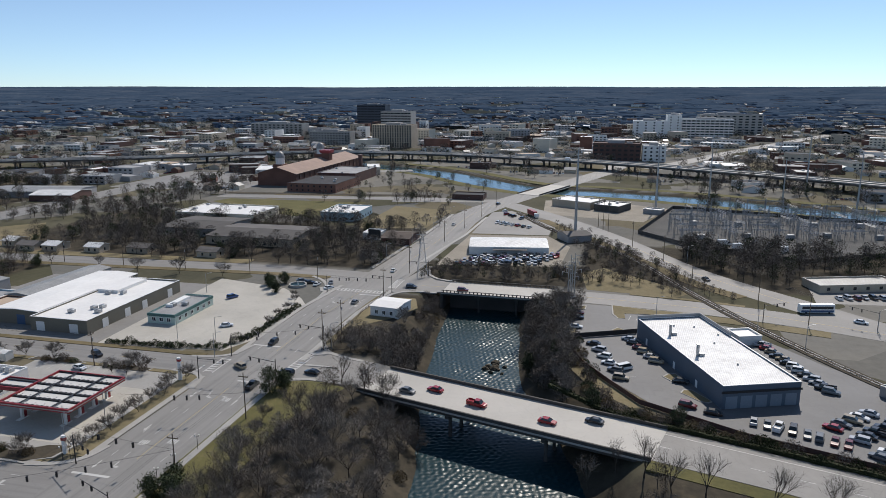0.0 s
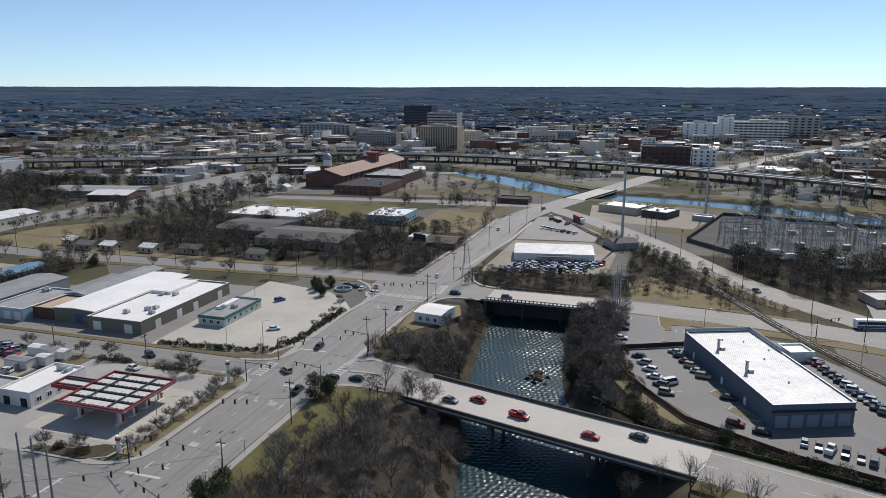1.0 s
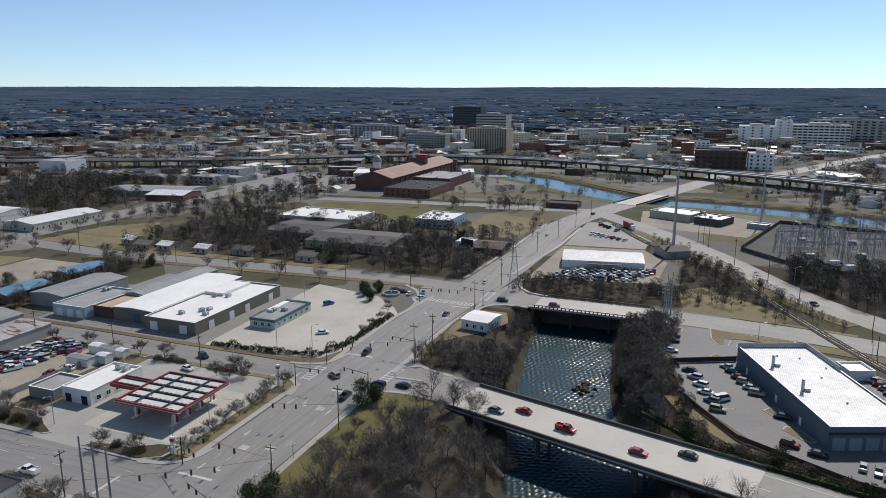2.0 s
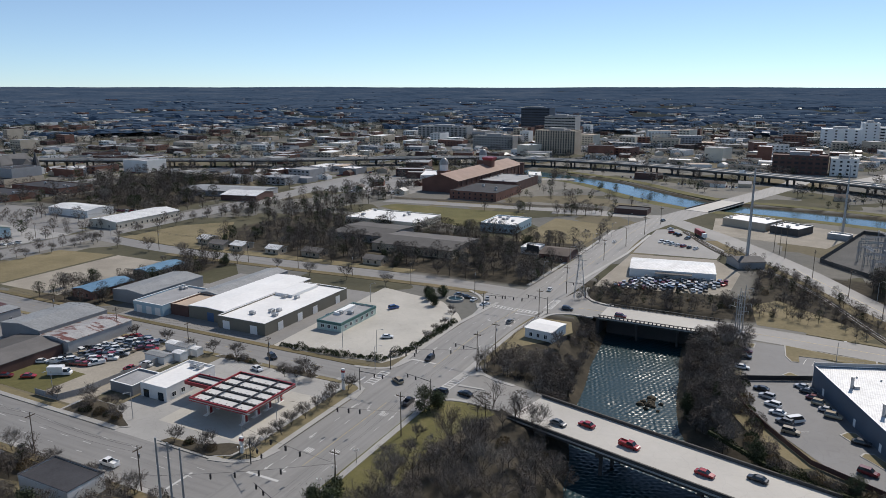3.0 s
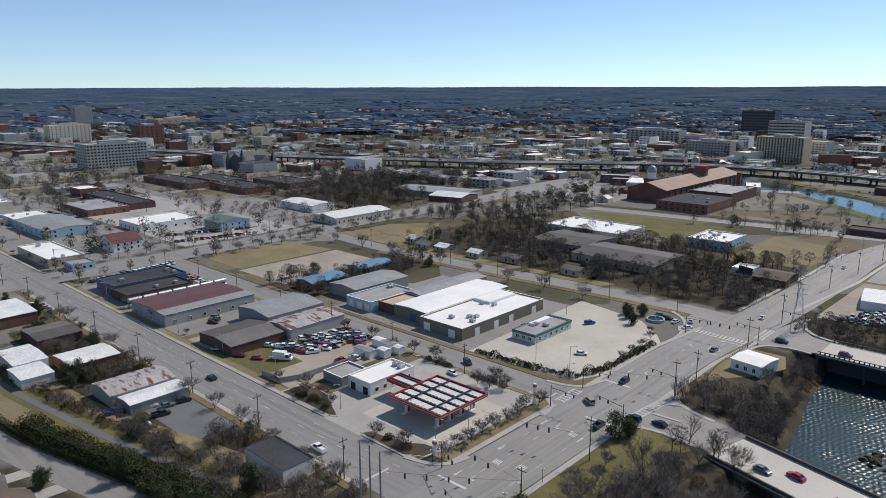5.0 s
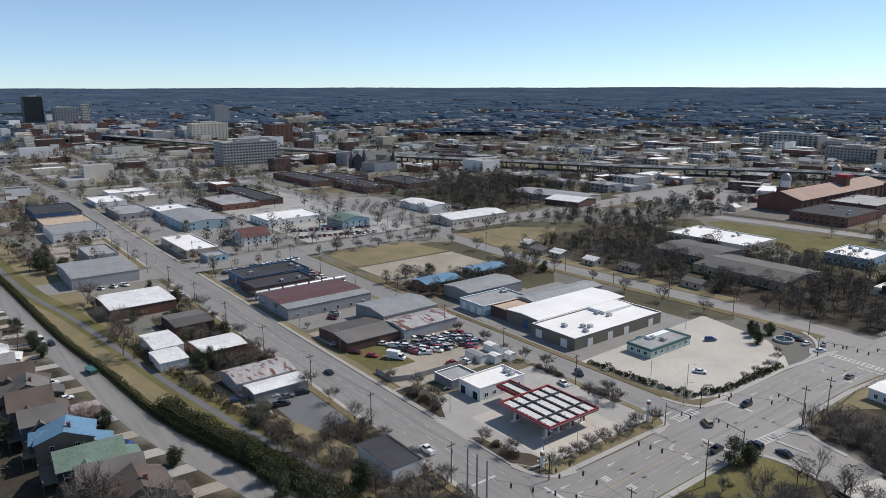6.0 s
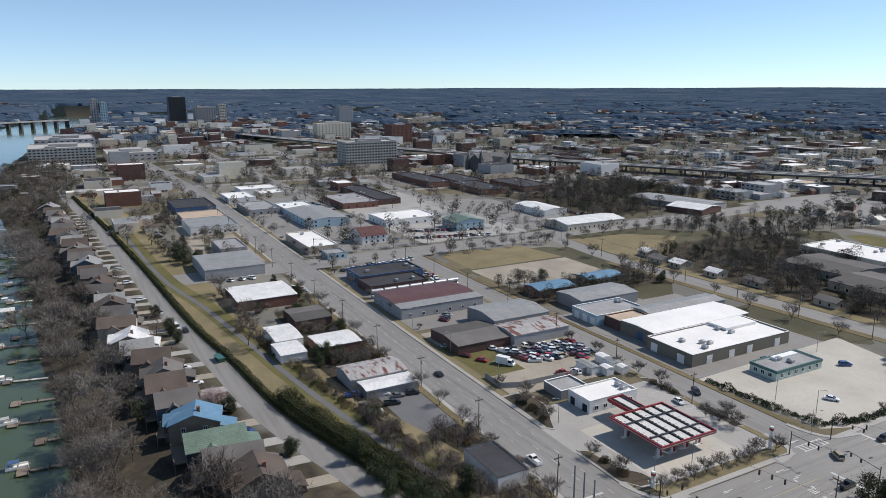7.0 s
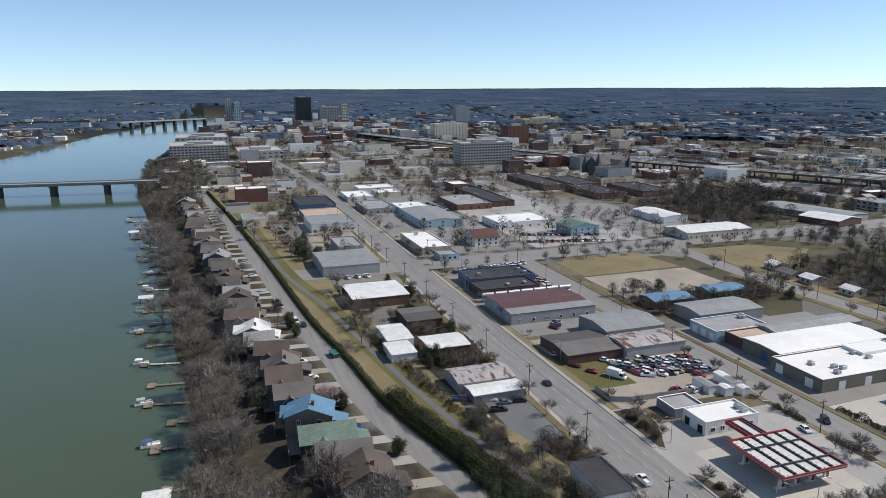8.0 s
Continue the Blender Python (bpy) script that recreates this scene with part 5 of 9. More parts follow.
tower("grey_highrise", -360, -311, 1080, 1110, 46, OFFICE, "grey high-rise with horizontal bands", 11, (9, 5), sides=(0,), pane=(5, 1.6))
tower("dark_highrise", -530, -468, 1434, 1470, 48, NAVY, "dark glass high-rise with pale bands", 9, (8, 4), sides=(0,), pane=(7, 2.2))
tower("apartment_row", -450, -385, 1008, 1030, 18, OFFICE, "long pale apartment block", 5, (14, 3), sides=(0,), pane=(2.2, 1.7))
tower("grey_long_offices", -640, -540, 1180, 1210, 20, OFFICE, "long pale grey office block", 5, (12, 3), sides=(0,), pane=(4, 2))
tower("brown_offices", -430, -350, 1240, 1270, 22, BRICK_DARK, "dark brown office block", 5, (10, 3), sides=(0,), pane=(4, 2))
tower("black_hotel", -24, 30, 850, 880, 19, BRICK_DARK, "dark low-rise office building", 4, (8, 4), sides=(0,), pane=(4, 2))
tower("white_annex", 32, 58, 852, 880, 17, STUCCO, "white annex of the dark offices", 4, (4, 4), sides=(0,), pane=(2.2, 1.7))
tower("hospital_white", 30, 85, 1270, 1310, 27, WHITE, "white hospital block with few windows", 6, (4, 4), sides=(0,), pane=(3, 2))
tower("hospital_core", 85, 108, 1268, 1310, 37, WHITE, "tall white hospital core", 8, (2, 3), sides=(0,), pane=(2.2, 1.7))
tower("hospital_wing", 108, 190, 1262, 1300, 31, STUCCO, "white hospital wing with dark window bands", 7, (11, 4), sides=(0,), pane=(6, 2.2))
tower("hospital_far", 150, 260, 1400, 1440, 34, OFFICE, "pale hospital block in the distance", 7, (10, 4), sides=(0,), pane=(6, 2.2))

# gothic church
ch = thing("gothic_church", pose(-752, 470, 0, 0, 0, 20), "dark stone church with steep roof and spires", "church")
for nm, a, b, c, d, h, r in (("nave", -11, 11, -28, 28, 12, 9), ("transept", -22, 22, -8, 8, 10, 7)):
    bm = bmesh.new()
    lo = [bm.verts.new(v) for v in ((a, c, 0), (b, c, 0), (b, d, 0), (a, d, 0), (a, c, h), (b, c, h), (b, d, h), (a, d, h))]
    for f in ((0, 1, 5, 4), (1, 2, 6, 5), (2, 3, 7, 6), (3, 0, 4, 7)):
        bm.faces.new([lo[i] for i in f])
    if nm == "nave":
        t = [bm.verts.new(((a + b) / 2, y, h + r)) for y in (c, d)]
        bm.faces.new((lo[4], lo[5], t[0]))
        bm.faces.new((lo[6], lo[7], t[1]))
        bm.faces.new((lo[5], lo[6], t[1], t[0]))
        bm.faces.new((lo[7], lo[4], t[0], t[1]))
    else:
        t = [bm.verts.new((x, (c + d) / 2, h + r)) for x in (a, b)]
        bm.faces.new((lo[7], lo[4], t[0]))
        bm.faces.new((lo[5], lo[6], t[1]))
        bm.faces.new((lo[4], lo[5], t[1], t[0]))
        bm.faces.new((lo[6], lo[7], t[0], t[1]))
    part(nm, bm, STONE, ch)
for x, y, h in ((-10, -28, 20), (10, -28, 24), (-12, 28, 22), (12, 28, 19)):
    bm = bmesh.new()
    box(bm, x - 2.5, x + 2.5, y - 2.5, y + 2.5, 0, h - 8)
    tube(bm, (x, y, h - 8), (x, y, h + 3), 3.2, 0.1, 8)
    part("spire", bm, STONE, ch)

# riverside houses
def wing(house, x0, x1, y0, y1, h, rise, along_y, wall, roof):
    """A lower gabled wing under its own roof slopes."""
    cx, cy = (x0 + x1) / 2, (y0 + y1) / 2
    a, b = ((y1 - y0) / 2, (x1 - x0) / 2) if along_y else ((x1 - x0) / 2, (y1 - y0) / 2)
    m = pose(cx, cy, 0, 0, 0, 90 if along_y else 0)
    bm = bmesh.new()
    prof = ((-b, -0.5), (b, -0.5), (b, h), (0, h + rise), (-b, h))
    lo = [bm.verts.new(m @ Vector((-a, y, z))) for y, z in prof]
    hi = [bm.verts.new(m @ Vector((a, y, z))) for y, z in prof]
    bm.faces.new(lo[::-1])
    bm.faces.new(hi)
    for i in range(5):
        bm.faces.new((lo[i], lo[(i + 1) % 5], hi[(i + 1) % 5], hi[i]))
    part("wing_wall", bm, wall, house)
    for s in (1, -1):
        bm = bmesh.new()
        e = b + 0.45
        k = rise / b * 0.45
        pr = ((0, h + rise + 0.02), (s * e, h - k + 0.02), (s * e, h - k + 0.2), (0, h + rise + 0.24))
        p0 = [bm.verts.new(m @ Vector((-a - 0.4, y, z))) for y, z in pr]
        p1 = [bm.verts.new(m @ Vector((a + 0.4, y, z))) for y, z in pr]
        bm.faces.new(p0)
        bm.faces.new(p1[::-1])
        for i in range(4):
            bm.faces.new((p0[i], p1[i], p1[(i + 1) % 4], p0[(i + 1) % 4]))
        bmesh.ops.recalc_face_normals(bm, faces=bm.faces)
        part("wing_roof", bm, roof, house)


def river_houses():
    r = random.Random(5)
    wall = (WOOD, NAVY, WOOD, BEIGE, SLATE, WOOD, GREYWALL)
    roofs = (BROWN_ROOF, GREY_SHINGLE, BROWN_ROOF, METAL_ROOF, GREY_SHINGLE)
    names = ("brown-shingled", "grey-shingled", "brown-shingled", "grey metal-roofed", "grey-shingled")
    x = -158.0
    i = 0
    while x > -655:
        w = r.uniform(9.5, 13.5)
        lane = float(line_at(LEVEE, x - w / 2))
        d = r.uniform(11, 15)
        y1 = lane - r.uniform(14.0, 17.0)
        rf, wl, nm = roofs[i % 5], wall[i % 7], names[i % 5]
        if -196 < x < -180:
            rf, wl, nm, d = GREEN_ROOF, NAVY, "green metal-roofed", 16
        elif -212 < x < -200:
            rf, wl, nm = BLUE_ROOF, WOOD, "pale blue-roofed"
        elif -300 < x < -286:
            rf, nm = METAL_WHITE, "white-roofed"
        h = r.uniform(5.0, 6.6)
        hs = gable_house("river_house", x - w, x, y1 - d, y1, h, r.uniform(2.6, 3.8), wl, rf, nm + " two-storey riverside house with a rear deck", "house", turn=r.uniform(-6, 6) - 8, ridge="y" if i % 3 else "x", win=(3, 2, 2, 0) if x > -420 else (2, 1, 1, 0), over=0.5, group="riverside houses", base=-0.6, chimney=(i % 3 == 0))
        bm = bmesh.new()
        box(bm, -w / 2 + 0.5, w / 2 - 0.5, -d / 2 - 3.5, -d / 2 - 0.05, 2.4, 2.6)
        for px in (-w / 2 + 0.7, 0, w / 2 - 0.7):
            box(bm, px - 0.1, px + 0.1, -d / 2 - 3.4, -d / 2 - 3.2, -4, 3.5)
        box(bm, -w / 2 + 0.5, w / 2 - 0.5, -d / 2 - 3.5, -d / 2 - 3.4, 3.4, 3.5)
        part("deck", bm, WOOD, hs)
        bm = bmesh.new()
        box(bm, -w * 0.3, w * 0.3, d / 2 + 0.05, d / 2 + 4.2, 0.5, 2.6)
        lo = [bm.verts.new(v) for v in ((-w * 0.34, d / 2 + 0.05, 2.6), (w * 0.34, d / 2 + 0.05, 2.6), (w * 0.34, d / 2 + 4.6, 2.6), (-w * 0.34, d / 2 + 4.6, 2.6), (-w * 0.34, d / 2 + 0.05, 4.0), (w * 0.34, d / 2 + 0.05, 4.0))]
        for f in ((0, 1, 2, 3), (4, 3, 2, 5), (0, 3, 4), (1, 5, 2), (0, 4, 5, 1)):
            bm.faces.new([lo[k] for k in f])
        part("porch", bm, rf, hs)
        if x > -470 and i % 3:
            wing(hs, -w * 0.1, w / 2 + 1.2, -d * 0.3, d * 0.12, h * 0.8, 2.0, False, wl, rf)
        elif x > -470:
            wing(hs, -w * 0.35, w * 0.2, -d / 2 - 1.6, d * 0.1, h * 0.85, 2.2, True, wl, rf)
        yard("driveway", [(x - w * 0.5 - 2.4, y1 - 0.5), (x - w * 0.5 + 2.4, y1 - 0.5), (x - w * 0.5 + 3.4, lane - 3.4), (x - w * 0.5 - 1.4, lane - 3.4)], 0.03, CONCRETE if i % 3 else GRAVEL, "pale driveway before a riverside house", "driveway")
        x -= w + r.uniform(1.5, 5.0)
        i += 1


river_houses()

# ---- trees and shrubs ----
OPEN = []      # plan boxes kept free of plants: x0, x1, y0, y1


def keep_free(x, y, margin=1.0):
    for a, b, c, d in OPEN:
        if a - margin < x < b + margin and c - margin < y < d + margin:
            return False
    return True


ROADS = ((MAIN, 13), (FRONT, 12), (SIDE, 8), (WEST, 8.5), (CROSS, 15), (EAST, 10), (BRIDGE, 9.5), (NORTHEAST, 9.5), (LEVEE, 5.0))


CELL = 2.5
RX, RY = np.arange(-760, 300, CELL), np.arange(-90, 740, CELL)
_gx, _gy = np.meshgrid(RX, RY)
ROOM = np.min([away(line, _gx, _gy) - w for line, w in ROADS], 0)


def off_road(x, y, extra=0.0):
    i, j = int((x + 760) / CELL), int((y + 90) / CELL)
    return not (0 <= i < len(RX) and 0 <= j < len(RY)) or ROOM[j, i] > extra


def raw_mesh(name, verts, faces, material):
    me = bpy.data.meshes.new(name)
    me.from_pydata(verts, [], faces)
    me.materials.append(material)
    return me


class Growth:
    """Collects limbs as tapered tubes and twigs as thin blades."""

    def __init__(self, seed):
        self.r = random.Random(seed)
        self.v, self.f, self.tv, self.tf = [], [], [], []

    def limb(self, a, b, ra, rb, sides):
        q = (b - a).to_track_quat("Z", "Y")
        n = len(self.v)
        for p, r in ((a, ra), (b, rb)):
            for i in range(sides):
                k = 6.2832 * i / sides
                self.v.append(tuple(p + q @ Vector((r * math.cos(k), r * math.sin(k), 0))))
        for i in range(sides):
            j = (i + 1) % sides
            self.f.append((n + i, n + j, n + sides + j, n + sides + i))

    def twig(self, p, d, length, width):
        r = self.r
        side = d.cross(Vector((r.uniform(-1, 1), r.uniform(-1, 1), r.uniform(-1, 1))))
        if side.length < 1e-4:
            return
        side = side.normalized() * width
        n = len(self.tv)
        self.tv += [tuple(p - side), tuple(p + side), tuple(p + d * length)]
        self.tf.append((n, n + 1, n + 2))

    def grow(self, p, d, h, radius, level, twigs, width, spread):
        """level 0 trunk, then two orders of limbs; fine sprays of twigs fill out the crown."""
        r = self.r
        length = h * (0.2, 0.34, 0.27)[level] * r.uniform(0.8, 1.2)
        for s in range(2):
            q = p + d * (length / 2)
            self.limb(p, q, radius, radius * 0.78, (6, 4, 3)[level])
            radius *= 0.78
            if level:
                for _ in range(twigs if level == 2 else twigs // 3):
                    e = (d * 0.7 + Vector((r.gauss(0, 0.7), r.gauss(0, 0.7), r.gauss(0.25, 0.5)))).normalized()
                    o = p + (q - p) * r.random()
                    run = h * r.uniform(0.08, 0.17)
                    self.twig(o, e, run, width)
                    for _ in range(2):
                        k = (e + Vector((r.gauss(0, 0.55), r.gauss(0, 0.55), r.gauss(0.1, 0.5)))).normalized()
                        self.twig(o + e * run * r.uniform(0.35, 0.9), k, run * r.uniform(0.6, 1.0), width * 0.85)
            p = q
            d = (d + Vector((r.uniform(-1, 1), r.uniform(-1, 1), r.uniform(0.0, 0.5))) * 0.2).normalized()
        if level < 2:
            n = (6, 4)[level]
            turn = r.uniform(0, 6.28)
            for i in range(n):
                a = turn + 6.2832 * i / n + r.uniform(-0.5, 0.5)
                out = Vector((math.cos(a), math.sin(a), r.uniform(-0.2, 0.4))) * r.uniform(0.45, 1.0) * spread
                self.grow(p, (d * 0.9 + out + Vector((0, 0, 0.12))).normalized(), h, radius * 0.62, level + 1, twigs, width, spread)


def bare_tree(seed, height, twig_mat, twigs=7, lean=0.0, width=0.022, spread=0.85):
    g = Growth(seed)
    g.grow(Vector((0, 0, -0.5)), Vector((lean, 0, 1)).normalized(), height, height * 0.018, 0, twigs, width, spread)
    return raw_mesh("trunk", g.v, g.f, BARK), raw_mesh("crown", g.tv, g.tf, twig_mat)


def leafy_tree(seed, height, width, leaves, size, material, cone=0.0, foot=0.12):
    """Short trunk and a crown of clumped leaf blades with gaps."""
    r = random.Random(seed)
    g = Growth(seed)
    g.limb(Vector((0, 0, -0.4)), Vector((0, 0, height * 0.5)), height * 0.03, height * 0.015, 6)
    clumps = []
    for _ in range(40):
        z = r.uniform(foot, 0.95)
        reach = width * (1 - cone * z) * (math.sin(math.pi * min(1, (z - foot * 0.6) / (1.02 - foot * 0.6))) ** 0.55)
        a = r.uniform(0, 6.2832)
        d = reach * math.sqrt(r.uniform(0.15, 1)) * r.uniform(0.75, 1.1)
        clumps.append(Vector((d * math.cos(a), d * math.sin(a), z * height)))
        g.limb(Vector((0, 0, height * max(0.1, z - 0.2))), clumps[-1], height * 0.012, height * 0.005, 3)
    v, f = [], []
    for _ in range(leaves):
        c = r.choice(clumps)
        s = width * 0.42
        p = c + Vector((r.gauss(0, s * 0.5), r.gauss(0, s * 0.5), r.gauss(0, s * 0.45)))
        if p.z < 0.15:
            continue
        n = len(v)
        d1 = Vector((r.uniform(-1, 1), r.uniform(-1, 1), r.uniform(-1, 1))).normalized() * size * r.uniform(0.6, 1.3)
        d2 = d1.cross(Vector((r.uniform(-1, 1), r.uniform(-1, 1), r.uniform(-1, 1))))
        d2 = d2.normalized() * size * 0.55 if d2.length > 1e-4 else Vector((0, 0, size))
        v += [tuple(p - d1), tuple(p + d2 * 1.5), tuple(p + d1)]
        f.append((n, n + 1, n + 2))
    return raw_mesh("trunk", g.v, g.f, BARK), raw_mesh("crown", v, f, material)


def shrub(seed, height, width, blades, material, size=0.28, upright=0.5):
    r = random.Random(seed)
    v, f = [], []
    for _ in range(blades):
        a, d = r.uniform(0, 6.2832), width * math.sqrt(r.random())
        h = height * math.sqrt(max(0.05, 1 - (d / width) ** 2)) * r.uniform(0.15, 1.0)
        p = Vector((d * math.cos(a), d * math.sin(a), h))
        d1 = Vector((r.uniform(-1, 1), r.uniform(-1, 1), upright + r.uniform(-0.6, 0.8))).normalized() * size * r.uniform(0.7, 1.6)
        d2 = d1.cross(Vector((r.uniform(-1, 1), r.uniform(-1, 1), r.uniform(-1, 1))))
        d2 = d2.normalized() * size * 0.3 if d2.length > 1e-4 else Vector((0, 0, 0.05))
        n = len(v)
        v += [tuple(p - d1 * 0.6), tuple(p + d2 * 1.6), tuple(p + d1 * 1.1)]
        f.append((n, n + 1, n + 2))
    return raw_mesh("foliage", v, f, material)


TALL = [bare_tree(s, h, m, 11, l, 0.036, 0.8) for s, h, m, l in ((1, 13, TWIG, 0.05), (2, 12, TWIG_GREY, -0.08), (3, 13, TWIG, 0.1), (4, 11, TWIG_GREY, 0.0))]
ROUND = [bare_tree(s, h, m, 11, 0.0, 0.032, 1.0) for s, h, m in ((11, 9.5, TWIG_GREY), (12, 10, TWIG), (13, 9, TWIG_GREY))]
SLENDER = [bare_tree(s, h, TWIG_GREY, 6, l, 0.02, 0.42) for s, h, l in ((15, 13, 0.04), (16, 12, -0.05), (17, 14, 0.0))]
SMALL = [bare_tree(s, h, m, 11, 0.0, 0.026, 1.1) for s, h, m in ((21, 5.6, TWIG_GREY), (22, 5.0, TWIG), (23, 5.3, TWIG_GREY))]
EVER = [leafy_tree(s, h, w, 2300, 0.28, LEAF, c) for s, h, w, c in ((31, 8, 3.2, 0.3), (32, 6, 2.8, 0.1), (33, 9, 3.0, 0.55), (34, 7, 3.6, 0.0))]
BLOOM = leafy_tree(41, 6, 3.6, 1300, 0.22, BLOSSOM)
BUSH = [shrub(s, h, w, 420, m) for s, h, w, m in ((51, 2.2, 1.8, SHRUB), (52, 2.8, 2.2, TWIG), (53, 1.6, 1.6, LEAF), (54, 2.4, 1.8, HEDGE), (55, 1.2, 1.3, LEAF))]
plant_rng = random.Random(7)


def plant(kind, x, y, scale=1.0, label="", name="tree", group="", z=None):
    z = float(ground_height(x, y)) if z is None else z
    tree = thing(name, pose(x, y, z, 0, 0, plant_rng.uniform(0, 360)) , label or "bare grey-brown deciduous tree in winter", "tree", group)
    tree.scale = (scale * plant_rng.uniform(0.9, 1.1), scale * plant_rng.uniform(0.9, 1.1), scale)
    for nm, me in zip(("trunk", "crown"), kind):
        new(nm, me).parent = tree
    return tree


def bush(i, x, y, scale=1.0, label=""):
    ob = new("shrub", BUSH[i])
    ob.matrix_basis = pose(x, y, float(ground_height(x, y)) + 0.02, 0, 0, plant_rng.uniform(0, 360))
    ob.scale = [scale * plant_rng.uniform(0.85, 1.2) for _ in range(3)]
    tagged(ob, label or ("brown leafless shrub", "tangled brown brush shrub", "dark green clipped evergreen shrub", "olive green hedge shrub", "small dark green rounded shrub")[i] + " on rough ground", "shrub")


def scatter(n, inside, pick, low=0.75, high=1.2, gap=0.0):
    """Plants n trees inside a plan test, off the roads and clear of buildings."""
    x0, x1, y0, y1, test = inside
    put, tries = 0, 0
    spots = []
    while put < n and tries < n * 12:
        tries += 1
        x, y = plant_rng.uniform(x0, x1), plant_rng.uniform(y0, y1)
        if (test and not test(x, y)) or not keep_free(x, y) or not off_road(x, y, -2.0 if gap < 0 else 0.0):
            continue
        if gap > 0 and any((x - a) ** 2 + (y - b) ** 2 < gap * gap for a, b in spots):
            continue
        spots.append((x, y))
        pick(x, y, plant_rng.uniform(low, high))
        put += 1


def woods(ratio_ever=0.1, kinds=None, label="bare deciduous tree in a winter thicket", brush=0.0):
    kinds = kinds or TALL + ROUND

    def pick(x, y, s):
        k = plant_rng.random()
        if k < ratio_ever:
            plant(plant_rng.choice(EVER), x, y, s, "dark evergreen tree among bare woods")
        elif k < ratio_ever + brush:
            bush(plant_rng.choice((0, 1, 1)), x, y, s * 1.3)
        else:
            plant(plant_rng.choice(kinds), x, y, s, label)
    return pick


def water_free(x, y):
    return float(ground_height(x, y)) > -7.0


for h in bpy.data.objects:
    if h.type == "EMPTY" and h.get("category") in ("building", "house", "church", "tower", "canopy") and h.parent is None:
        w = [c for c in h.children if c.name.startswith("wall")]
        pts = [h.matrix_basis @ Vector(b) for c in w for b in c.bound_box]
        if pts:
            OPEN.append((min(p.x for p in pts), max(p.x for p in pts), min(p.y for p in pts), max(p.y for p in pts)))
OPEN += [(-171, -117, 124, 172), (-163, -113, 188, 262), (-252, -182, 124, 172), (-76, -24, 322, 372), (-76, -34, 396, 476), (14, 185, 385, 505)]

# thicket between the avenue and the creek
scatter(34, (-80, -44, 70, 176, lambda x, y: x > -80 + (y - 70) * 0.06 and y < 176 - max(0, (x + 60)) * 0.4), woods(0.04, brush=0.2), 0.7, 1.05, 2.2)
scatter(26, (-92, -56, 197, 268, lambda x, y: x + 92 > (y - 190) * 0.28 and -7.5 < float(ground_height(x, y)) < -0.2), woods(0.03, SMALL + ROUND, brush=0.55), 0.55, 0.85)
scatter(22, (-31, -8, 178, 270, lambda x, y: float(ground_height(x, y)) > -7.5), woods(0.06, brush=0.3), 0.6, 0.95)
scatter(16, (-16, 40, 164, 185, lambda x, y: y < 184 - (x + 16) * 0.32 and y > 176 - (x + 16) * 0.32), woods(0.05, SMALL, brush=0.7), 0.5, 0.8)
for x, y, s in ((-2, 150, 0.8), (10, 146, 0.9), (22, 140, 1.0), (34, 137, 0.85), (44, 133, 1.0), (56, 128, 1.0), (15, 138, 0.9), (4, 152, 0.7), (-50, 184.5, 0.75), (-66, 196, 0.7), (-72, 176, 0.8), (-64, 173, 0.7)):
    plant(plant_rng.choice(SLENDER), x, y, s, "tall bare creekside tree with thin branches")
# dark woods and yards around the town blocks
scatter(18, (-262, -108, 300, 402, None), woods(0.22, brush=0.12), 0.6, 0.95, 2.5)
scatter(12, (-86, -8, 293, 326, lambda x, y: x < -12 or y > 300), woods(0.15, SMALL + ROUND, brush=0.5), 0.55, 0.9)
scatter(10, (40, 175, 318, 392, lambda x, y: y < 372 and y > 318 + (60 - x) * 0.2), woods(0.2, brush=0.2), 0.6, 0.95)
scatter(8, (-12, 40, 300, 380, lambda x, y: x < (400 - y) * 0.36 + 2), woods(0.1, SMALL + ROUND, brush=0.6), 0.5, 0.8)
scatter(10, (-300, -262, 190, 284, None), woods(0.18, ROUND + SMALL, brush=0.2), 0.6, 0.9, 3)
scatter(10, (-390, -262, 300, 420, lambda x, y: x > -318 or y > 380), woods(0.25, ROUND, brush=0.2), 0.6, 0.95, 3)
scatter(8, (-545, -430, 360, 500, None), woods(0.05, TALL), 0.8, 1.2, 3)
# riverside slope behind the houses
scatter(30, (-660, -110, -34, 30, lambda x, y: y > float(line_at(BANK, x)) + 1 and y < float(line_at(BANK, x)) + 26), woods(0.07, TALL + ROUND, "bare riverside tree over the houses", 0.15), 0.6, 1.0, 2.5)
scatter(1, (-850, -650, -70, 30, lambda x, y: y > float(line_at(BANK, x)) + 1), woods(0.1, ROUND, "bare riverside tree on the bank"), 0.7, 1.0, 3)
# brush between levee path and front street
scatter(110, (-285, -118, 60, 102, lambda x, y: y > 76 + (x + 190) * -0.06 and not (-232 < x < -172 and y > 80)), woods(0.03, SMALL, brush=0.62), 0.6, 1.0, 1.2)
scatter(26, (-350, -285, 58, 100, None), woods(0.1, ROUND + SMALL, brush=0.3), 0.6, 1.0)
scatter(10, (-640, -420, 45, 104, None), woods(0.15, ROUND + SMALL, brush=0.2), 0.6, 1.0)
for x, y, s in ((-425, 58, 1.2), (-436, 55, 1.3), (-445, 60, 1.2), (-430, 66, 1.1), (-452, 57, 1.1)):
    plant(plant_rng.choice(EVER), x, y, s, "dark evergreen tree beside the levee path")
for x, y, s in ((-352, 62, 1.3), (-300, 64, 1.35)):
    plant(ROUND[1], x, y, s, "large bare spreading tree by the path")
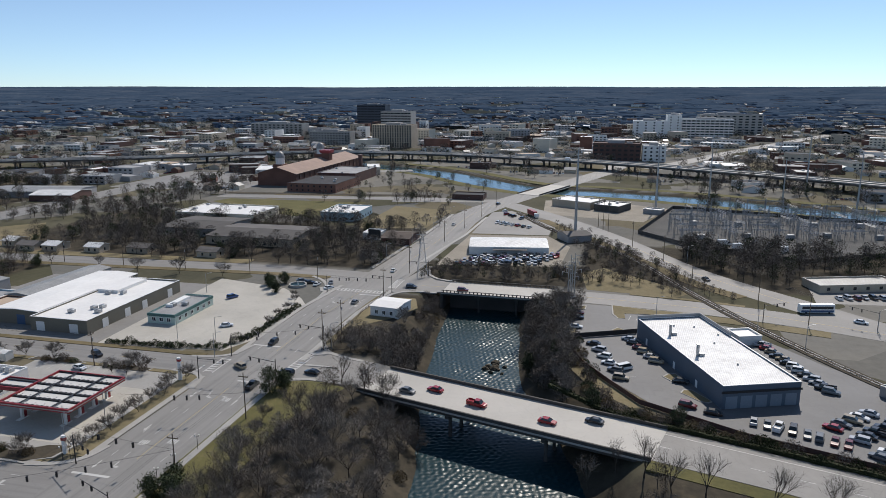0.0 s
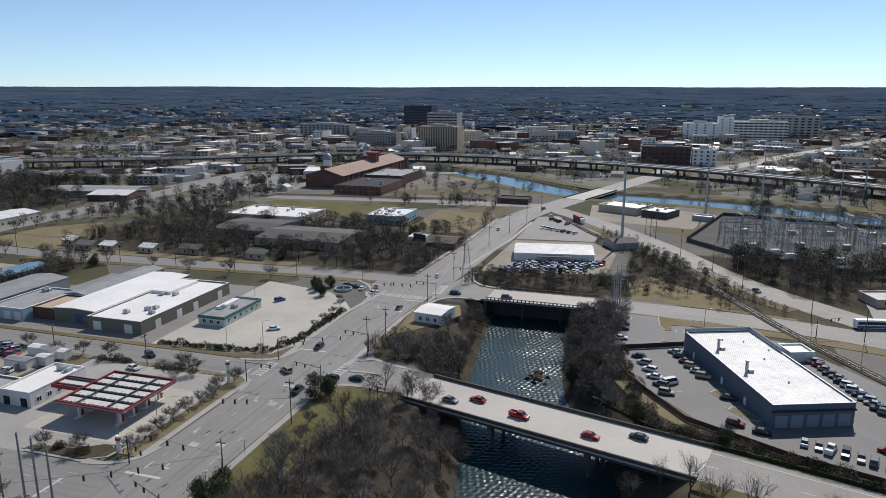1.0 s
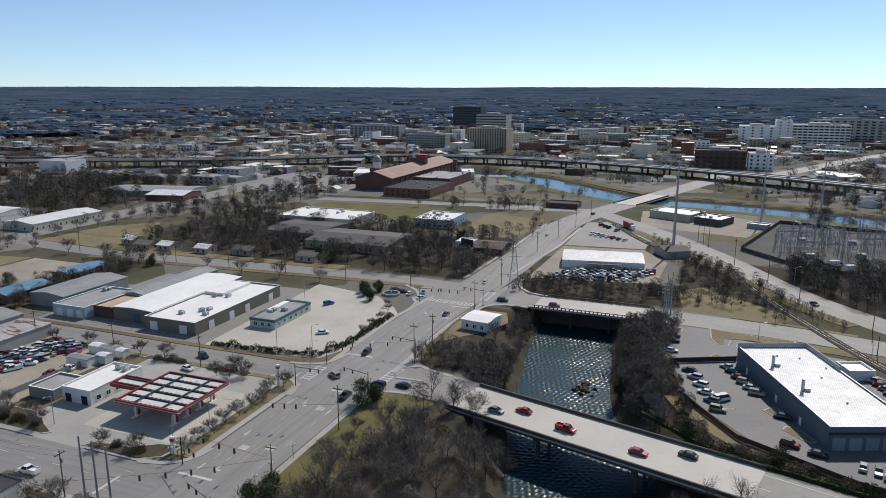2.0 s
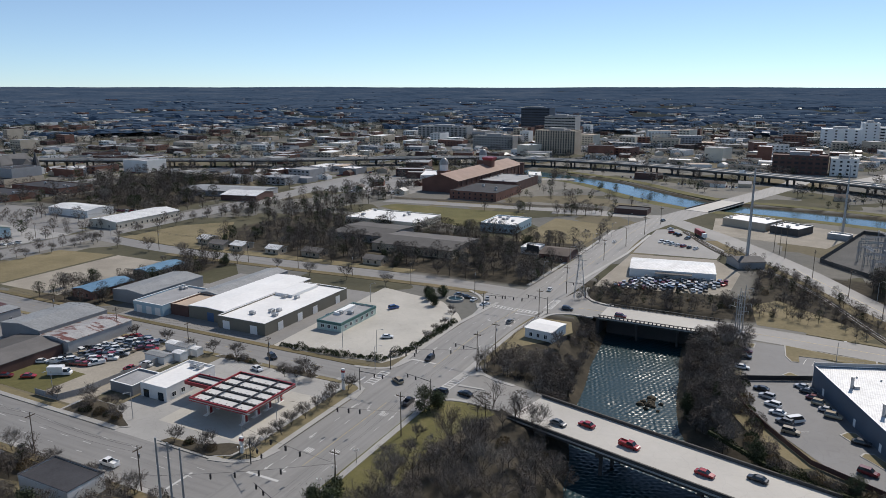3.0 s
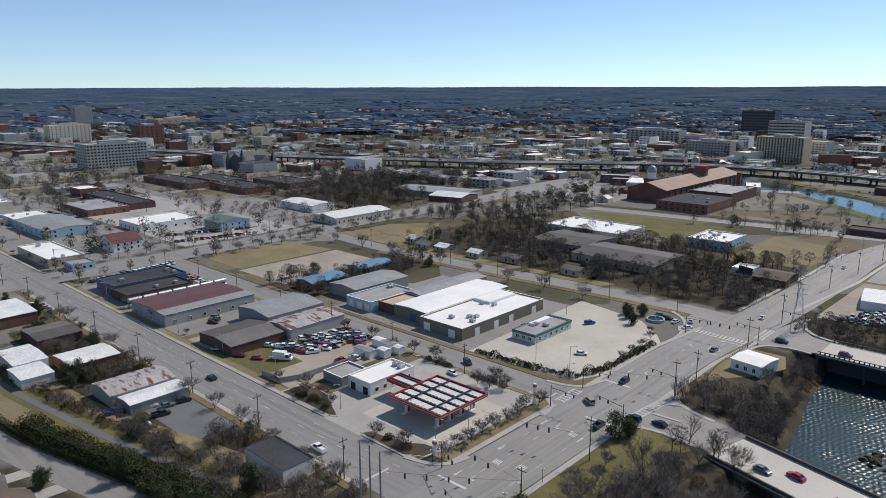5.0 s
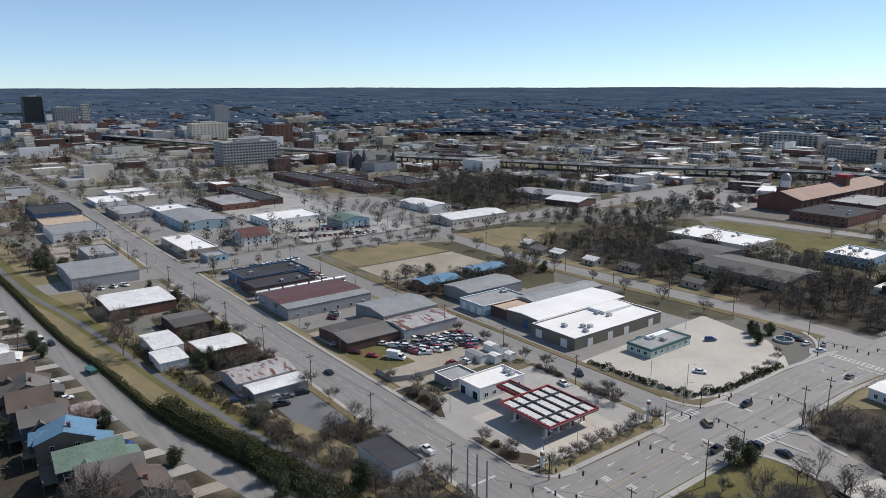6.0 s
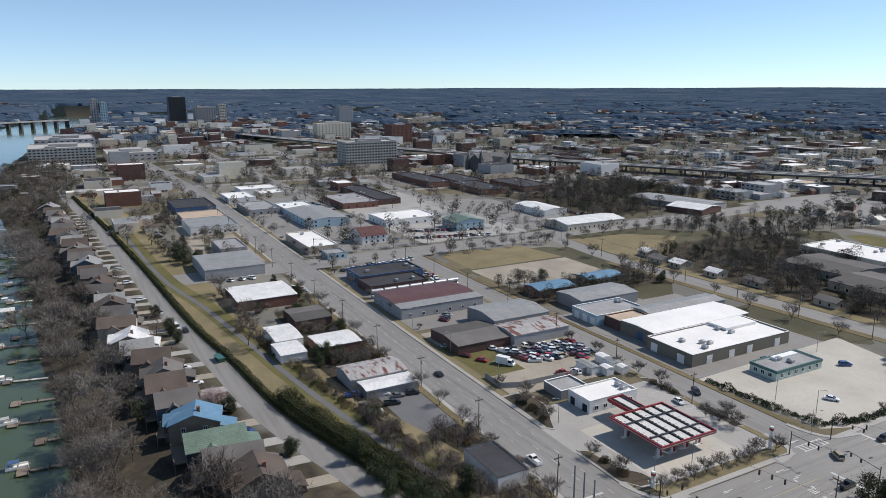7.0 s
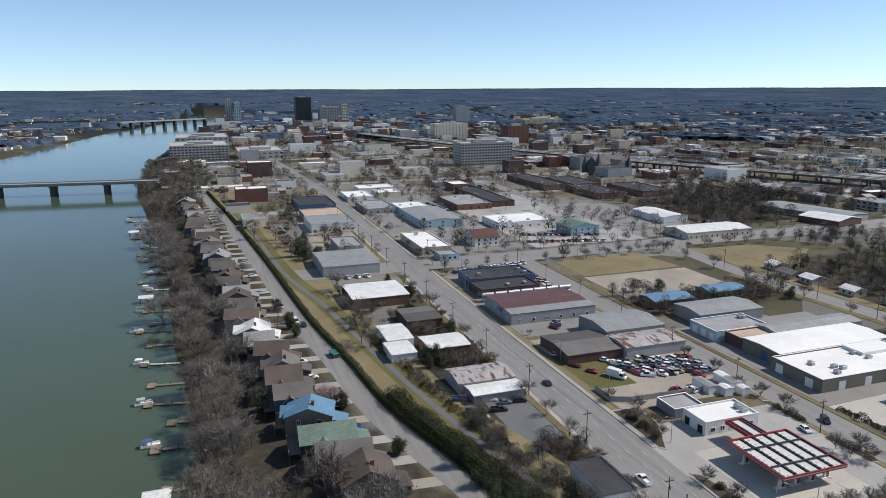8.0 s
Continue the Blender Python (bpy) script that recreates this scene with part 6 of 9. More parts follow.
for x, y, s in ((-273, 58, 1.5), (-266, 60, 1.1), (-290, 60, 1.0)):
    plant(ROUND[1], x, y, s, "large bare spreading tree by the levee path")
for x, y, s in ((-245, 77, 0.8), (-242.5, 80, 0.9), (-240, 84, 0.8), (-238, 76, 0.6)):
    plant(EVER[0], x, y, s, "dark evergreen tree before a white-roofed shed")
for i, (x, y, h) in enumerate(along([(-268, 63.5), (-238, 68), (-191, 75), (-168, 79)], 4.2)):
    bush((0, 1, 1, 3)[i % 4], x, y + plant_rng.uniform(-1, 1), plant_rng.uniform(0.9, 1.4), "brown overgrown shrub beside the levee path")
# street trees
for i in range(9):
    plant(SMALL[i % 3], -116.6 - (i % 2), 126 + i * 5.3 + plant_rng.uniform(-1, 1), plant_rng.uniform(0.95, 1.25), "small bare street tree on a dry verge", group="station verge trees")
for x, y in ((-139, 117.5), (-128, 119), (-163, 120), (-170, 123), (-176, 121), (-181, 125), (-190, 121)):
    plant(plant_rng.choice(SMALL), x, y + 3, plant_rng.uniform(1.0, 1.35), "small bare street tree beside the forecourt")
for x, y in ((-136, 168), (-133, 171), (-141, 168), (-138, 174), (-166, 173.5), (-177, 174), (-185, 171), (-199, 174), (-214, 173), (-226, 173)):
    plant(plant_rng.choice(SMALL), x, y, plant_rng.uniform(1.1, 1.4), "rounded bare crape myrtle in a mulch bed")
for i in range(16):
    plant(plant_rng.choice(SMALL + ROUND), -128 - i * 15, 99 + plant_rng.uniform(-1, 1), plant_rng.uniform(0.7, 1.0), "bare street tree on the verge")
for i in range(12):
    plant(plant_rng.choice(SMALL + ROUND), -258 - i * 26, 126.5 + plant_rng.uniform(-0.5, 0.5), plant_rng.uniform(0.6, 0.85), "bare street tree on the verge")
for i in range(10):
    plant(plant_rng.choice(ROUND), -170 - i * 22 + plant_rng.uniform(-4, 4), 276 + plant_rng.uniform(-2, 3), plant_rng.uniform(0.8, 1.15), "bare spreading street tree")
for i in range(12):
    plant(plant_rng.choice(ROUND), -371 + plant_rng.uniform(-1, 1), 205 + i * 15, plant_rng.uniform(0.7, 0.95), "bare street tree beside the broad street")
for cx, cy, n in BEDS:
    for i in range(n):
        bush((0, 1, 2)[i % 3], cx + plant_rng.uniform(-7.5, 7.5), cy + plant_rng.uniform(-1.0, 1.0), plant_rng.uniform(0.6, 0.95))
# evergreens by the avenue and the planted lot edge
plant(EVER[3], -89, 166, 1.0, "dense dark evergreen beside the avenue")
plant(EVER[1], -86, 169, 0.9, "dense dark evergreen beside the avenue")
for x, y in ((-86, 117), (-84, 113), (-88, 112)):
    plant(EVER[1], x, y, 0.9, "dark rounded evergreen on a roadside lawn")
for i in range(7):
    plant(EVER[i % 4], -116 - i * 8.4 + plant_rng.uniform(-2, 2), 73 - i * 1.5 + plant_rng.uniform(-4, 1), plant_rng.uniform(0.7, 1.0), "dark evergreen tree in a dense band by the lane")
for i in range(26):
    bush((0, 1, 3, 2)[i % 4], 2 + i * 2.5 + plant_rng.uniform(-1, 1), 177 - i * 0.8 + plant_rng.uniform(-2.5, 1.5), plant_rng.uniform(0.7, 1.2))
for i in range(24):
    bush((0, 1, 1, 2)[i % 4], -11 + i * 0.45 + plant_rng.uniform(-2, 2), 234 - i * 2.3, plant_rng.uniform(0.8, 1.3))
for x, y in ((-83, 150), (-81, 143), (-84, 138), (-80, 134)):
    plant(plant_rng.choice(SMALL), x, y, 1.05, "low bare tree on a roadside lawn")
for i, (x, y, h) in enumerate(along([(-158, 189), (-137, 190), (-119.5, 193), (-115, 206), (-114.4, 240)], 2.4)):
    bush((2, 4, 2, 3)[i % 4], x - 1.2, y + 1.2, plant_rng.uniform(0.7, 1.25), "clipped dark green shrub edging the pale lot")
for x, y in ((-116, 228), (-116.5, 236), (-118, 246), (-121, 252), (-116, 220)):
    plant(plant_rng.choice(SMALL), x - 1, y, 0.8, "thin bare tree at the lot edge")
for x, y in ((-138, 264), (-135.5, 271), (-141, 268), (-133, 257.5)):
    plant(EVER[1], x, y, 0.8, "dark round evergreen by the fountain")
for x, y in ((-196, 30), (-215, 38), (-290, 34), (-300, 33), (-308, 33), (-330, 30), (-180, 48)):
    plant(EVER[1], x, y, 0.85, "dark green tree beside a riverside house")
plant(BLOOM, -222, 36, 1.0, "pink flowering tree in early blossom")
plant(BLOOM, -226, 34, 0.8, "pink flowering tree in early blossom")


def hedge(pts, half, height, label):
    """A long clipped hedge of many leaf blades, with a ragged top."""
    r = random.Random(len(pts) * 13)
    v, f = [], []
    for x, y, h in along(pts, 0.07):
        for _ in range(max(3, int(half * height * 0.85))):
            a = r.uniform(-1, 1)
            z = height * r.uniform(0.05, 1.0) * (1 + 0.18 * math.sin(x * 0.35) + 0.12 * math.sin(x * 1.3)) * math.sqrt(1 - 0.75 * a * a)
            p = Vector((x - math.sin(h) * a * half, y + math.cos(h) * a * half, z))
            d1 = Vector((r.uniform(-1, 1), r.uniform(-1, 1), r.uniform(-1, 1))).normalized() * 0.24
            d2 = d1.cross(Vector((r.uniform(-1, 1), r.uniform(-1, 1), r.uniform(-1, 1))))
            if d2.length < 1e-4:
                continue
            d2 = d2.normalized() * 0.15
            n = len(v)
            v += [tuple(p - d1), tuple(p + d2), tuple(p + d1), tuple(p - d2)]
            f.append((n, n + 1, n + 2, n + 3))
    for x, y, h in along(pts, 1.0):
        n = len(v)
        for a, z in ((-0.5, 0.0), (0.5, 0.0), (0.35, height * 0.5), (-0.35, height * 0.5)):
            for e in (-0.55, 0.55):
                v.append((x - math.sin(h) * a * half + math.cos(h) * e, y + math.cos(h) * a * half + math.sin(h) * e, z * (1 + 0.1 * math.sin(x * 0.9))))
        f += [(n, n + 1, n + 7, n + 6), (n + 2, n + 4, n + 5, n + 3), (n + 4, n + 6, n + 7, n + 5)]
    tagged(new("hedge", raw_mesh("hedge", v, f, HEDGE)), label, "hedge", kind="stuff")


hedge(offset(LEVEE, -5.7)[4:], 1.6, 2.6, "long olive-green hedge along the riverside lane")
hedge(offset(LEVEE, -9.0)[:14], 3.9, 5.0, "tall dark green hedge thicket by the lane")
hedge([(-14, 188), (4, 173), (34, 164.4), (66, 154)], 1.0, 1.8, "rough hedge along the service lot")

# ---- bridges ----
def girder_bridge(name, a, b, half, z, depth, label, rail="wall", piers=(0.35, 0.68), foot=-9.0, deck_mat=None):
    """A straight road bridge: deck with girders, parapets, piers and end walls."""
    ax, ay = a
    bx, by = b
    l = math.hypot(bx - ax, by - ay)
    br = thing(name, pose(ax, ay, z, 0, 0, math.degrees(math.atan2(by - ay, bx - ax))), label, "bridge")
    bm = bmesh.new()
    box(bm, 0, l, -half - 0.6, half + 0.6, -0.45, 0.02)
    part("deck", bm, deck_mat or DECK, br)
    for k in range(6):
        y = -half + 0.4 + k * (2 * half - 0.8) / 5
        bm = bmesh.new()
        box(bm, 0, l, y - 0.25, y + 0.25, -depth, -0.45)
        part("girder", bm, STAINED_SHADED, br)
    for s in (-1, 1):
        y = s * (half + 0.35)
        if rail == "wall":
            bm = bmesh.new()
            box(bm, 0, l, y - 0.18, y + 0.18, 0.02, 0.75)
            box(bm, 0, l, y - 0.24, y + 0.24, 0.75, 0.92)
            part("parapet", bm, STAINED_SHADED, br)
        else:
            bm = bmesh.new()
            box(bm, 0, l, y - 0.2, y + 0.2, 0.95, 1.15)
            box(bm, 0, l, y - 0.2, y + 0.2, 0.02, 0.22)
            part("rail", bm, STAINED_SHADED, br)
            bm = bmesh.new()
            box(bm, -0.22, 0.22, -0.14, 0.14, 0.22, 0.95)
            me = mesh_of("baluster", bm, STAINED_SHADED)
            for i in range(int(l / 1.6)):
                share("baluster", me, br, pose(0.8 + i * 1.6, y, 0))
    # shade under the deck is put into the dark pier, cap and abutment colour
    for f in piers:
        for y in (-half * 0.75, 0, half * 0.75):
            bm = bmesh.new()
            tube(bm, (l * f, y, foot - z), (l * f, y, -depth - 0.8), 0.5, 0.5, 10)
            part("pier", bm, STAINED_SHADED, br)
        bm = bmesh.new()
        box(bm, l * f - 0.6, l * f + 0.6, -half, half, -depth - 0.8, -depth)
        part("pier_cap", bm, STAINED_SHADED, br)
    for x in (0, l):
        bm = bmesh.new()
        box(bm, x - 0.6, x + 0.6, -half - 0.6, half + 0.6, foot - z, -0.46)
        part("abutment", bm, STAINED_SHADED, br)
    return br


girder_bridge("creek_bridge", (-64, 181.6), (14, 160.3), 8.4, 0.12, 1.5, "pale concrete road bridge over the creek with low parapets")
girder_bridge("old_bridge", (-66, 281.2), (-20, 280.2), 8.2, 0.1, 1.3, "old concrete bridge with a baluster railing", "baluster", (0.33, 0.67))
# wall behind the opening, its dark colour standing for the deep shade there
bm = bmesh.new()
box(bm, -64, -22, 279, 280.4, -10, -0.5)
tagged(part("culvert_wall", bm, STAINED_SHADED), "shade-dark concrete wall closing the creek under the old bridge", "wall", kind="structure")
girder_bridge("canal_bridge", (-64, 555), (-44, 616), 9.0, 0.3, 1.2, "short concrete road bridge over the canal", "wall", (0.5,), -5)

# rock and reed islet in the creek
r_isl = random.Random(3)
bm = bmesh.new()
for _ in range(16):
    x, y, s = r_isl.gauss(0, 1.6), r_isl.gauss(0, 2.2), r_isl.uniform(0.5, 1.3)
    m = pose(x, y, 0, r_isl.uniform(-20, 20), r_isl.uniform(-20, 20), r_isl.uniform(0, 360)) @ Matrix.Diagonal((s * 1.4, s, s * 0.9, 1))
    bmesh.ops.create_icosphere(bm, subdivisions=1, radius=1.0, matrix=m)
for v in bm.verts:
    v.co += Vector((r_isl.uniform(-0.15, 0.15), r_isl.uniform(-0.15, 0.15), r_isl.uniform(-0.15, 0.15)))
ob = tagged(part("rock_islet", bm, LITTER), "brown rocky islet with dry growth in the creek", "rocks")
ob.matrix_basis = pose(-34.5, 218, -7.9)
bush(0, -34.5, 218.5, 1.0, "dry reeds growing on a rocky islet")
bpy.context.view_layer.update()

# ---- vehicles ----
CARS = {}
COLOURS = {"white": (0.75, 0.75, 0.74), "silver": (0.42, 0.43, 0.45), "grey": (0.14, 0.145, 0.15), "black": (0.015, 0.015, 0.018), "red": (0.3, 0.012, 0.015), "blue": (0.03, 0.07, 0.22), "tan": (0.34, 0.28, 0.19), "green": (0.02, 0.1, 0.06), "teal": (0.03, 0.22, 0.25), "maroon": (0.12, 0.01, 0.015)}
PAINTS = {k: plain("car_paint_" + k, c, 0.25, 0.0, vary=0.04, relief=0, coat=0.6) for k, c in COLOURS.items()}


def wheel_mesh():
    bm = bmesh.new()
    tube(bm, (0, -0.11, 0), (0, 0.11, 0), 0.33, 0.33, 12)
    tube(bm, (0, 0.11, 0), (0, 0.13, 0), 0.2, 0.18, 8)
    return mesh_of("wheel", bm, RUBBER)


WHEEL = wheel_mesh()
bm = bmesh.new()
for gx in (-1.4, 1.45):
    tube(bm, (gx, -0.9, 0.33), (gx, 0.9, 0.33), 0.33, 0.33, 8)
GEAR = mesh_of("running_gear", bm, RUBBER)


def loft(bm, rows):
    """Skins closed cross-sections of equal count, and caps the ends."""
    rings = [[bm.verts.new(v) for v in row] for row in rows]
    n = len(rings[0])
    for a, b in zip(rings, rings[1:]):
        for i in range(n):
            bm.faces.new((a[i], a[(i + 1) % n], b[(i + 1) % n], b[i]))
    bm.faces.new(rings[0][::-1])
    bm.faces.new(rings[-1])


def car_meshes(kind, colour):
    if (kind, colour) in CARS:
        return CARS[kind, colour]
    L, W, H, belt = {"sedan": (4.7, 1.82, 1.45, 0.92), "suv": (4.7, 1.9, 1.72, 1.02), "pickup": (5.6, 1.95, 1.85, 1.08), "van": (5.4, 2.0, 2.1, 1.1), "truck": (7.2, 2.3, 3.0, 1.2)}[kind]
    bm = bmesh.new()
    rows = []
    for x, w, t in ((-L / 2, 0.86, belt - 0.2), (-L / 2 + 0.12, 0.97, belt - 0.05), (-L / 4, 1.0, belt), (L / 5, 1.0, belt), (L / 2 - 0.5, 0.97, belt - 0.1), (L / 2 - 0.1, 0.9, belt - 0.2), (L / 2, 0.8, belt - 0.3)):
        h = W / 2 * w
        rows.append([(x, -h, 0.28), (x, h, 0.28), (x, h * 1.0, t - 0.25), (x, h * 0.93, t), (x, -h * 0.93, t), (x, -h, t - 0.25)])
    loft(bm, rows)
    bmesh.ops.recalc_face_normals(bm, faces=bm.faces)
    if kind == "pickup":
        for y in (-W / 2 * 0.93, W / 2 * 0.93 - 0.1):
            box(bm, -L / 2 + 0.05, -0.45, y, y + 0.1, belt, belt + 0.32)
        box(bm, -L / 2 + 0.02, -L / 2 + 0.12, -W / 2 * 0.9, W / 2 * 0.9, belt, belt + 0.32)
    body = mesh_of("body", bm, PAINTS[colour])
    x0, x1, x2, x3 = {"sedan": (-1.75, -1.05, 0.35, 1.15), "suv": (-2.2, -1.95, 0.45, 1.15), "pickup": (-0.45, -0.35, 1.0, 1.6), "van": (-2.6, -2.5, 1.5, 2.2), "truck": (1.4, 1.5, 2.6, 3.1)}[kind]
    top = H if kind != "truck" else 2.2
    bm = bmesh.new()
    w0, w1 = W / 2 * 0.92, W / 2 * 0.74
    lo = [bm.verts.new(v) for v in ((x0, -w0, belt - 0.02), (x3, -w0, belt - 0.02), (x3, w0, belt - 0.02), (x0, w0, belt - 0.02))]
    hi = [bm.verts.new(v) for v in ((x1, -w1, top - 0.06), (x2, -w1, top - 0.06), (x2, w1, top - 0.06), (x1, w1, top - 0.06))]
    for i in range(4):
        bm.faces.new((lo[i], lo[(i + 1) % 4], hi[(i + 1) % 4], hi[i]))
    glass = mesh_of("glasshouse", bm, GLASS)
    bm = bmesh.new()
    box(bm, x1 - 0.04, x2 + 0.04, -w1 - 0.03, w1 + 0.03, top - 0.06, top)
    for x, xt in ((x0, x1), (x3, x2)):
        for s in (-1, 1):
            tube(bm, (x, s * w0, belt), (xt, s * w1, top - 0.04), 0.06, 0.05, 4)
    if kind == "truck":
        box(bm, -3.55, 1.3, -1.15, 1.15, 0.75, 3.0)
    roof = mesh_of("roof", bm, PAINTS["white" if kind == "truck" else colour])
    CARS[kind, colour] = (body, glass, roof, L, W)
    return CARS[kind, colour]


def car(kind, colour, x, y, turn, z=0.07, note="parked on asphalt", group=""):
    body, glass, roof, L, W = car_meshes(kind, colour)
    z = max(z, float(ground_height(x, y)) + 0.07)
    c = thing({"sedan": "car", "suv": "car", "pickup": "pickup_truck", "van": "van", "truck": "box_truck"}[kind], pose(x, y, z, 0, 0, turn), "%s %s %s" % (colour, {"sedan": "sedan car", "suv": "sport utility car", "pickup": "pickup truck", "van": "passenger van", "truck": "box truck"}[kind], note), "car" if kind in ("sedan", "suv") else "truck", group)
    new("body", body).parent = c
    new("glasshouse", glass).parent = c
    new("roof", roof).parent = c
    if math.hypot(x, y) > 205:
        new("running_gear", GEAR).parent = c
        return c
    for a in (-L * 0.3, L * 0.31):
        for s in (-1, 1):
            share("wheel", WHEEL, c, pose(a, s * (W / 2 - 0.13), 0.33, 0, 0, 0 if s > 0 else 180))
    return c


car_rng = random.Random(19)
MIX = ("white", "silver", "grey", "black", "red", "white", "silver", "black", "white", "tan", "grey", "maroon", "black")


def row(n, x0, y0, x1, y1, turn, note="parked in a row", kinds=("sedan", "suv", "sedan", "suv", "pickup"), skip=0.0, group="", askew=7):
    for i in range(n):
        if car_rng.random() < skip:
            continue
        f = i / max(1, n - 1)
        car(car_rng.choice(kinds), car_rng.choice(MIX), x0 + (x1 - x0) * f + car_rng.uniform(-0.25, 0.25), y0 + (y1 - y0) * f + car_rng.uniform(-0.3, 0.3), turn + car_rng.choice((0, 180)) + car_rng.uniform(-askew, askew), note=note, group=group)


# on the avenue and bridges
on = "driving on the road"
car("sedan", "grey", -52.1, 174.9, -16, 0.15, on)
car("sedan", "red", -44.8, 177.4, 164, 0.15, on)
car("pickup", "red", -31.9, 170.9, -16, 0.15, on)
car("sedan", "red", -12.8, 165.2, -16, 0.15, on)
car("sedan", "black", -1.3, 168.2, 164, 0.15, on)
car("suv", "black", -105.8, 201.5, -92, note=on)
car("suv", "tan", -106.2, 180.5, 150, note=on)
car("pickup", "black", -95.6, 168.2, 90, note=on)
car("suv", "black", -90.3, 179.1, 172, note=on)
car("sedan", "black", -83.1, 181.0, 172, 0.12, on)
car("sedan", "grey", -95.6, 250.4, 88, note=on)
car("suv", "black", -80, 276.5, 2, note=on)
car("sedan", "white", -95.7, 301.2, 92, note=on)
car("suv", "maroon", -58, 276.5, 1, 0.13, on)
car("sedan", "white", -13.9, 277.1, 0, 0.1, on)
car("sedan", "white", -93.5, 417.7, 90, note=on)
car("suv", "grey", -79.4, 502, 70, note=on)
car("sedan", "white", -70, 474, 60, note=on)
car("sedan", "white", 88.9, 269, -25, note=on)
car("sedan", "black", 42, 318, -62, note=on)
car("pickup", "white", -144.5, 105.2, 180, note=on)
car("sedan", "black", -209.9, 110.5, 180, note=on)
car("sedan", "black", -237.7, 184.5, 180, note=on)
car("sedan", "grey", -257, 184.8, 0, note=on)
# police-white sedan in the pale lot and others round the block
car("sedan", "white", -130, 213.8, 30, note="alone on a pale lot")
car("sedan", "white", -152.5, 168.4, -15, note="beside the filling station")
car("suv", "black", -155, 179, -25, note="at the side-street kerb")
car("truck", "white", -174, 199, 80, note="beside the warehouse")
car("suv", "blue", -146, 246, 60, note="beside the pale green building")
car("suv", "black", -163, 224, 90, note="by the warehouse wall")
for i, (x, y) in enumerate(((-125, 273.4), (-129.5, 275.5), (-113.5, 267.5), (-120.5, 271.5), (-116, 276))):
    car("sedan", ("black", "grey", "white", "white", "silver")[i], x, y, 10 + 25 * i, note="parked by the round fountain")
# service lot
row(13, 50.1, 235.8, 61.5, 201, -18, "parked along the rail fence", group="service lot cars")
row(8, 37.5, 177.4, 57.2, 169.6, 72, "parked along the lot edge", group="service lot cars")
row(6, 8.0, 232.3, 16.0, 213.4, -14, "parked beside the service building", group="service lot cars")
row(6, -3.5, 225.1, 5.5, 198, -14, "parked by the wooded fence", group="service lot cars")
row(5, 56, 178.5, 67, 189, -30, "parked in the service lot", group="service lot cars")
row(5, 60, 173, 71, 183, -30, "parked in the service lot", group="service lot cars")
row(6, 62, 165, 78, 176, -30, "parked in the service lot", group="service lot cars")
row(5, 70, 160, 86, 170, -30, "parked in the service lot", group="service lot cars")
car("van", "white", 6.3, 205.7, 40, note="parked by the wooded fence")
car("suv", "maroon", 22.3, 183.3, -20, note="parked in the service lot")
car("sedan", "black", 28.3, 180.2, -12, note="parked in the service lot")
car("sedan", "black", 21.9, 199.5, -10, note="parked by the bay doors")
car("sedan", "white", -9.9, 241, 0, note="parked in the corner lot")
car("suv", "black", -9.9, 251.4, 0, note="parked in the corner lot")
car("suv", "maroon", -10, 257, 0, note="parked in the corner lot")
# salvage yard
for k in range(7):
    row(13, -70 + k * 1.1, 320.5 + k * 3.3, -34 + k * 1.6, 329.5 + k * 3.2, 100, "dusty in the salvage yard", skip=0.12, group="salvage cars", askew=20)
row(9, -72, 432, -44, 418, 70, "parked behind the salvage hall", skip=0.2)
row(8, -70, 466, -50, 440, 60, "parked behind the salvage hall", skip=0.3)
# repair yard beside the rusty shed
for k in range(7):
    row(12, -219 + k * 2.4, 143 + k * 0.5, -215 + k * 2.3, 172, 15 + k * 6, "dusty in the repair yard", skip=0.16, group="repair yard cars", askew=28)
row(5, -233, 126, -231, 146, 60, "on weedy grass")
for x, y, c in ((-221, 128, "maroon"), (-214, 131, "red"), (-222, 141, "white"), (-226, 134, "grey"), (-218, 146, "silver")):
    car("sedan", c, x, y, 30, note="on weedy grass")
car("truck", "white", -207, 137, 30, note="in the repair yard")
car("suv", "red", -198, 166, 20, note="in the repair yard")
row(4, -189, 150, -186, 164, 10, "behind the filling station")
# mechanic shed, lane, dealership, street sides
for x, y, k, c in ((-207.7, 77, "pickup", "blue"), (-204, 85.8, "pickup", "white"), (-200, 95.3, "suv", "black"), (-198, 77.7, "suv", "grey"), (-193.4, 79, "sedan", "white"), (-196, 86, "pickup", "black"), (-200.5, 90, "sedan", "grey")):
    car(k, c, x, y, 80, note="outside the mechanic shed")
for x, y, k, c, t in ((-336, 31.5, "sedan", "white", 8), (-333, 32.6, "suv", "silver", 8), (-309, 36, "van", "white", 8), (-302, 38.6, "suv", "black", 8), (-259, 31, "pickup", "white", 95), (-254.5, 31, "pickup", "maroon", 95), (-248, 30, "suv", "tan", 95), (-217, 37, "suv", "white", 60), (-200, 40, "sedan", "blue", 50), (-360, 27, "sedan", "white", 100), (-396, 24, "suv", "white", 100), (-430, 22, "sedan", "silver", 100), (-243, 33, "sedan", "white", 95)):
    car(k, c, x, y, t, note="beside the riverside lane")
row(17, -366, 133, -372, 178, 10, "on the dealership edge", skip=0.05, group="dealership cars")
row(15, -356, 169.5, -318, 169.5, 90, "behind the dealership", group="dealership cars")
row(4, -375, 66.9, -373.8, 84, 20, "beside the grey hall", kinds=("pickup", "suv"))
row(5, -345, 98, -336, 101, 60, "on a gravel apron")
row(14, -447, 214, -430, 262, 20, "in the lot by the teal house", group="lot cars")
row(14, -424, 208, -411, 256, 20, "in the lot by the teal house", group="lot cars")
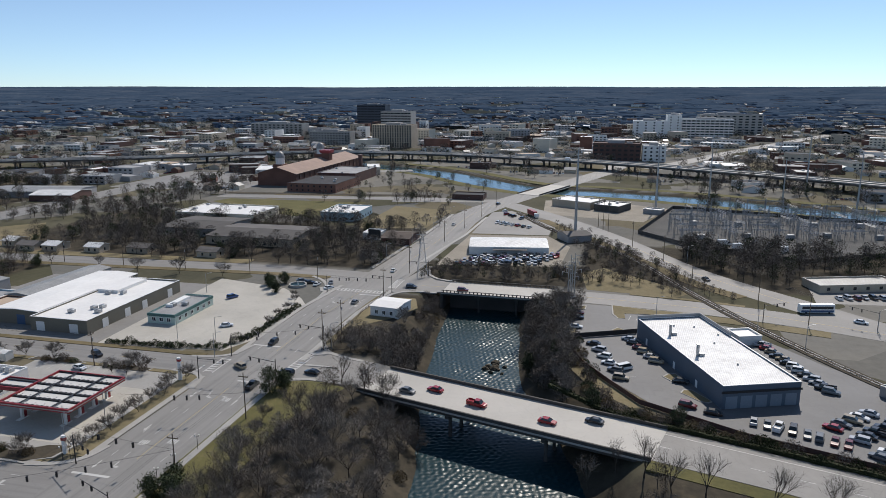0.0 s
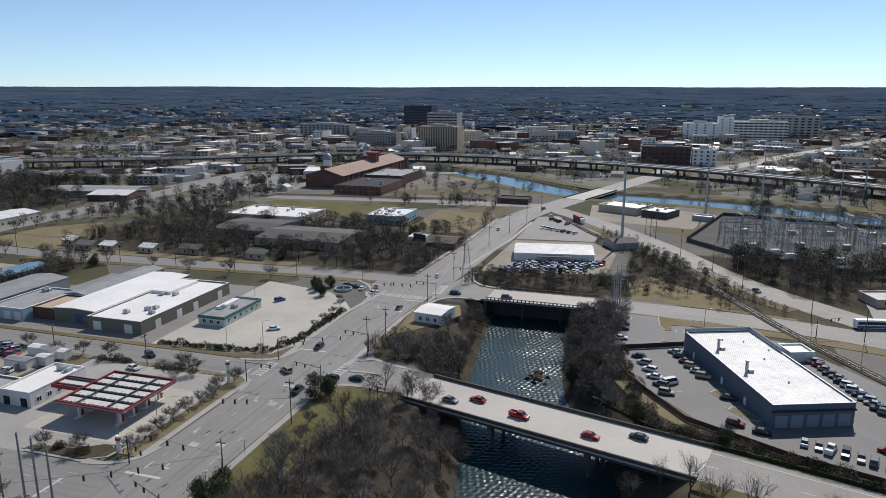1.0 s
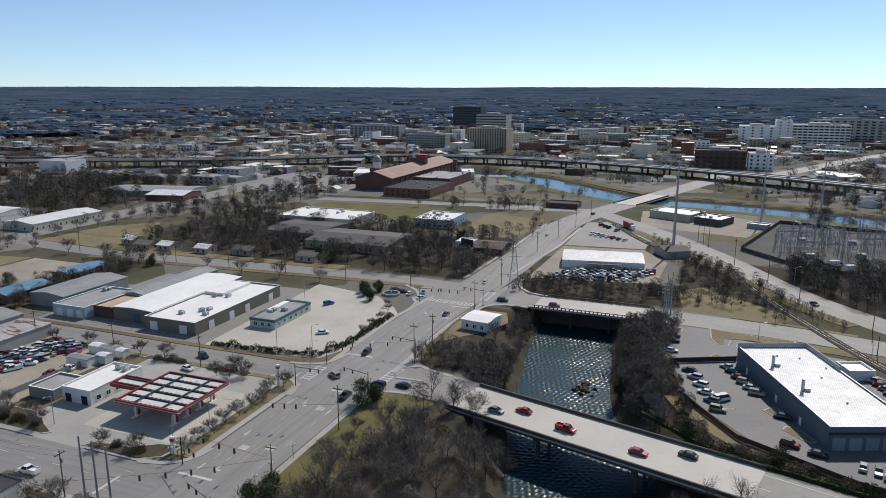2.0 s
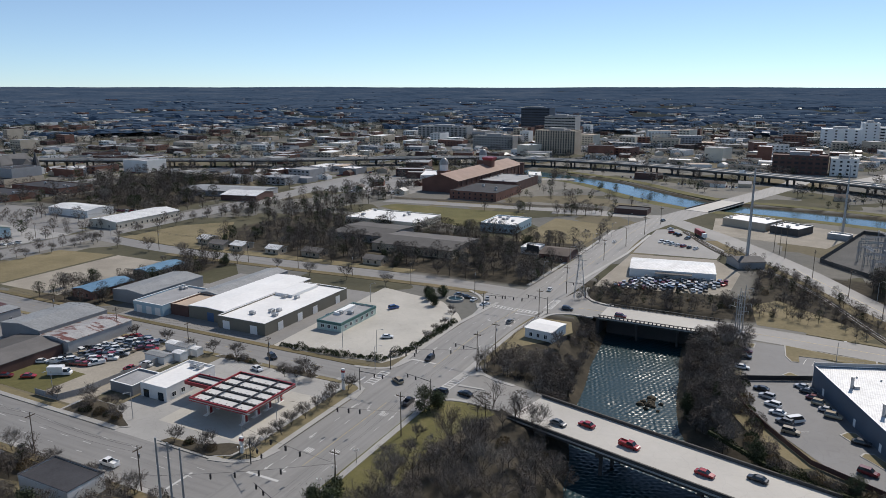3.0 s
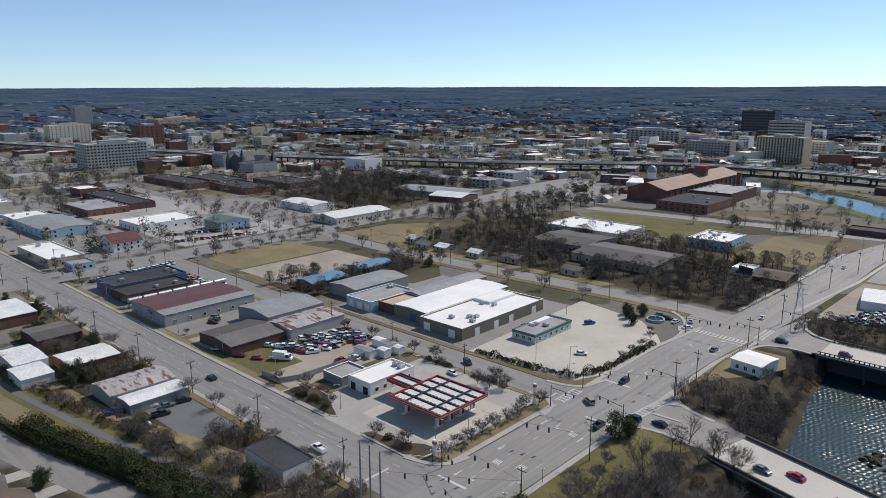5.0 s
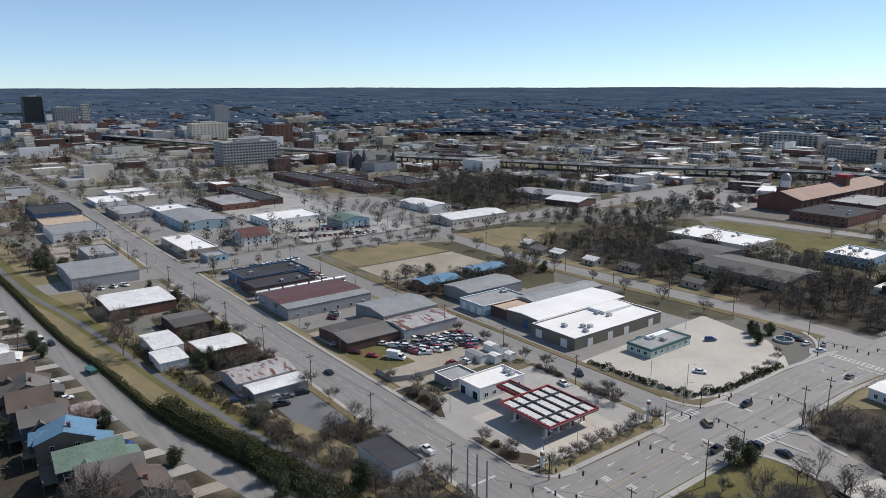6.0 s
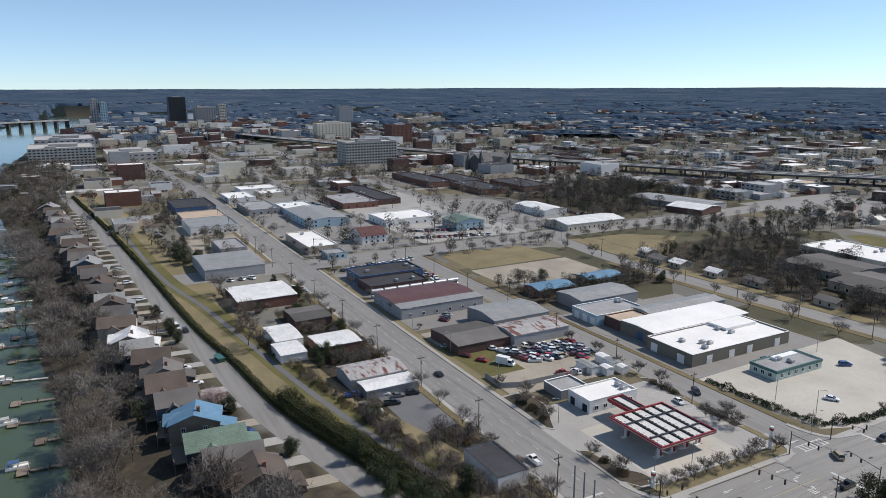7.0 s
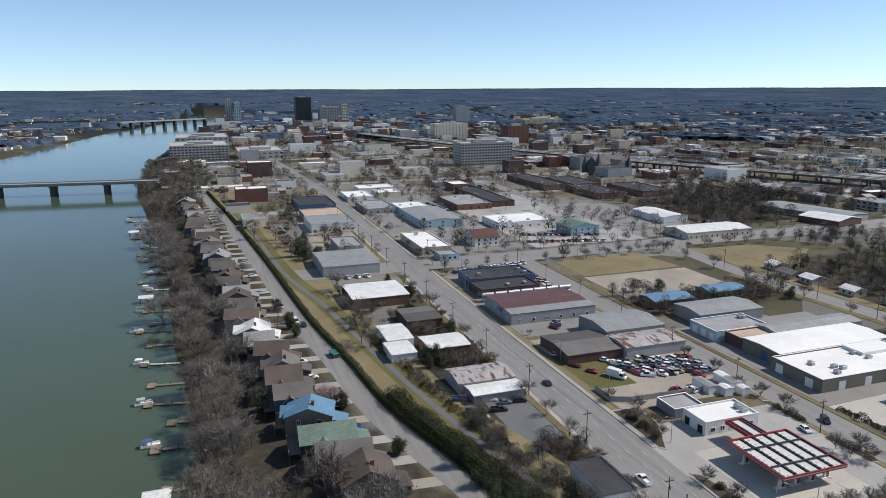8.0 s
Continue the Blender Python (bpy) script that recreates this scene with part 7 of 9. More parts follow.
row(9, -540, 190, -520, 196, 90, "in a commercial yard", skip=0.1)
row(12, -600, 192, -560, 198, 90, "in a commercial yard", skip=0.1)
row(16, -470, 355, -424, 372, 100, "behind the white halls", skip=0.1)
row(6, -262, 141, -268, 146, 30, "in the workshop yard")
row(16, 90, 300, 140, 312, 100, "before the strip of shops", skip=0.2)

# coach on the east road
bus = thing("coach", pose(76.5, 279, 0.08, 0, 0, 13), "white and blue coach bus turning on the road", "bus")
bm = bmesh.new()
loft(bm, [[(x, -1.25 * w, 0.4), (x, 1.25 * w, 0.4), (x, 1.25 * w, 3.1), (x, 1.1 * w, 3.4), (x, -1.1 * w, 3.4), (x, -1.25 * w, 3.1)] for x, w in ((-6.4, 0.92), (-6.2, 1), (6.1, 1), (6.4, 0.9))])
part("body", bm, WHITE, bus)
bm = bmesh.new()
for s in (-1, 1):
    box(bm, -5.8, 5.8, s * 1.26 - 0.02, s * 1.26 + 0.02, 1.7, 2.8)
box(bm, 6.3, 6.42, -1.0, 1.0, 1.4, 2.9)
part("windows", bm, GLASS, bus)
bm = bmesh.new()
for s in (-1, 1):
    box(bm, -6.0, 6.0, s * 1.262 - 0.015, s * 1.262 + 0.015, 0.55, 1.3)
part("stripe", bm, BLUE, bus)
for a in (-4.2, 4.4):
    for s in (-1, 1):
        o = share("wheel", WHEEL, bus, pose(a, s * 1.12, 0.42))
        o.scale = (1.3, 1.3, 1.3)
# red box trailer at the far crossing
tr = thing("semi_trailer", pose(-50, 460, 0.08, 0, 0, -62), "red box trailer on the road", "truck")
bm = bmesh.new()
box(bm, -6, 5, -1.3, 1.3, 1.1, 4.0)
part("box", bm, RED, tr)
bm = bmesh.new()
box(bm, 5.4, 8.2, -1.2, 1.2, 0.6, 3.2)
bmesh.ops.bevel(bm, geom=bm.edges[:], offset=0.2, segments=2, affect="EDGES")
part("cab", bm, WHITE, tr)
for a in (-4.8, -3.6, 6.8):
    for s in (-1, 1):
        o = share("wheel", WHEEL, tr, pose(a, s * 1.1, 0.48))
        o.scale = (1.45, 1.45, 1.45)
bm = bmesh.new()
box(bm, -6, 6, -0.5, 0.5, 0.7, 1.1)
part("chassis", bm, BLACK, tr)
# green skip by the lane
sk = thing("skip", pose(-262, 44.5, 0.06, 0, 0, 8), "green metal waste skip on the lane", "skip")
bm = bmesh.new()
loft(bm, [[(-2.6, -1.1, 0.1), (-2.6, 1.1, 0.1), (-3.0, 1.2, 1.7), (-3.0, -1.2, 1.7)], [(2.6, -1.1, 0.1), (2.6, 1.1, 0.1), (3.0, 1.2, 1.7), (3.0, -1.2, 1.7)]])
part("bin", bm, PAINTS["green"], sk)
bm = bmesh.new()
box(bm, -3.05, 3.05, -1.25, -1.15, 1.65, 1.8)
box(bm, -3.05, 3.05, 1.15, 1.25, 1.65, 1.8)
part("rim", bm, PAINTS["teal"], sk)
# long silver pipes stacked on a flatbed row beside the dealership
for k in range(14):
    bm = bmesh.new()
    tube(bm, (0, -3, 0), (0, 3, 0), 1.15, 1.15, 12)
    tube(bm, (0, -3.25, 0), (0, -3, 0), 0.5, 1.1, 12)
    tube(bm, (0, 3, 0), (0, 3.25, 0), 1.1, 0.5, 12)
    ob = part("steel_tank", bm, STEEL)
    ob.matrix_basis = pose(-308.6, 129 + (k // 2) * 7.0, (1.2, 3.5)[k % 2])
    tagged(ob, "long silver steel tank in a stack on the asphalt", "tank", "row of silver tanks")

# ---- poles, lamps and signals ----
def pole_meshes():
    out = {}
    bm = bmesh.new()
    tube(bm, (0, 0, -0.5), (0, 0, 11), 0.17, 0.11, 8)
    out["shaft"] = mesh_of("shaft", bm, POLE)
    bm = bmesh.new()
    box(bm, -1.3, 1.3, -0.08, 0.08, 9.9, 10.1)
    for x in (-1.2, -0.6, 0.6, 1.2):
        tube(bm, (x, 0, 10.1), (x, 0, 10.35), 0.05, 0.04, 5)
    out["crossarm"] = mesh_of("crossarm", bm, POLE)
    bm = bmesh.new()
    tube(bm, (0.32, 0, 7.9), (0.32, 0, 8.9), 0.24, 0.24, 8)
    out["transformer"] = mesh_of("transformer", bm, STEEL)
    bm = bmesh.new()
    tube(bm, (0, 0, -0.3), (0, 0, 9), 0.12, 0.08, 8)
    tube(bm, (0, 0, 8.9), (1.8, 0, 9.4), 0.05, 0.04, 6)
    out["lamp_post"] = mesh_of("post", bm, STEEL)
    bm = bmesh.new()
    box(bm, 1.6, 2.5, -0.16, 0.16, 9.33, 9.48)
    out["lamp_head"] = mesh_of("lamp_head", bm, STEEL)
    bm = bmesh.new()
    tube(bm, (0, 0, -0.3), (0, 0, 7.2), 0.16, 0.11, 8)
    tube(bm, (0, 0, 6.3), (9.5, 0, 6.8), 0.1, 0.05, 6)
    out["mast"] = mesh_of("mast", bm, BLACK)
    bm = bmesh.new()
    box(bm, -0.18, 0.18, -0.14, 0.14, -0.55, 0.55)
    for z in (-0.33, 0, 0.33):
        tube(bm, (0, -0.14, z), (0, -0.24, z), 0.12, 0.12, 8)
    out["signal"] = mesh_of("signal", bm, BLACK)
    bm = bmesh.new()
    tube(bm, (0, 0, -0.2), (0, 0, 3.6), 0.07, 0.05, 6)
    tube(bm, (-0.45, 0, 3.4), (0.45, 0, 3.4), 0.03, 0.03, 5)
    out["heritage_post"] = mesh_of("post", bm, BLACK)
    bm = bmesh.new()
    for x in (-0.45, 0.45):
        tube(bm, (x, 0, 3.45), (x, 0, 3.85), 0.13, 0.17, 8)
    out["lantern"] = mesh_of("lantern", bm, STUCCO)
    return out


PM = pole_meshes()
KNOTS = []


def utility_pole(x, y, turn=0, scale=1.0, transformer=False):
    p = thing("utility_pole", pose(x, y, float(ground_height(x, y)), 0, 0, turn), "weathered timber utility pole with a crossarm", "utility pole", "utility poles")
    p.scale = (1, 1, scale)
    new("shaft", PM["shaft"]).parent = p
    new("crossarm", PM["crossarm"]).parent = p
    if transformer:
        new("transformer", PM["transformer"]).parent = p
    return (x, y, 10.2 * scale, turn)


def street_lamp(x, y, turn=0, scale=1.0):
    p = thing("street_lamp", pose(x, y, 0, 0, 0, turn), "grey steel street lamp with a long arm", "street lamp", "street lamps")
    p.scale = (1, 1, scale)
    new("post", PM["lamp_post"]).parent = p
    new("lamp_head", PM["lamp_head"]).parent = p


def signal_mast(x, y, turn, heads=(5.5, 8.5)):
    p = thing("traffic_signal", pose(x, y, 0, 0, 0, turn), "dark traffic-signal mast arm over the crossing", "traffic signal", "traffic signals")
    new("mast", PM["mast"]).parent = p
    for h in heads:
        share("signal", PM["signal"], p, pose(h, 0, 6.3 + 0.05 * h - 0.55))


def lantern_post(x, y):
    p = thing("lantern_post", pose(x, y, 0, 0, 0, 30), "black twin-lantern post beside the pavement", "street lamp")
    new("post", PM["heritage_post"]).parent = p
    new("lantern", PM["lantern"]).parent = p


def wires(tops, label="sagging overhead cables between timber poles"):
    """Sagging cables strung from pole to pole, three abreast."""
    cu = bpy.data.curves.new("cable_run", "CURVE")
    cu.dimensions, cu.bevel_depth, cu.bevel_resolution = "3D", 0.022, 0
    for (ax, ay, az, at), (bx, by, bz, bt) in zip(tops, tops[1:]):
        for o in (-1.2, 0.6, 1.2):
            sp = cu.splines.new("POLY")
            sp.points.add(8)
            for k in range(9):
                f = k / 8
                dx = o * math.cos(radians(at)), o * math.sin(radians(at))
                sp.points[k].co = (ax + (bx - ax) * f + dx[0], ay + (by - ay) * f + dx[1], az + (bz - az) * f - 4 * f * (1 - f) * 0.9, 1)
    cu.materials.append(BLACK)
    tagged(new("cable_run", cu), label, "cable_run")


line = [utility_pole(-87.6, y, 0, s, i % 2 == 0) for i, (y, s) in enumerate(((60, 1.1), (120, 1.0), (150, 1.15), (200, 1.25), (216, 1.1), (262, 1.1), (300, 1.2)))]
wires(line)
line = [utility_pole(-91 + i * 3, 330 + i * 40, 0, 1.1, i % 2 == 1) for i in range(5)]
wires(line)
line = [utility_pole(-128 - i * 38, 100.5, 90, 1.05, i % 2 == 0) for i in range(15)]
wires(line)
line = [utility_pole(-150 - i * 36, 171.6, 90, 1.0, i % 3 == 0) for i in range(7)]
wires(line)
line = [utility_pole(-125 - i * 33, 282.5, 90, 1.05, i % 2 == 0) for i in range(8)]
wires(line)
line = [utility_pole(-408, 130 + i * 34, 0, 1.05, i % 2 == 0) for i in range(9)]
wires(line)
line = [utility_pole(12, 379, 60, 1.3), utility_pole(26, 350, 60, 1.2), utility_pole(37, 325, 60, 1.2), utility_pole(58, 288, 60, 1.2), utility_pole(70, 262, 60, 1.1)]
wires(line)
for x, y in ((-86, 203), (-118, 186), (-121, 140), (-122.5, 128), (-139, 198), (-126, 200), (-160, 250), (18, 258), (51, 250), (63, 236), (91, 259), (37, 350)):
    street_lamp(x, y, 20, 0.9)
for i in range(8):
    street_lamp(-160 - i * 34, 125.4, -90, 0.9)
for i in range(7):
    street_lamp(-374.5, 140 + i * 38, 180, 0.95)
for i in range(5):
    street_lamp(-105 + i * 2, 320 + i * 38, 0, 0.95)
signal_mast(-113.5, 188.4, 8)
signal_mast(-88.5, 203, 176)
signal_mast(-90.4, 172.6, 172)
signal_mast(-113.5, 170, -4)
signal_mast(-113.6, 121, -30)
signal_mast(-90.5, 103, 160)
signal_mast(-112, 262, 0)
signal_mast(-86, 268, 176)
signal_mast(-78, 297, 190)
signal_mast(55, 262, 30)
signal_mast(92, 262, 150)
signal_mast(-374, 205, 150)
signal_mast(-406, 128, 10)
signal_mast(-374, 296, 140)
for x, y in ((-90.8, 124), (-90.8, 118), (-90.6, 133)):
    lantern_post(x, y)
for x, y in ((-116.6, 122.8), (-117.2, 121.2)):
    lantern_post(x, y)


def steel_pole(x, y, h, r=0.6, label="tall grey steel transmission pole", arms=True):
    p = thing("transmission_pole", pose(x, y, 0), label, "transmission pole", "transmission poles")
    bm = bmesh.new()
    tube(bm, (0, 0, -0.5), (0, 0, h), r, r * 0.45, 10)
    part("shaft", bm, STEEL, p)
    for k, z in enumerate((h - 1.5, h - 4.5, h - 7.5) if arms else ()):
        bm = bmesh.new()
        s = -1 if k % 2 else 1
        tube(bm, (0, 0, z), (s * 2.6, 0, z + 0.5), 0.12, 0.07, 6)
        tube(bm, (s * 2.5, 0, z + 0.5), (s * 2.5, 0, z - 0.9), 0.09, 0.09, 6)
        part("arm", bm, STEEL, p)
    return p


for x, y, h, r in ((-19, 400, 50, 0.9), (30, 506, 44, 0.8), (68, 535, 40, 0.7), (150, 612, 46, 0.8), (160, 520, 40, 0.7), (118, 540, 34, 0.6), (195, 560, 40, 0.7)):
    steel_pole(x, y, h, r)
for i, (x, y) in enumerate(((-15, 268.5), (-13.6, 270), (-14.4, 272), (-12.8, 273.5))):
    steel_pole(x, y + 8, 15 + i, 0.3, "clustered tall steel transmission pole beside the road")
for x, y in ((-4, 425), (-7, 434), (-1, 418)):
    utility_pole(x, y, 60, 1.7)
for x, y, h in ((-91.3, 75.2, 34), (-91.3, 77.5, 32), (-91.3, 80, 29.8)):
    steel_pole(x, y, h, 0.32, "plain grey steel pole in a row by the crossing", False)


def lattice_pylon(x, y, h, w, turn=0):
    p = thing("lattice_pylon", pose(x, y, 0, 0, 0, turn), "slim grey lattice steel pylon", "pylon")
    bm = bmesh.new()

    def at(k, sx, sy):
        f = 1 - 0.85 * k
        return (sx * w * f, sy * w * f, h * k)
    for sx, sy in ((-1, -1), (1, -1), (1, 1), (-1, 1)):
        for k in range(6):
            tube(bm, at(k / 6, sx, sy), at((k + 1) / 6, sx, sy), 0.09, 0.09, 4)
    part("legs", bm, STEEL, p)
    bm = bmesh.new()
    c = ((-1, -1), (1, -1), (1, 1), (-1, 1))
    for k in range(6):
        for i in range(4):
            a, b = c[i], c[(i + 1) % 4]
            tube(bm, at(k / 6, *a), at((k + 1) / 6, *b), 0.05, 0.05, 3)
            tube(bm, at(k / 6, *b), at((k + 1) / 6, *a), 0.05, 0.05, 3)
    part("bracing", bm, STEEL, p)
    for z in (h * 0.78, h * 0.88, h * 0.98):
        bm = bmesh.new()
        tube(bm, (-2.6, 0, z), (2.6, 0, z), 0.08, 0.08, 4)
        part("arm", bm, STEEL, p)


lattice_pylon(-80, 294, 20, 2.4, 20)

# station sign pylon and price post
for x, y, h in ((-118.2, 168, 7.0), (-119.5, 124.5, 4.5)):
    p = thing("sign_pylon", pose(x, y, 0), "white filling-station sign pylon with a red band", "sign")
    bm = bmesh.new()
    box(bm, -0.5, 0.5, -0.35, 0.35, 0, h)
    bmesh.ops.bevel(bm, geom=[e for e in bm.edges if e.calc_length() > 2], offset=0.12, segments=2, affect="EDGES")
    part("column", bm, WHITE, p)
    bm = bmesh.new()
    box(bm, -0.52, 0.52, -0.37, 0.37, h - 1.2, h - 0.5)
    part("band", bm, RED, p)

# round fountain basin
fo = thing("fountain", pose(-128, 268.5, 0), "round stone fountain basin on a verge", "fountain")
bm = bmesh.new()
for k in range(24):
    a, b = 6.2832 * k / 24, 6.2832 * (k + 1) / 24
    vs = [bm.verts.new((r * math.cos(t), r * math.sin(t), z)) for t in (a, b) for r, z in ((3.8, 0), (3.8, 1.0), (3.2, 1.0), (3.2, 0))]
    for q in ((0, 4, 5, 1), (1, 5, 6, 2), (2, 6, 7, 3)):
        bm.faces.new([vs[i] for i in q])
bmesh.ops.remove_doubles(bm, verts=bm.verts, dist=0.001)
part("basin", bm, CONCRETE, fo)
bm = bmesh.new()
tube(bm, (0, 0, 0.1), (0, 0, 0.55), 3.15, 3.15, 20)
part("water", bm, POND, fo)
bm = bmesh.new()
tube(bm, (0, 0, 0.5), (0, 0, 2.0), 0.4, 0.15, 8)
part("jet_column", bm, STUCCO, fo)

# billboard
bb = thing("billboard", pose(-120, 346, 0, 0, 0, -20), "dark rear of a roadside billboard", "billboard")
bm = bmesh.new()
box(bm, -4, 4, -0.2, 0.2, 6, 10)
part("panel", bm, BLACK, bb)
for x in (-2.5, 2.5):
    bm = bmesh.new()
    tube(bm, (x, 0.3, -0.3), (x, 0.3, 9), 0.2, 0.2, 8)
    part("post", bm, STEEL, bb)

# ---- rail line ----
RAIL = smooth(((-60, 470), (-34, 418), (8, 358), (32, 300), (51, 257), (80, 205), (120, 150), (180, 90)))
bm = bmesh.new()
strip(bm, RAIL, -2.2, 2.2, -0.3, 0.25)
bed = tagged(part("rail_bed", bm, LITTER), "brown ballast bed of the rail line", "railway", kind="structure")
for o in (-0.72, 0.72):
    bm = bmesh.new()
    strip(bm, RAIL, o - 0.05, o + 0.05, 0.25, 0.45)
    part("rail", bm, STEEL, bed)
bm = bmesh.new()
for x, y, h in along(RAIL, 0.9):
    box(bm, -0.12, 0.12, -1.3, 1.3, 0.2, 0.34, pose(x, y, 0, 0, 0, math.degrees(h)))
tagged(part("sleepers", bm, POLE, bed), kind="stuff")

def rail_brush():
    r = random.Random(14)
    out = []
    for side in (-1, 1):
        for reach in (4.5, 7.5, 10.5):
            for x, y, h in along(offset(RAIL, side * reach), 4.2):
                if 286 < y < 430 and r.random() < 0.75 and off_road(x, y, 0.5) and keep_free(x, y, 0.5):
                    out.append((x + r.uniform(-1.5, 1.5), y + r.uniform(-1.5, 1.5), r.uniform(0.22, 0.45)))
    return out


# ---- fences ----
def fence(pts, h, material, name, label, step=3.0, solid=False):
    f = thing(name, pose(0, 0, 0), label, "fence")
    bm = bmesh.new()
    strip(bm, pts, -0.04, 0.04, 0.1 if solid else h - 0.08, h)
    part("panel" if solid else "top_rail", bm, material, f)
    if not solid:
        bm = bmesh.new()
        strip(bm, pts, -0.03, 0.03, h * 0.45, h * 0.45 + 0.06)
        part("mid_rail", bm, material, f)
    bm = bmesh.new()
    box(bm, -0.06, 0.06, -0.06, 0.06, -0.3, h + 0.05)
    me = mesh_of("post", bm, material)
    for x, y, a in along(pts, step):
        share("post", me, f, pose(x, y, float(ground_height(x, y)) if not solid else 0, 0, 0, math.degrees(a)))


fence([(-200, 123.8), (-190, 123.8), (-187.5, 130), (-186, 172)], 2.0, GREYWALL, "block_fence", "pale grey solid yard fence", 4, True)
fence([(-11.6, 229), (-11, 222), (-6.5, 208), (0.3, 196.4), (10, 182), (34, 168.6), (66, 157.6), (92, 149)], 1.5, BRICK_DARK, "lot_fence", "dark brown screen fence round the service lot", 3, True)
fence([(-11.4, 229.4), (0, 234.6), (10.8, 239.7)], 1.8, BLACK, "lot_fence", "dark screen fence across the parking lot", 3, True)
fence([(14, 172.4), (60, 158), (120, 139)], 0.8, POLE, "guard_rail", "brown guard rail beside the bridge road", 2.5)
fence([(-88, 199.5), (-76, 199.8), (-63, 195.2)], 0.9, BLACK, "guard_rail", "dark guard rail at the bridge approach", 2.0)
fence([(-88, 268), (-89, 240), (-86, 206)], 1.0, POLE, "bank_rail", "brown rail along the grassy bank", 3)
fence([(16, 416), (40, 386), (90, 360), (160, 398)], 2.4, STAINED_SHADED, "substation_wall", "dark precast wall round the substation", 4, True)
fence([(16, 418), (42, 512), (186, 472)], 2.4, STAINED_SHADED, "substation_wall", "dark precast wall round the substation", 4, True)

# ---- substation ----
def gantry_mesh():
    bm = bmesh.new()
    for sx, sy in ((-0.4, -0.4), (0.4, -0.4), (0.4, 0.4), (-0.4, 0.4)):
        tube(bm, (sx, sy, 0), (sx * 0.5, sy * 0.5, 11), 0.1, 0.09, 3)
    for k in range(7):
        e = 1 if k % 2 else -1
        tube(bm, (-0.4 * e, -0.4, k * 1.5), (0.4 * e, 0.4, (k + 1) * 1.5), 0.045, 0.045, 3)
    column = mesh_of("column", bm, SUBST)
    bm = bmesh.new()
    for y, z in ((-0.4, 10), (0.4, 10), (0, 10.8)):
        tube(bm, (-6, y, z), (6, y, z), 0.12, 0.12, 3)
    for k in range(12):
        tube(bm, (-6 + k, -0.4, 10), (-5 + k, 0.4, 10.8), 0.035, 0.035, 3)
    for x in (-3.5, 0, 3.5):
        tube(bm, (x, 0, 10), (x, 0, 8.4), 0.08, 0.08, 5)
    return column, mesh_of("beam", bm, SUBST)


def bus_rack_meshes():
    """Low bus structure: tubular bars on insulated posts."""
    bm = bmesh.new()
    for x in (-8, -2.7, 2.7, 8):
        tube(bm, (x, -2, 0), (x, -2, 4.2), 0.11, 0.11, 4)
        tube(bm, (x, 2, 0), (x, 2, 4.2), 0.11, 0.11, 4)
        tube(bm, (x, -2.6, 4.2), (x, 2.6, 4.2), 0.12, 0.12, 4)
        for y in (-2.2, 0, 2.2):
            tube(bm, (x, y, 4.2), (x, y, 5.5), 0.12, 0.08, 5)
    legs = mesh_of("rack_frame", bm, SUBST)
    bm = bmesh.new()
    for y in (-2.2, 0, 2.2):
        tube(bm, (-9.5, y, 5.55), (9.5, y, 5.55), 0.13, 0.13, 4)
    return legs, mesh_of("busbars", bm, STEEL)


GL, GB = gantry_mesh()
RF, RB = bus_rack_meshes()
sub_rng = random.Random(8)
for i in range(11):
    for j in range(4):
        x, y = 38 + i * 11.5 + j * 3 + sub_rng.uniform(-2, 2), 412 + j * 22 + i * 3 - max(0, 3 - j) * 2
        g = thing("substation_gantry", pose(x, y, 0, 0, 0, 15 + (90 if (i + j) % 3 == 0 else 0)), "grey steel lattice gantry in a substation", "gantry", "substation gantries")
        g.scale = (1, 1, sub_rng.uniform(0.65, 1.15))
        for px in (-6, 6):
            share("column", GL, g, pose(px, 0, 0))
        new("beam", GB).parent = g
for i in range(30):
    g = thing("bus_rack", pose(46 + (i % 6) * 21 + sub_rng.uniform(-3, 3), 408 + (i // 6) * 17 + (i % 6) * 4, 0.03, 0, 0, 15 + 90 * (i % 2)), "low steel rack carrying tubular busbars in a substation", "bus rack", "substation bus racks")
    new("rack_frame", RF).parent = g
    new("busbars", RB).parent = g
bm = bmesh.new()
loft(bm, [[(x, -1.3, 0.2), (x, 1.3, 0.2), (x, 1.3, 2.4), (x, 0.9, 2.7), (x, -0.9, 2.7), (x, -1.3, 2.4)] for x in (-2, -1.6, 1.6, 2)])
TX = mesh_of("transformer", bm, SUBST)
bm = bmesh.new()
tube(bm, (0, 0, 0), (0, 0, 3.2), 0.1, 0.08, 5)
for k in range(4):
    tube(bm, (0, 0, 3.2 + k * 0.35), (0, 0, 3.4 + k * 0.35), 0.22, 0.18, 6)
IN = mesh_of("insulator_post", bm, SUBST)
for i in range(10):
    ob = new("transformer", TX)
    ob.matrix_basis = pose(50 + (i % 5) * 24 + sub_rng.uniform(-4, 4), 414 + (i // 5) * 36 + (i % 5) * 5 + sub_rng.uniform(-5, 5), 0.03, 0, 0, 15)
    tagged(ob, "grey finned power transformer on gravel", "transformer", "substation transformers")
for i in range(84):
    ob = new("insulator_post", IN)
    ob.matrix_basis = pose(40 + (i % 14) * 9, 400 + (i // 14) * 16 + (i % 14) * 2.0, 0.03)
    tagged(ob, "slim steel insulator post in a substation", "insulator", "substation insulators")
for x, y, t in ((66, 388, 30), (82, 392, 60), (88, 386, 60), (60, 396, 20)):
    car("truck", "white", x, y, t, note="parked in the substation yard")

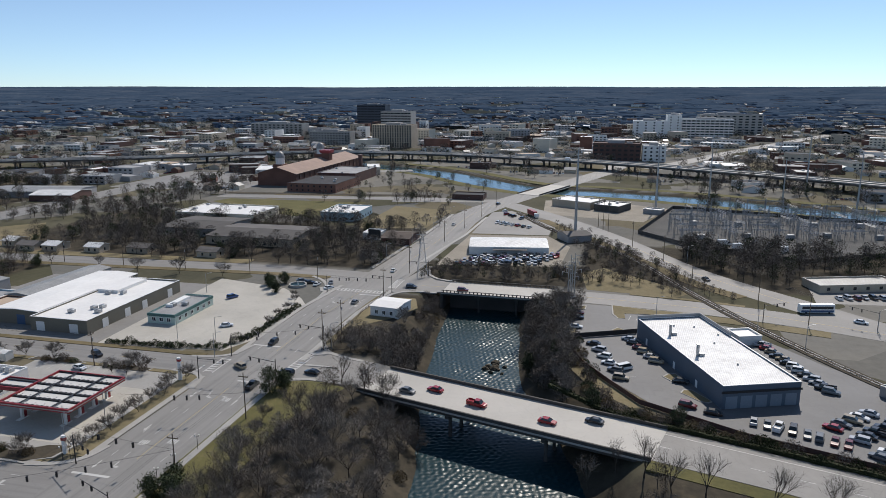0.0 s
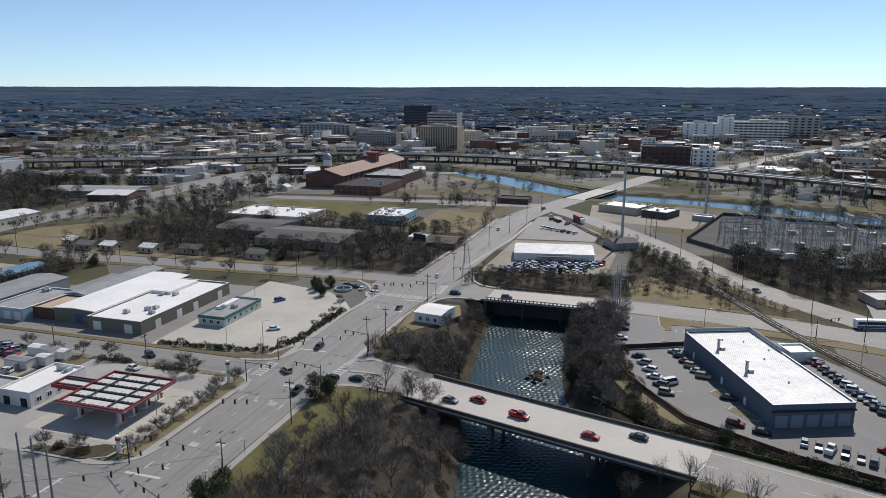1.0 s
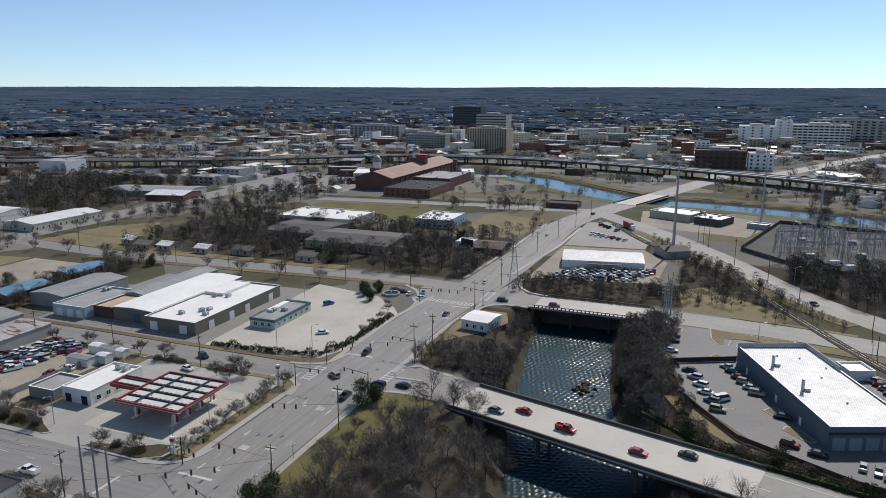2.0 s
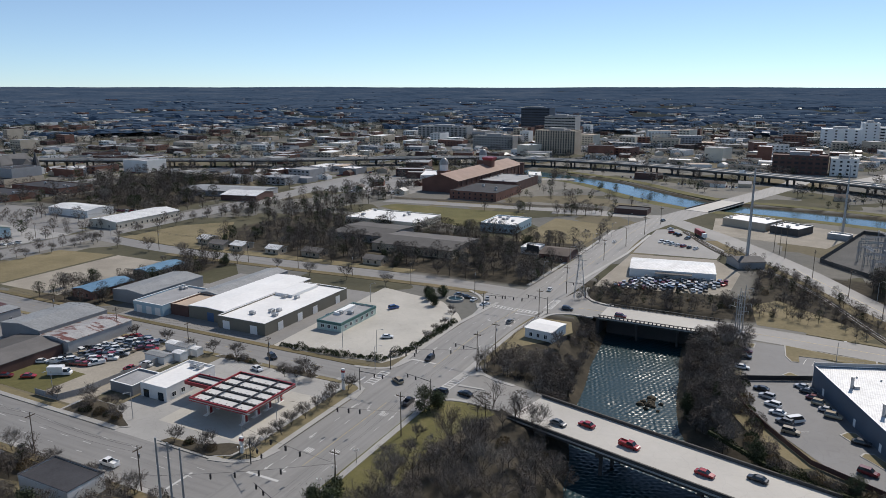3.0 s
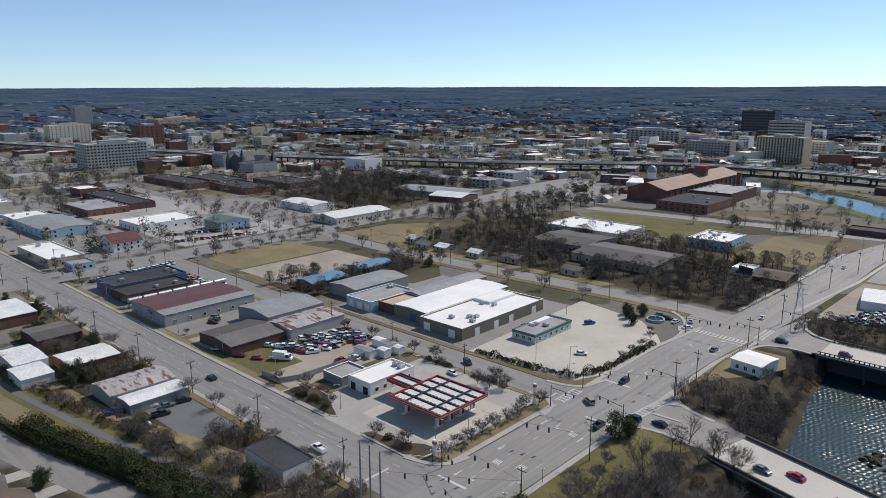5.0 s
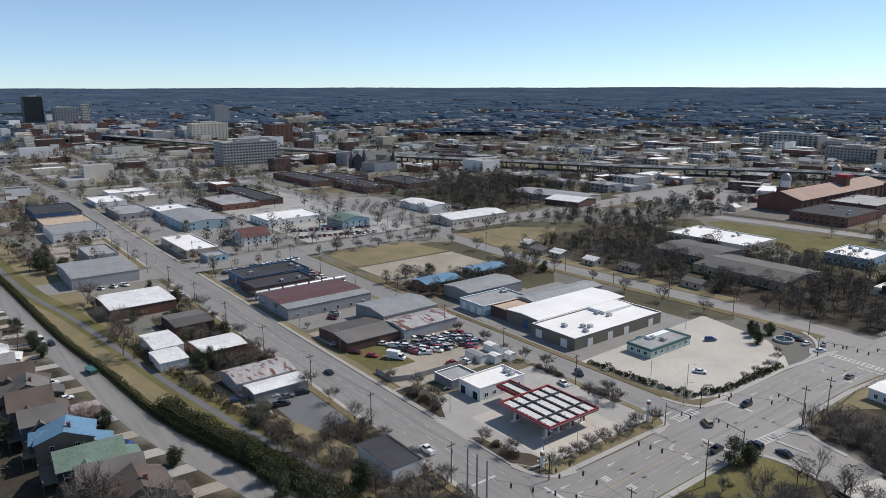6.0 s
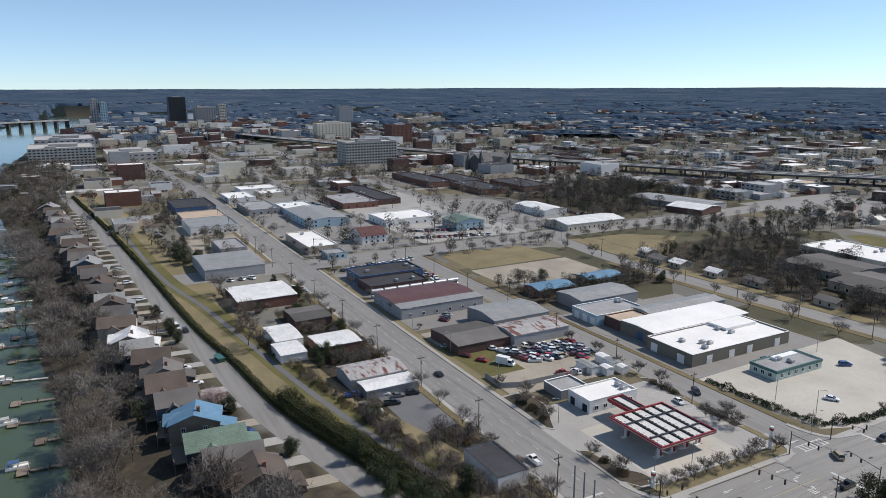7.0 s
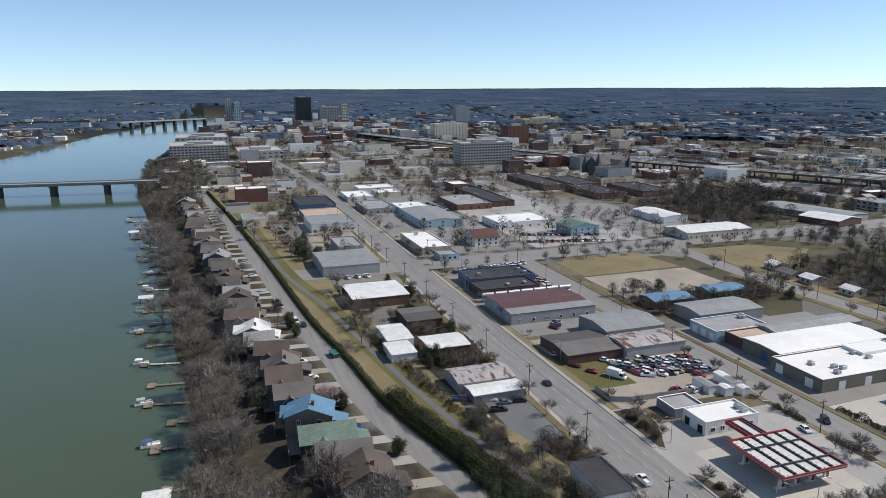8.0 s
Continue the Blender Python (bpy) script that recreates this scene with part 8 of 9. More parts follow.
# ---- river: bridge, docks and boats ----
def river_bridge(name, x0, y0, x1, y1, z, half, spans, label):
    l = math.hypot(x1 - x0, y1 - y0)
    b = thing(name, pose(x0, y0, 0, 0, 0, math.degrees(math.atan2(y1 - y0, x1 - x0))), label, "bridge")
    bm = bmesh.new()
    box(bm, 0, l, -half, half, z - 2.0, z)
    part("deck", bm, GREYWALL, b)
    for s in (-1, 1):
        bm = bmesh.new()
        box(bm, 0, l, s * half - 0.2, s * half + 0.2, z, z + 1.0)
        part("parapet", bm, GREYWALL, b)
    for k in range(spans + 1):
        x = l * k / spans
        bm = bmesh.new()
        box(bm, x - 2.2, x + 2.2, -half * 0.8, half * 0.8, -12, z - 3.2)
        box(bm, x - 2.8, x + 2.8, -half * 0.95, half * 0.95, z - 3.2, z - 2.0)
        part("pier", bm, STAINED_SHADED, b)


river_bridge("river_bridge", -806, -40, -838, -345, 7.5, 8, 6, "long concrete road bridge over the river")
river_bridge("far_river_bridge", -2270, 30, -2110, -190, 14, 8, 8, "distant dark bridge over the river")
bm = bmesh.new()
strip(bm, smooth(((-806, -41), (-803, -10), (-795, 40), (-780, 116))), -7, 7, -0.5, 0.07)
tagged(part("bridge_ramp", bm, ASPHALT), "grey asphalt approach to the river bridge", "road", kind="structure")

dock_rng = random.Random(12)
for i in range(26):
    x = -170 - i * 19 - dock_rng.uniform(0, 8)
    yb = float(line_at(BANK, x))
    n = dock_rng.uniform(4, 13)
    d = thing("boat_dock", pose(x, yb + 2, -4.6, 0, 0, dock_rng.uniform(-12, 2)), "weathered timber boat dock on posts", "dock", "river docks")
    bm = bmesh.new()
    for k in range(int(n / 0.5)):
        box(bm, -0.7, 0.7, -k * 0.5 - 0.46, -k * 0.5, 0, 0.08)
    part("walkway", bm, CREAM if i % 6 == 0 else WOOD, d)
    bm = bmesh.new()
    box(bm, -2.4, 2.4, -n - 3.2, -n, 0, 0.12)
    part("platform", bm, WOOD, d)
    bm = bmesh.new()
    box(bm, -0.1, 0.1, -0.1, 0.1, -4, 1.2)
    me = mesh_of("post", bm, POLE)
    for px, py in ((-2.3, -n - 3), (2.3, -n - 3), (-2.3, -n - 0.2), (2.3, -n - 0.2), (-0.7, -n / 2), (0.7, -n / 2)):
        share("post", me, d, pose(px, py, 0))
    if i % 2 == 0:
        b = thing("pontoon_boat", pose(x - 4.2, yb - n - 1, -4.95, 0, 0, 90 + dock_rng.uniform(-8, 8)), "white pontoon boat moored at a dock", "boat", "moored boats")
        for s in (-0.8, 0.8):
            bm = bmesh.new()
            tube(bm, (-3, s, 0.1), (2.6, s, 0.1), 0.3, 0.3, 8)
            tube(bm, (2.6, s, 0.1), (3.3, s, 0.3), 0.3, 0.06, 8)
            part("pontoon", bm, STEEL, b)
        bm = bmesh.new()
        box(bm, -3, 2.9, -1.2, 1.2, 0.4, 0.55)
        for s in (-1.2, 1.14):
            box(bm, -2.9, 2.7, s, s + 0.06, 0.55, 1.15)
        part("deck", bm, STUCCO, b)
        bm = bmesh.new()
        box(bm, -2.2, 0.6, -1.15, 1.15, 2.2, 2.32)
        for px in (-2.0, 0.4):
            for s in (-1.05, 1.05):
                tube(bm, (px, s, 0.55), (px, s, 2.2), 0.04, 0.04, 5)
        part("canopy", bm, (STUCCO, BLUE, GREYWALL)[i // 2 % 3], b)
    elif i % 5 == 1:
        bm = bmesh.new()
        hh = thing("boat_house", pose(x + 4.5, yb - n - 1.5, -4.4), "small roofed boat shelter over the water", "boat house", "river docks")
        for px, py in ((-2, -3), (2, -3), (-2, 3), (2, 3)):
            tube(bm, (px, py, -3), (px, py, 2.4), 0.12, 0.12, 6)
        part("posts", bm, POLE, hh)
        bm = bmesh.new()
        lo = [bm.verts.new(v) for v in ((-2.6, -3.6, 2.4), (2.6, -3.6, 2.4), (2.6, 3.6, 2.4), (-2.6, 3.6, 2.4), (0, -3.6, 3.5), (0, 3.6, 3.5))]
        for f in ((0, 1, 4), (2, 3, 5), (1, 2, 5, 4), (3, 0, 4, 5), (3, 2, 1, 0)):
            bm.faces.new([lo[k] for k in f])
        part("roof", bm, METAL_WHITE, hh)

# span wires with hanging signals over the crossings
def span(ax, ay, bx, by, z, heads, label="sagging span wire with hanging traffic signals"):
    s = thing("span_wire", pose(ax, ay, 0, 0, 0, math.degrees(math.atan2(by - ay, bx - ax))), label, "traffic signal", "span wires")
    l = math.hypot(bx - ax, by - ay)
    bm = bmesh.new()
    last = (0, 0, z + 0.8)
    for k in range(1, 9):
        t = k / 8
        p = (l * t, 0, z + 0.8 - 3.2 * t * (1 - t) * 0.6)
        tube(bm, last, p, 0.03, 0.03, 4)
        last = p
    part("cable", bm, BLACK, s)
    for t in heads:
        o = share("signal", PM["signal"], s, pose(l * t, 0, z + 0.05 - 3.2 * t * (1 - t) * 0.6, 0, 0, 90))
        o.scale = (1.15, 1.15, 1.15)


span(-87.6, 120, -121, 97.4, 6.6, (0.3, 0.42, 0.55, 0.68))
span(-87.6, 120, -119.5, 124.5, 6.6, (0.35, 0.5, 0.66))
span(-87.6, 200, -113.5, 188.4, 6.8, (0.3, 0.5, 0.7))
span(-87.6, 262, -112, 262, 6.8, (0.3, 0.45, 0.6))
span(-87.6, 150, -118, 142, 6.4, (0.36, 0.46, 0.56), "span wire with hanging lane signs")

# painted stalls on the lots
def stalls(n, x0, y0, x1, y1, length, turn, label="faded white parking stall lines"):
    """Parallel stall lines from one end of a row to the other."""
    bm = bmesh.new()
    for i in range(n):
        k = i / (n - 1)
        m = pose(x0 + (x1 - x0) * k, y0 + (y1 - y0) * k, 0, 0, 0, turn)
        box(bm, -0.07, 0.07, 0, length, 0.03, 0.066, m)
    tagged(part("stall_lines", bm, PAINT), label, "marking", kind="structure")


stalls(5, 6.6, 260, 17, 257.8, -5.5, -10)
stalls(8, 9, 240, 17.5, 216, 5, 72)
stalls(8, -6, 222, 5, 199, 5, -66)
stalls(14, 49, 239, 61, 204, 5, 72)
stalls(9, -150, 196, -124, 196, 5, 0)
stalls(7, -66, 428, -44, 428, 5, 0)
stalls(8, -166, 171, -140, 171, -5, 0)
stalls(12, -520, 310, -440, 310, 5, 0)
stalls(12, -520, 330, -440, 330, 5, 0)

# ---- elevated highway ----
VIADUCT = smooth(((-1500, 330), (-1150, 420), (-900, 505), (-775, 549), (-650, 611), (-529, 673), (-430, 745), (-330, 800), (-193, 806), (-60, 770), (60, 714), (210, 616), (420, 460)), 8)
# body coloured dark to stand for its shaded sides and underside, pale roadway above
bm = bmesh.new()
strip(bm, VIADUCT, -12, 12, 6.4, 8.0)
via = tagged(part("viaduct", bm, STAINED_SHADED), "long pale concrete elevated highway with shade-dark sides and piers", "viaduct", kind="structure")
bm = bmesh.new()
strip(bm, VIADUCT, -11.5, 11.5, 7.9, 8.03)
part("roadway", bm, DECK, via)
for o in (-12, -0.4, 11.6):
    bm = bmesh.new()
    strip(bm, VIADUCT, o, o + 0.4, 8.0, 8.9)
    part("barrier", bm, CONCRETE if o == -0.4 else OFFICE, via)
# piers and caps share the painted-in shade of the viaduct body
bm = bmesh.new()
box(bm, -0.8, 0.8, -0.8, 0.8, -6, 6.0)
PIER = mesh_of("pier", bm, STAINED_SHADED)
bm = bmesh.new()
box(bm, -0.9, 0.9, -11, 11, 5.6, 6.6)
CAP = mesh_of("pier_cap", bm, STAINED_SHADED)
for i, (x, y, h) in enumerate(along(VIADUCT, 24)):
    if x < -800:
        continue
    a = math.degrees(h)
    share("pier_cap", CAP, via, pose(x, y, 0, 0, 0, a))
    for o in (-7, 7):
        share("pier", PIER, via, pose(x - math.sin(h) * o, y + math.cos(h) * o, 0, 0, 0, a))
for i, (x, y, h) in enumerate(along(offset(VIADUCT, -5), 120)):
    if -600 < x < 200:
        car(("sedan", "truck", "suv")[i % 3], ("white", "white", "silver")[i % 3], x, y, math.degrees(h), 8.05, "driving on the elevated highway")


# ---- distance: joined geometry ----
far_rng = np.random.default_rng(4)


class Heap:
    """Gathers many small solids into one mesh."""

    def __init__(self):
        self.v, self.f, self.m, self.n = [], [], [], 0

    def add(self, verts, faces, mats):
        self.v.append(verts)
        self.f += [tuple(i + self.n for i in f) for f in faces]
        self.m += mats
        self.n += len(verts)

    def block(self, x, y, l, d, h, turn, wall, roof, z=0.0):
        c, s = math.cos(turn), math.sin(turn)
        p = [(-l / 2, -d / 2), (l / 2, -d / 2), (l / 2, d / 2), (-l / 2, d / 2)]
        p = [(x + c * a - s * b, y + s * a + c * b) for a, b in p]
        i = [(x + (a - x) * 0.94, y + (b - y) * 0.94) for a, b in p]
        v = [(a, b, z - 6) for a, b in p] + [(a, b, z + h) for a, b in p] + [(a, b, z + h) for a, b in i] + [(a, b, z + h - 0.5) for a, b in i]
        f = [(k, (k + 1) % 4, 4 + (k + 1) % 4, 4 + k) for k in range(4)] + [(4 + k, 4 + (k + 1) % 4, 8 + (k + 1) % 4, 8 + k) for k in range(4)] + [(8 + k, 8 + (k + 1) % 4, 12 + (k + 1) % 4, 12 + k) for k in range(4)] + [(12, 13, 14, 15)]
        self.add(np.array(v), f, [wall] * 4 + [roof] * 4 + [wall] * 4 + [roof])
        n = max(2, int(l / 5))
        rows = max(1, int(h / 3.6))
        v, f = [], []
        for r in range(rows):
            for k in range(n):
                a, b = -l / 2 + l * (k + 0.25) / n, -l / 2 + l * (k + 0.75) / n
                zz = z + r * 3.6 + 1.1
                q = len(v)
                for u, w in ((a, zz), (b, zz), (b, zz + 1.5), (a, zz + 1.5)):
                    v.append((x + c * u + s * (d / 2 + 0.08), y + s * u - c * (d / 2 + 0.08), w))
                f.append((q, q + 1, q + 2, q + 3))
        self.add(np.array(v), f, [9] * len(f))

    def gable(self, x, y, l, d, h, rise, turn, wall, roof, z=0.0):
        c, s = math.cos(turn), math.sin(turn)
        v = []
        for a in (-l / 2, l / 2):
            for b, k in ((-d / 2, -6), (d / 2, -6), (d / 2, h), (0, h + rise), (-d / 2, h)):
                v.append((x + c * a - s * b, y + s * a + c * b, z + k))
        f = [(4, 3, 2, 1, 0), (5, 6, 7, 8, 9), (1, 2, 7, 6), (0, 5, 9, 4), (2, 3, 8, 7), (3, 4, 9, 8)]
        self.add(np.array(v), f, [wall, wall, wall, wall, roof, roof])

    def done(self, name, mats, label, category):
        me = bpy.data.meshes.new(name)
        me.from_pydata(np.concatenate(self.v).tolist(), [], self.f)
        for m in mats:
            me.materials.append(m)
        me.polygons.foreach_set("material_index", self.m)
        me.update()
        return tagged(new(name, me), label, category, kind="stuff")


FAR_MATS = (BRICK, CREAM, GREYWALL, STUCCO, BEIGE, WHITE_ROOF, GREY_ROOF, DARK_ROOF, TAN_ROOF, GLASS, METAL_ROOF, BROWN_ROOF, BRICK_DARK)


def in_view(x, y):
    a = math.degrees(math.atan2(-x, y))
    return -22 < a < 108


FX, FY = np.arange(-1600, 600, 8.0), np.arange(-100, 1700, 8.0)
_fx, _fy = np.meshgrid(FX, FY)
FAR_ROOM = np.minimum(away(VIADUCT, _fx, _fy) - 18, away(CANAL_LINE, _fx, _fy) - 30)
for line, w in (([(-500, 116), (-500, 330)], 10), ([(-640, 116), (-636, 520)], 11), ([(-770, 116), (-770, 560)], 12), ([(-900, 112), (-900, 700)], 12), ([(-1060, 104), (-1060, 800)], 12), ([(-410, 296), (-1000, 300), (-1500, 330)], 11), ([(-640, 200), (-1300, 205)], 12), ([(40, 770), (150, 1000), (420, 1500)], 14), (FRONT, 12), (MAIN, 14)):
    FAR_ROOM = np.minimum(FAR_ROOM, away(line, _fx, _fy) - w)


def far_free(x, y, extra=0.0):
    i, j = int((x + 1600) / 8), int((y + 100) / 8)
    return not (0 <= i < len(FX) and 0 <= j < len(FY)) or FAR_ROOM[j, i] > extra


def taken(x, y, m=6):
    return not keep_free(x, y, m) or not far_free(x, y) or float(ground_height(x, y)) < -0.5 or not off_road(x, y, 5)




def town_block(x, y, l, w, h, turn, r):
    """A single flat-roofed town building: walls with parapet, and the roof inside it."""
    k = r.randrange(6)
    b = thing("town_building", pose(x, y, 0, 0, 0, math.degrees(turn)), ("red brick", "cream rendered", "grey block", "white stucco", "beige rendered", "dark brick")[k] + " low commercial building with a flat roof", "building", "town buildings")
    bm = bmesh.new()
    for a, c, e, f in ((-l / 2, l / 2, -w / 2, -w / 2 + 0.4), (-l / 2, l / 2, w / 2 - 0.4, w / 2), (-l / 2, -l / 2 + 0.4, -w / 2 + 0.4, w / 2 - 0.4), (l / 2 - 0.4, l / 2, -w / 2 + 0.4, w / 2 - 0.4)):
        box(bm, a, c, e, f, -0.5, h)
    for q in range(int(l / 6)):
        box(bm, -l / 2 + 3 + q * 6 - 1.2, -l / 2 + 3 + q * 6 + 1.2, -w / 2 - 0.25, -w / 2, 2.7, 2.9)
    part("wall", bm, (BRICK, CREAM, GREYWALL, STUCCO, BEIGE, BRICK_DARK)[k], b)
    bm = bmesh.new()
    box(bm, -l / 2 + 0.4, l / 2 - 0.4, -w / 2 + 0.4, w / 2 - 0.4, h - 0.9, h - 0.5)
    part("roof", bm, r.choice((WHITE_ROOF, GREY_ROOF, DARK_ROOF, GREY_ROOF, METAL_ROOF, WHITE_ROOF)), b)
    share("air_conditioner", UNIT, b, pose(r.uniform(-l / 4, l / 4), r.uniform(-w / 4, w / 4), h - 0.45))


def far_town():
    r = random.Random(21)
    town, homes = Heap(), Heap()
    spots = []
    n = alone = 0
    for _ in range(15000):
        d = 520 + 2900 * r.random() ** 1.2
        a = radians(r.uniform(-20, 106))
        x, y = -d * math.sin(a), d * math.cos(a)
        if y < 20 and x > -900:
            continue
        if x > -60 and y < 705 and r.random() < 0.85:
            continue
        if -640 < x < -160 and 60 < y < 520 or (-300 < x < 60 and y < 660):
            continue
        big = r.random()
        core = math.exp(-((x + 1500) / 800) ** 2 - ((y - 330) / 330) ** 2) + 0.8 * math.exp(-((x + 380) / 260) ** 2 - ((y - 1250) / 300) ** 2) + 0.7 * math.exp(-((x - 120) / 250) ** 2 - ((y - 1200) / 300) ** 2)
        if r.random() > (0.36 + 0.6 * core) * (1 - 0.6 * min(1, max(0, (d - 1900) / 900))):
            continue
        l, w = (r.uniform(16, 44), r.uniform(12, 28)) if big < 0.5 + 0.3 * core else (r.uniform(10, 16), r.uniform(8, 11))
        q = 0.5 * max(l, w) + 5
        if any((x - u) ** 2 + (y - v) ** 2 < (q + t) ** 2 for u, v, t in spots[-700:]) or taken(x, y, q * 0.8) or not far_free(x, y, q * 0.9):
            continue
        spots.append((x, y, q))
        z = float(ground_height(x, y))
        turn = 0.0 if x < -420 else r.choice((0.0, 0.0, 0.35, -0.3))
        if r.random() < 0.5:
            l, w = w, l
        if q > 13:
            h = r.uniform(4.5, 8) + (r.random() < core * 0.5) * r.uniform(4, 12)
            if d < 1050 and alone < 75:
                alone += 1
                town_block(x, y, l, w, h, turn, r)
                n += 1
                continue
            town.block(x, y, l, w, h, turn, r.choice((0, 1, 2, 3, 4, 12)), r.choice((5, 6, 6, 7, 7, 6, 8, 10, 7)), z)
        else:
            homes.gable(x, y, l, w, 3.4, 2.2, turn + r.choice((0, 1.5708)), r.choice((1, 3, 4, 0)), r.choice((11, 6, 6, 7, 10, 11)), z)
        n += 1
    town.done("distant_buildings", FAR_MATS, "distant low commercial buildings of the town", "buildings")
    homes.done("distant_houses", FAR_MATS, "distant small houses among trees", "houses")
    return spots


FAR_SPOTS = far_town()


def far_cars():
    """Rows of parked cars beside the far buildings, each a low body with a cabin."""
    r = random.Random(77)
    v, f, m = [], [], []
    for u, w, q in FAR_SPOTS:
        if math.hypot(u, w) > 1250 or r.random() < 0.35:
            continue
        turn = r.choice((0.0, 1.5708))
        n = r.randrange(4, 12)
        ox, oy = r.choice(((q, 0), (-q, 0), (0, -q), (0, q)))
        for i in range(n):
            x = u + ox + (i - n / 2) * 2.9 * math.cos(turn)
            y = w + oy + (i - n / 2) * 2.9 * math.sin(turn)
            if r.random() < 0.2 or not far_free(x, y, -10) or not keep_free(x, y, 1.5) or not off_road(x, y, -3):
                continue
            c, s = math.cos(turn + 1.5708), math.sin(turn + 1.5708)
            k = r.choice((0, 0, 1, 1, 2, 2, 3, 4))
            for x0, x1, hw, z0, z1, inset in ((-2.3, 2.3, 0.9, 0.25, 0.95, 0.1), (-1.5, 1.0, 0.8, 0.95, 1.5, 0.35)):
                b = len(v)
                for z, e in ((z0, 0.0), (z1, inset)):
                    for px, py in ((x0 + e, -hw + e / 3), (x1 - e, -hw + e / 3), (x1 - e, hw - e / 3), (x0 + e, hw - e / 3)):
                        v.append((x + c * px - s * py, y + s * px + c * py, z))
                f.extend([(b + 4, b + 5, b + 6, b + 7)] + [(b + j, b + (j + 1) % 4, b + 4 + (j + 1) % 4, b + 4 + j) for j in range(4)])
                m.extend([k] + [5 if z0 > 0.5 else k] * 4)
    me = bpy.data.meshes.new("distant_cars")
    me.from_pydata(v, [], f)
    for k in ("white", "silver", "black", "grey", "maroon"):
        me.materials.append(PAINTS[k])
    me.materials.append(GLASS)
    me.polygons.foreach_set("material_index", m)
    me.update()
    tagged(new("distant_cars", me), "distant parked cars in rows between the town buildings", "cars", kind="stuff")


far_cars()


def arrays(me):
    v = np.empty(len(me.vertices) * 3)
    me.vertices.foreach_get("co", v)
    return v.reshape(-1, 3), [tuple(p.vertices) for p in me.polygons]


def joined(name, spots, kinds, mats, label):
    """Many plants in one mesh. spots: x, y, size; kinds: (trunk, crown) mesh pairs."""
    protos = []
    for t, c in kinds:
        tv, tf = arrays(t)
        cv, cf = arrays(c)
        protos.append((np.concatenate([tv, cv]), tf + [tuple(i + len(tv) for i in f) for f in cf], [0] * len(tf) + [mats.index(c.materials[0])] * len(cf)))
    V, F, M, n = [], [], [], 0
    xs = np.array([s[0] for s in spots])
    ys = np.array([s[1] for s in spots])
    zs = ground_height(xs, ys)
    for (x, y, s), z in zip(spots, zs):
        v, f, m = protos[far_rng.integers(len(protos))]
        a = far_rng.uniform(0, 6.28)
        c, k = math.cos(a) * s, math.sin(a) * s
        w = np.stack([v[:, 0] * c - v[:, 1] * k + x, v[:, 0] * k + v[:, 1] * c + y, v[:, 2] * s * far_rng.uniform(0.85, 1.15) + z], -1)
        V.append(w)
        F += [tuple(i + n for i in q) for q in f]
        M += m
        n += len(v)
    me = bpy.data.meshes.new(name)
    me.from_pydata(np.concatenate(V).tolist(), [], F)
    for m in mats:
        me.materials.append(m)
    me.polygons.foreach_set("material_index", M)
    me.update()
    return tagged(new(name, me), label, "trees", kind="stuff")


def low_tree(seed, h, blades, mat, wide, size, thin):
    """A light tree for the distance: forked trunk and a loose crown of slivers."""
    r = random.Random(seed)
    g = Growth(seed)
    g.limb(Vector((0, 0, -1)), Vector((0, 0, h * 0.5)), h * 0.02, h * 0.012, 3)
    for _ in range(4 if blades > 100 else 0):
        g.limb(Vector((0, 0, h * 0.3)), Vector((r.uniform(-1, 1) * wide * 0.7, r.uniform(-1, 1) * wide * 0.7, h * r.uniform(0.6, 0.9))), h * 0.012, h * 0.004, 3)
    v, f = [], []
    for _ in range(blades):
        a, z = r.uniform(0, 6.2832), r.uniform(0.28, 1.0)
        d = wide * math.sin(math.pi * (z - 0.2) / 0.85) ** 0.6 * math.sqrt(r.random()) * r.uniform(0.7, 1.15)
        p = Vector((d * math.cos(a), d * math.sin(a), z * h))
        d1 = Vector((r.uniform(-1, 1), r.uniform(-1, 1), r.uniform(-0.5, 1))).normalized() * size * r.uniform(0.6, 1.4)
        d2 = d1.cross(Vector((r.uniform(-1, 1), r.uniform(-1, 1), r.uniform(-1, 1))))
        if d2.length < 1e-4:
            continue
        d2 = d2.normalized() * size * thin
        n = len(v)
        v += [tuple(p - d1), tuple(p + d2), tuple(p + d1)]
        f.append((n, n + 1, n + 2))
    return raw_mesh("trunk", g.v, g.f, BARK), raw_mesh("crown", v, f, mat)


MID = [low_tree(60 + i, h, 370, m, w, 0.76, 0.18) for i, (h, m, w) in enumerate(((10, TWIG, 4.0), (9, TWIG_GREY, 4.2), (11, TWIG, 4.4), (8, LEAF, 3.2)))]
DENSE = MID + MID[:3] + MID[:3] + [low_tree(64 + i, h, 420, m, w, 0.46, 0.42) for i, (h, m, w) in enumerate(((8, LEAF, 3.4), (10, LEAF, 3.8)))]
BIG = [bare_tree(30 + i, h, m, 16, 0.0, 0.06, s) for i, (h, m, s) in enumerate(((18, TWIG_GREY, 0.85), (19, TWIG_GREY, 0.95), (17, TWIG, 1.0)))]
DIST = [low_tree(80 + i, h, 58, m, w, 1.25, 0.36) for i, (h, m, w) in enumerate(((10, TWIG, 5.2), (9, PINE, 5.4), (11, PINE, 5.4), (10, TWIG, 5.0)))]
MIDFAR = [low_tree(70 + i, h, 150, m, w, 1.15, 0.24) for i, (h, m, w) in enumerate(((10, TWIG, 4.4), (9, TWIG_GREY, 4.4), (11, TWIG, 4.8), (8, LEAF, 3.6)))]
MATS = [BARK, TWIG, TWIG_GREY, LEAF, PINE]


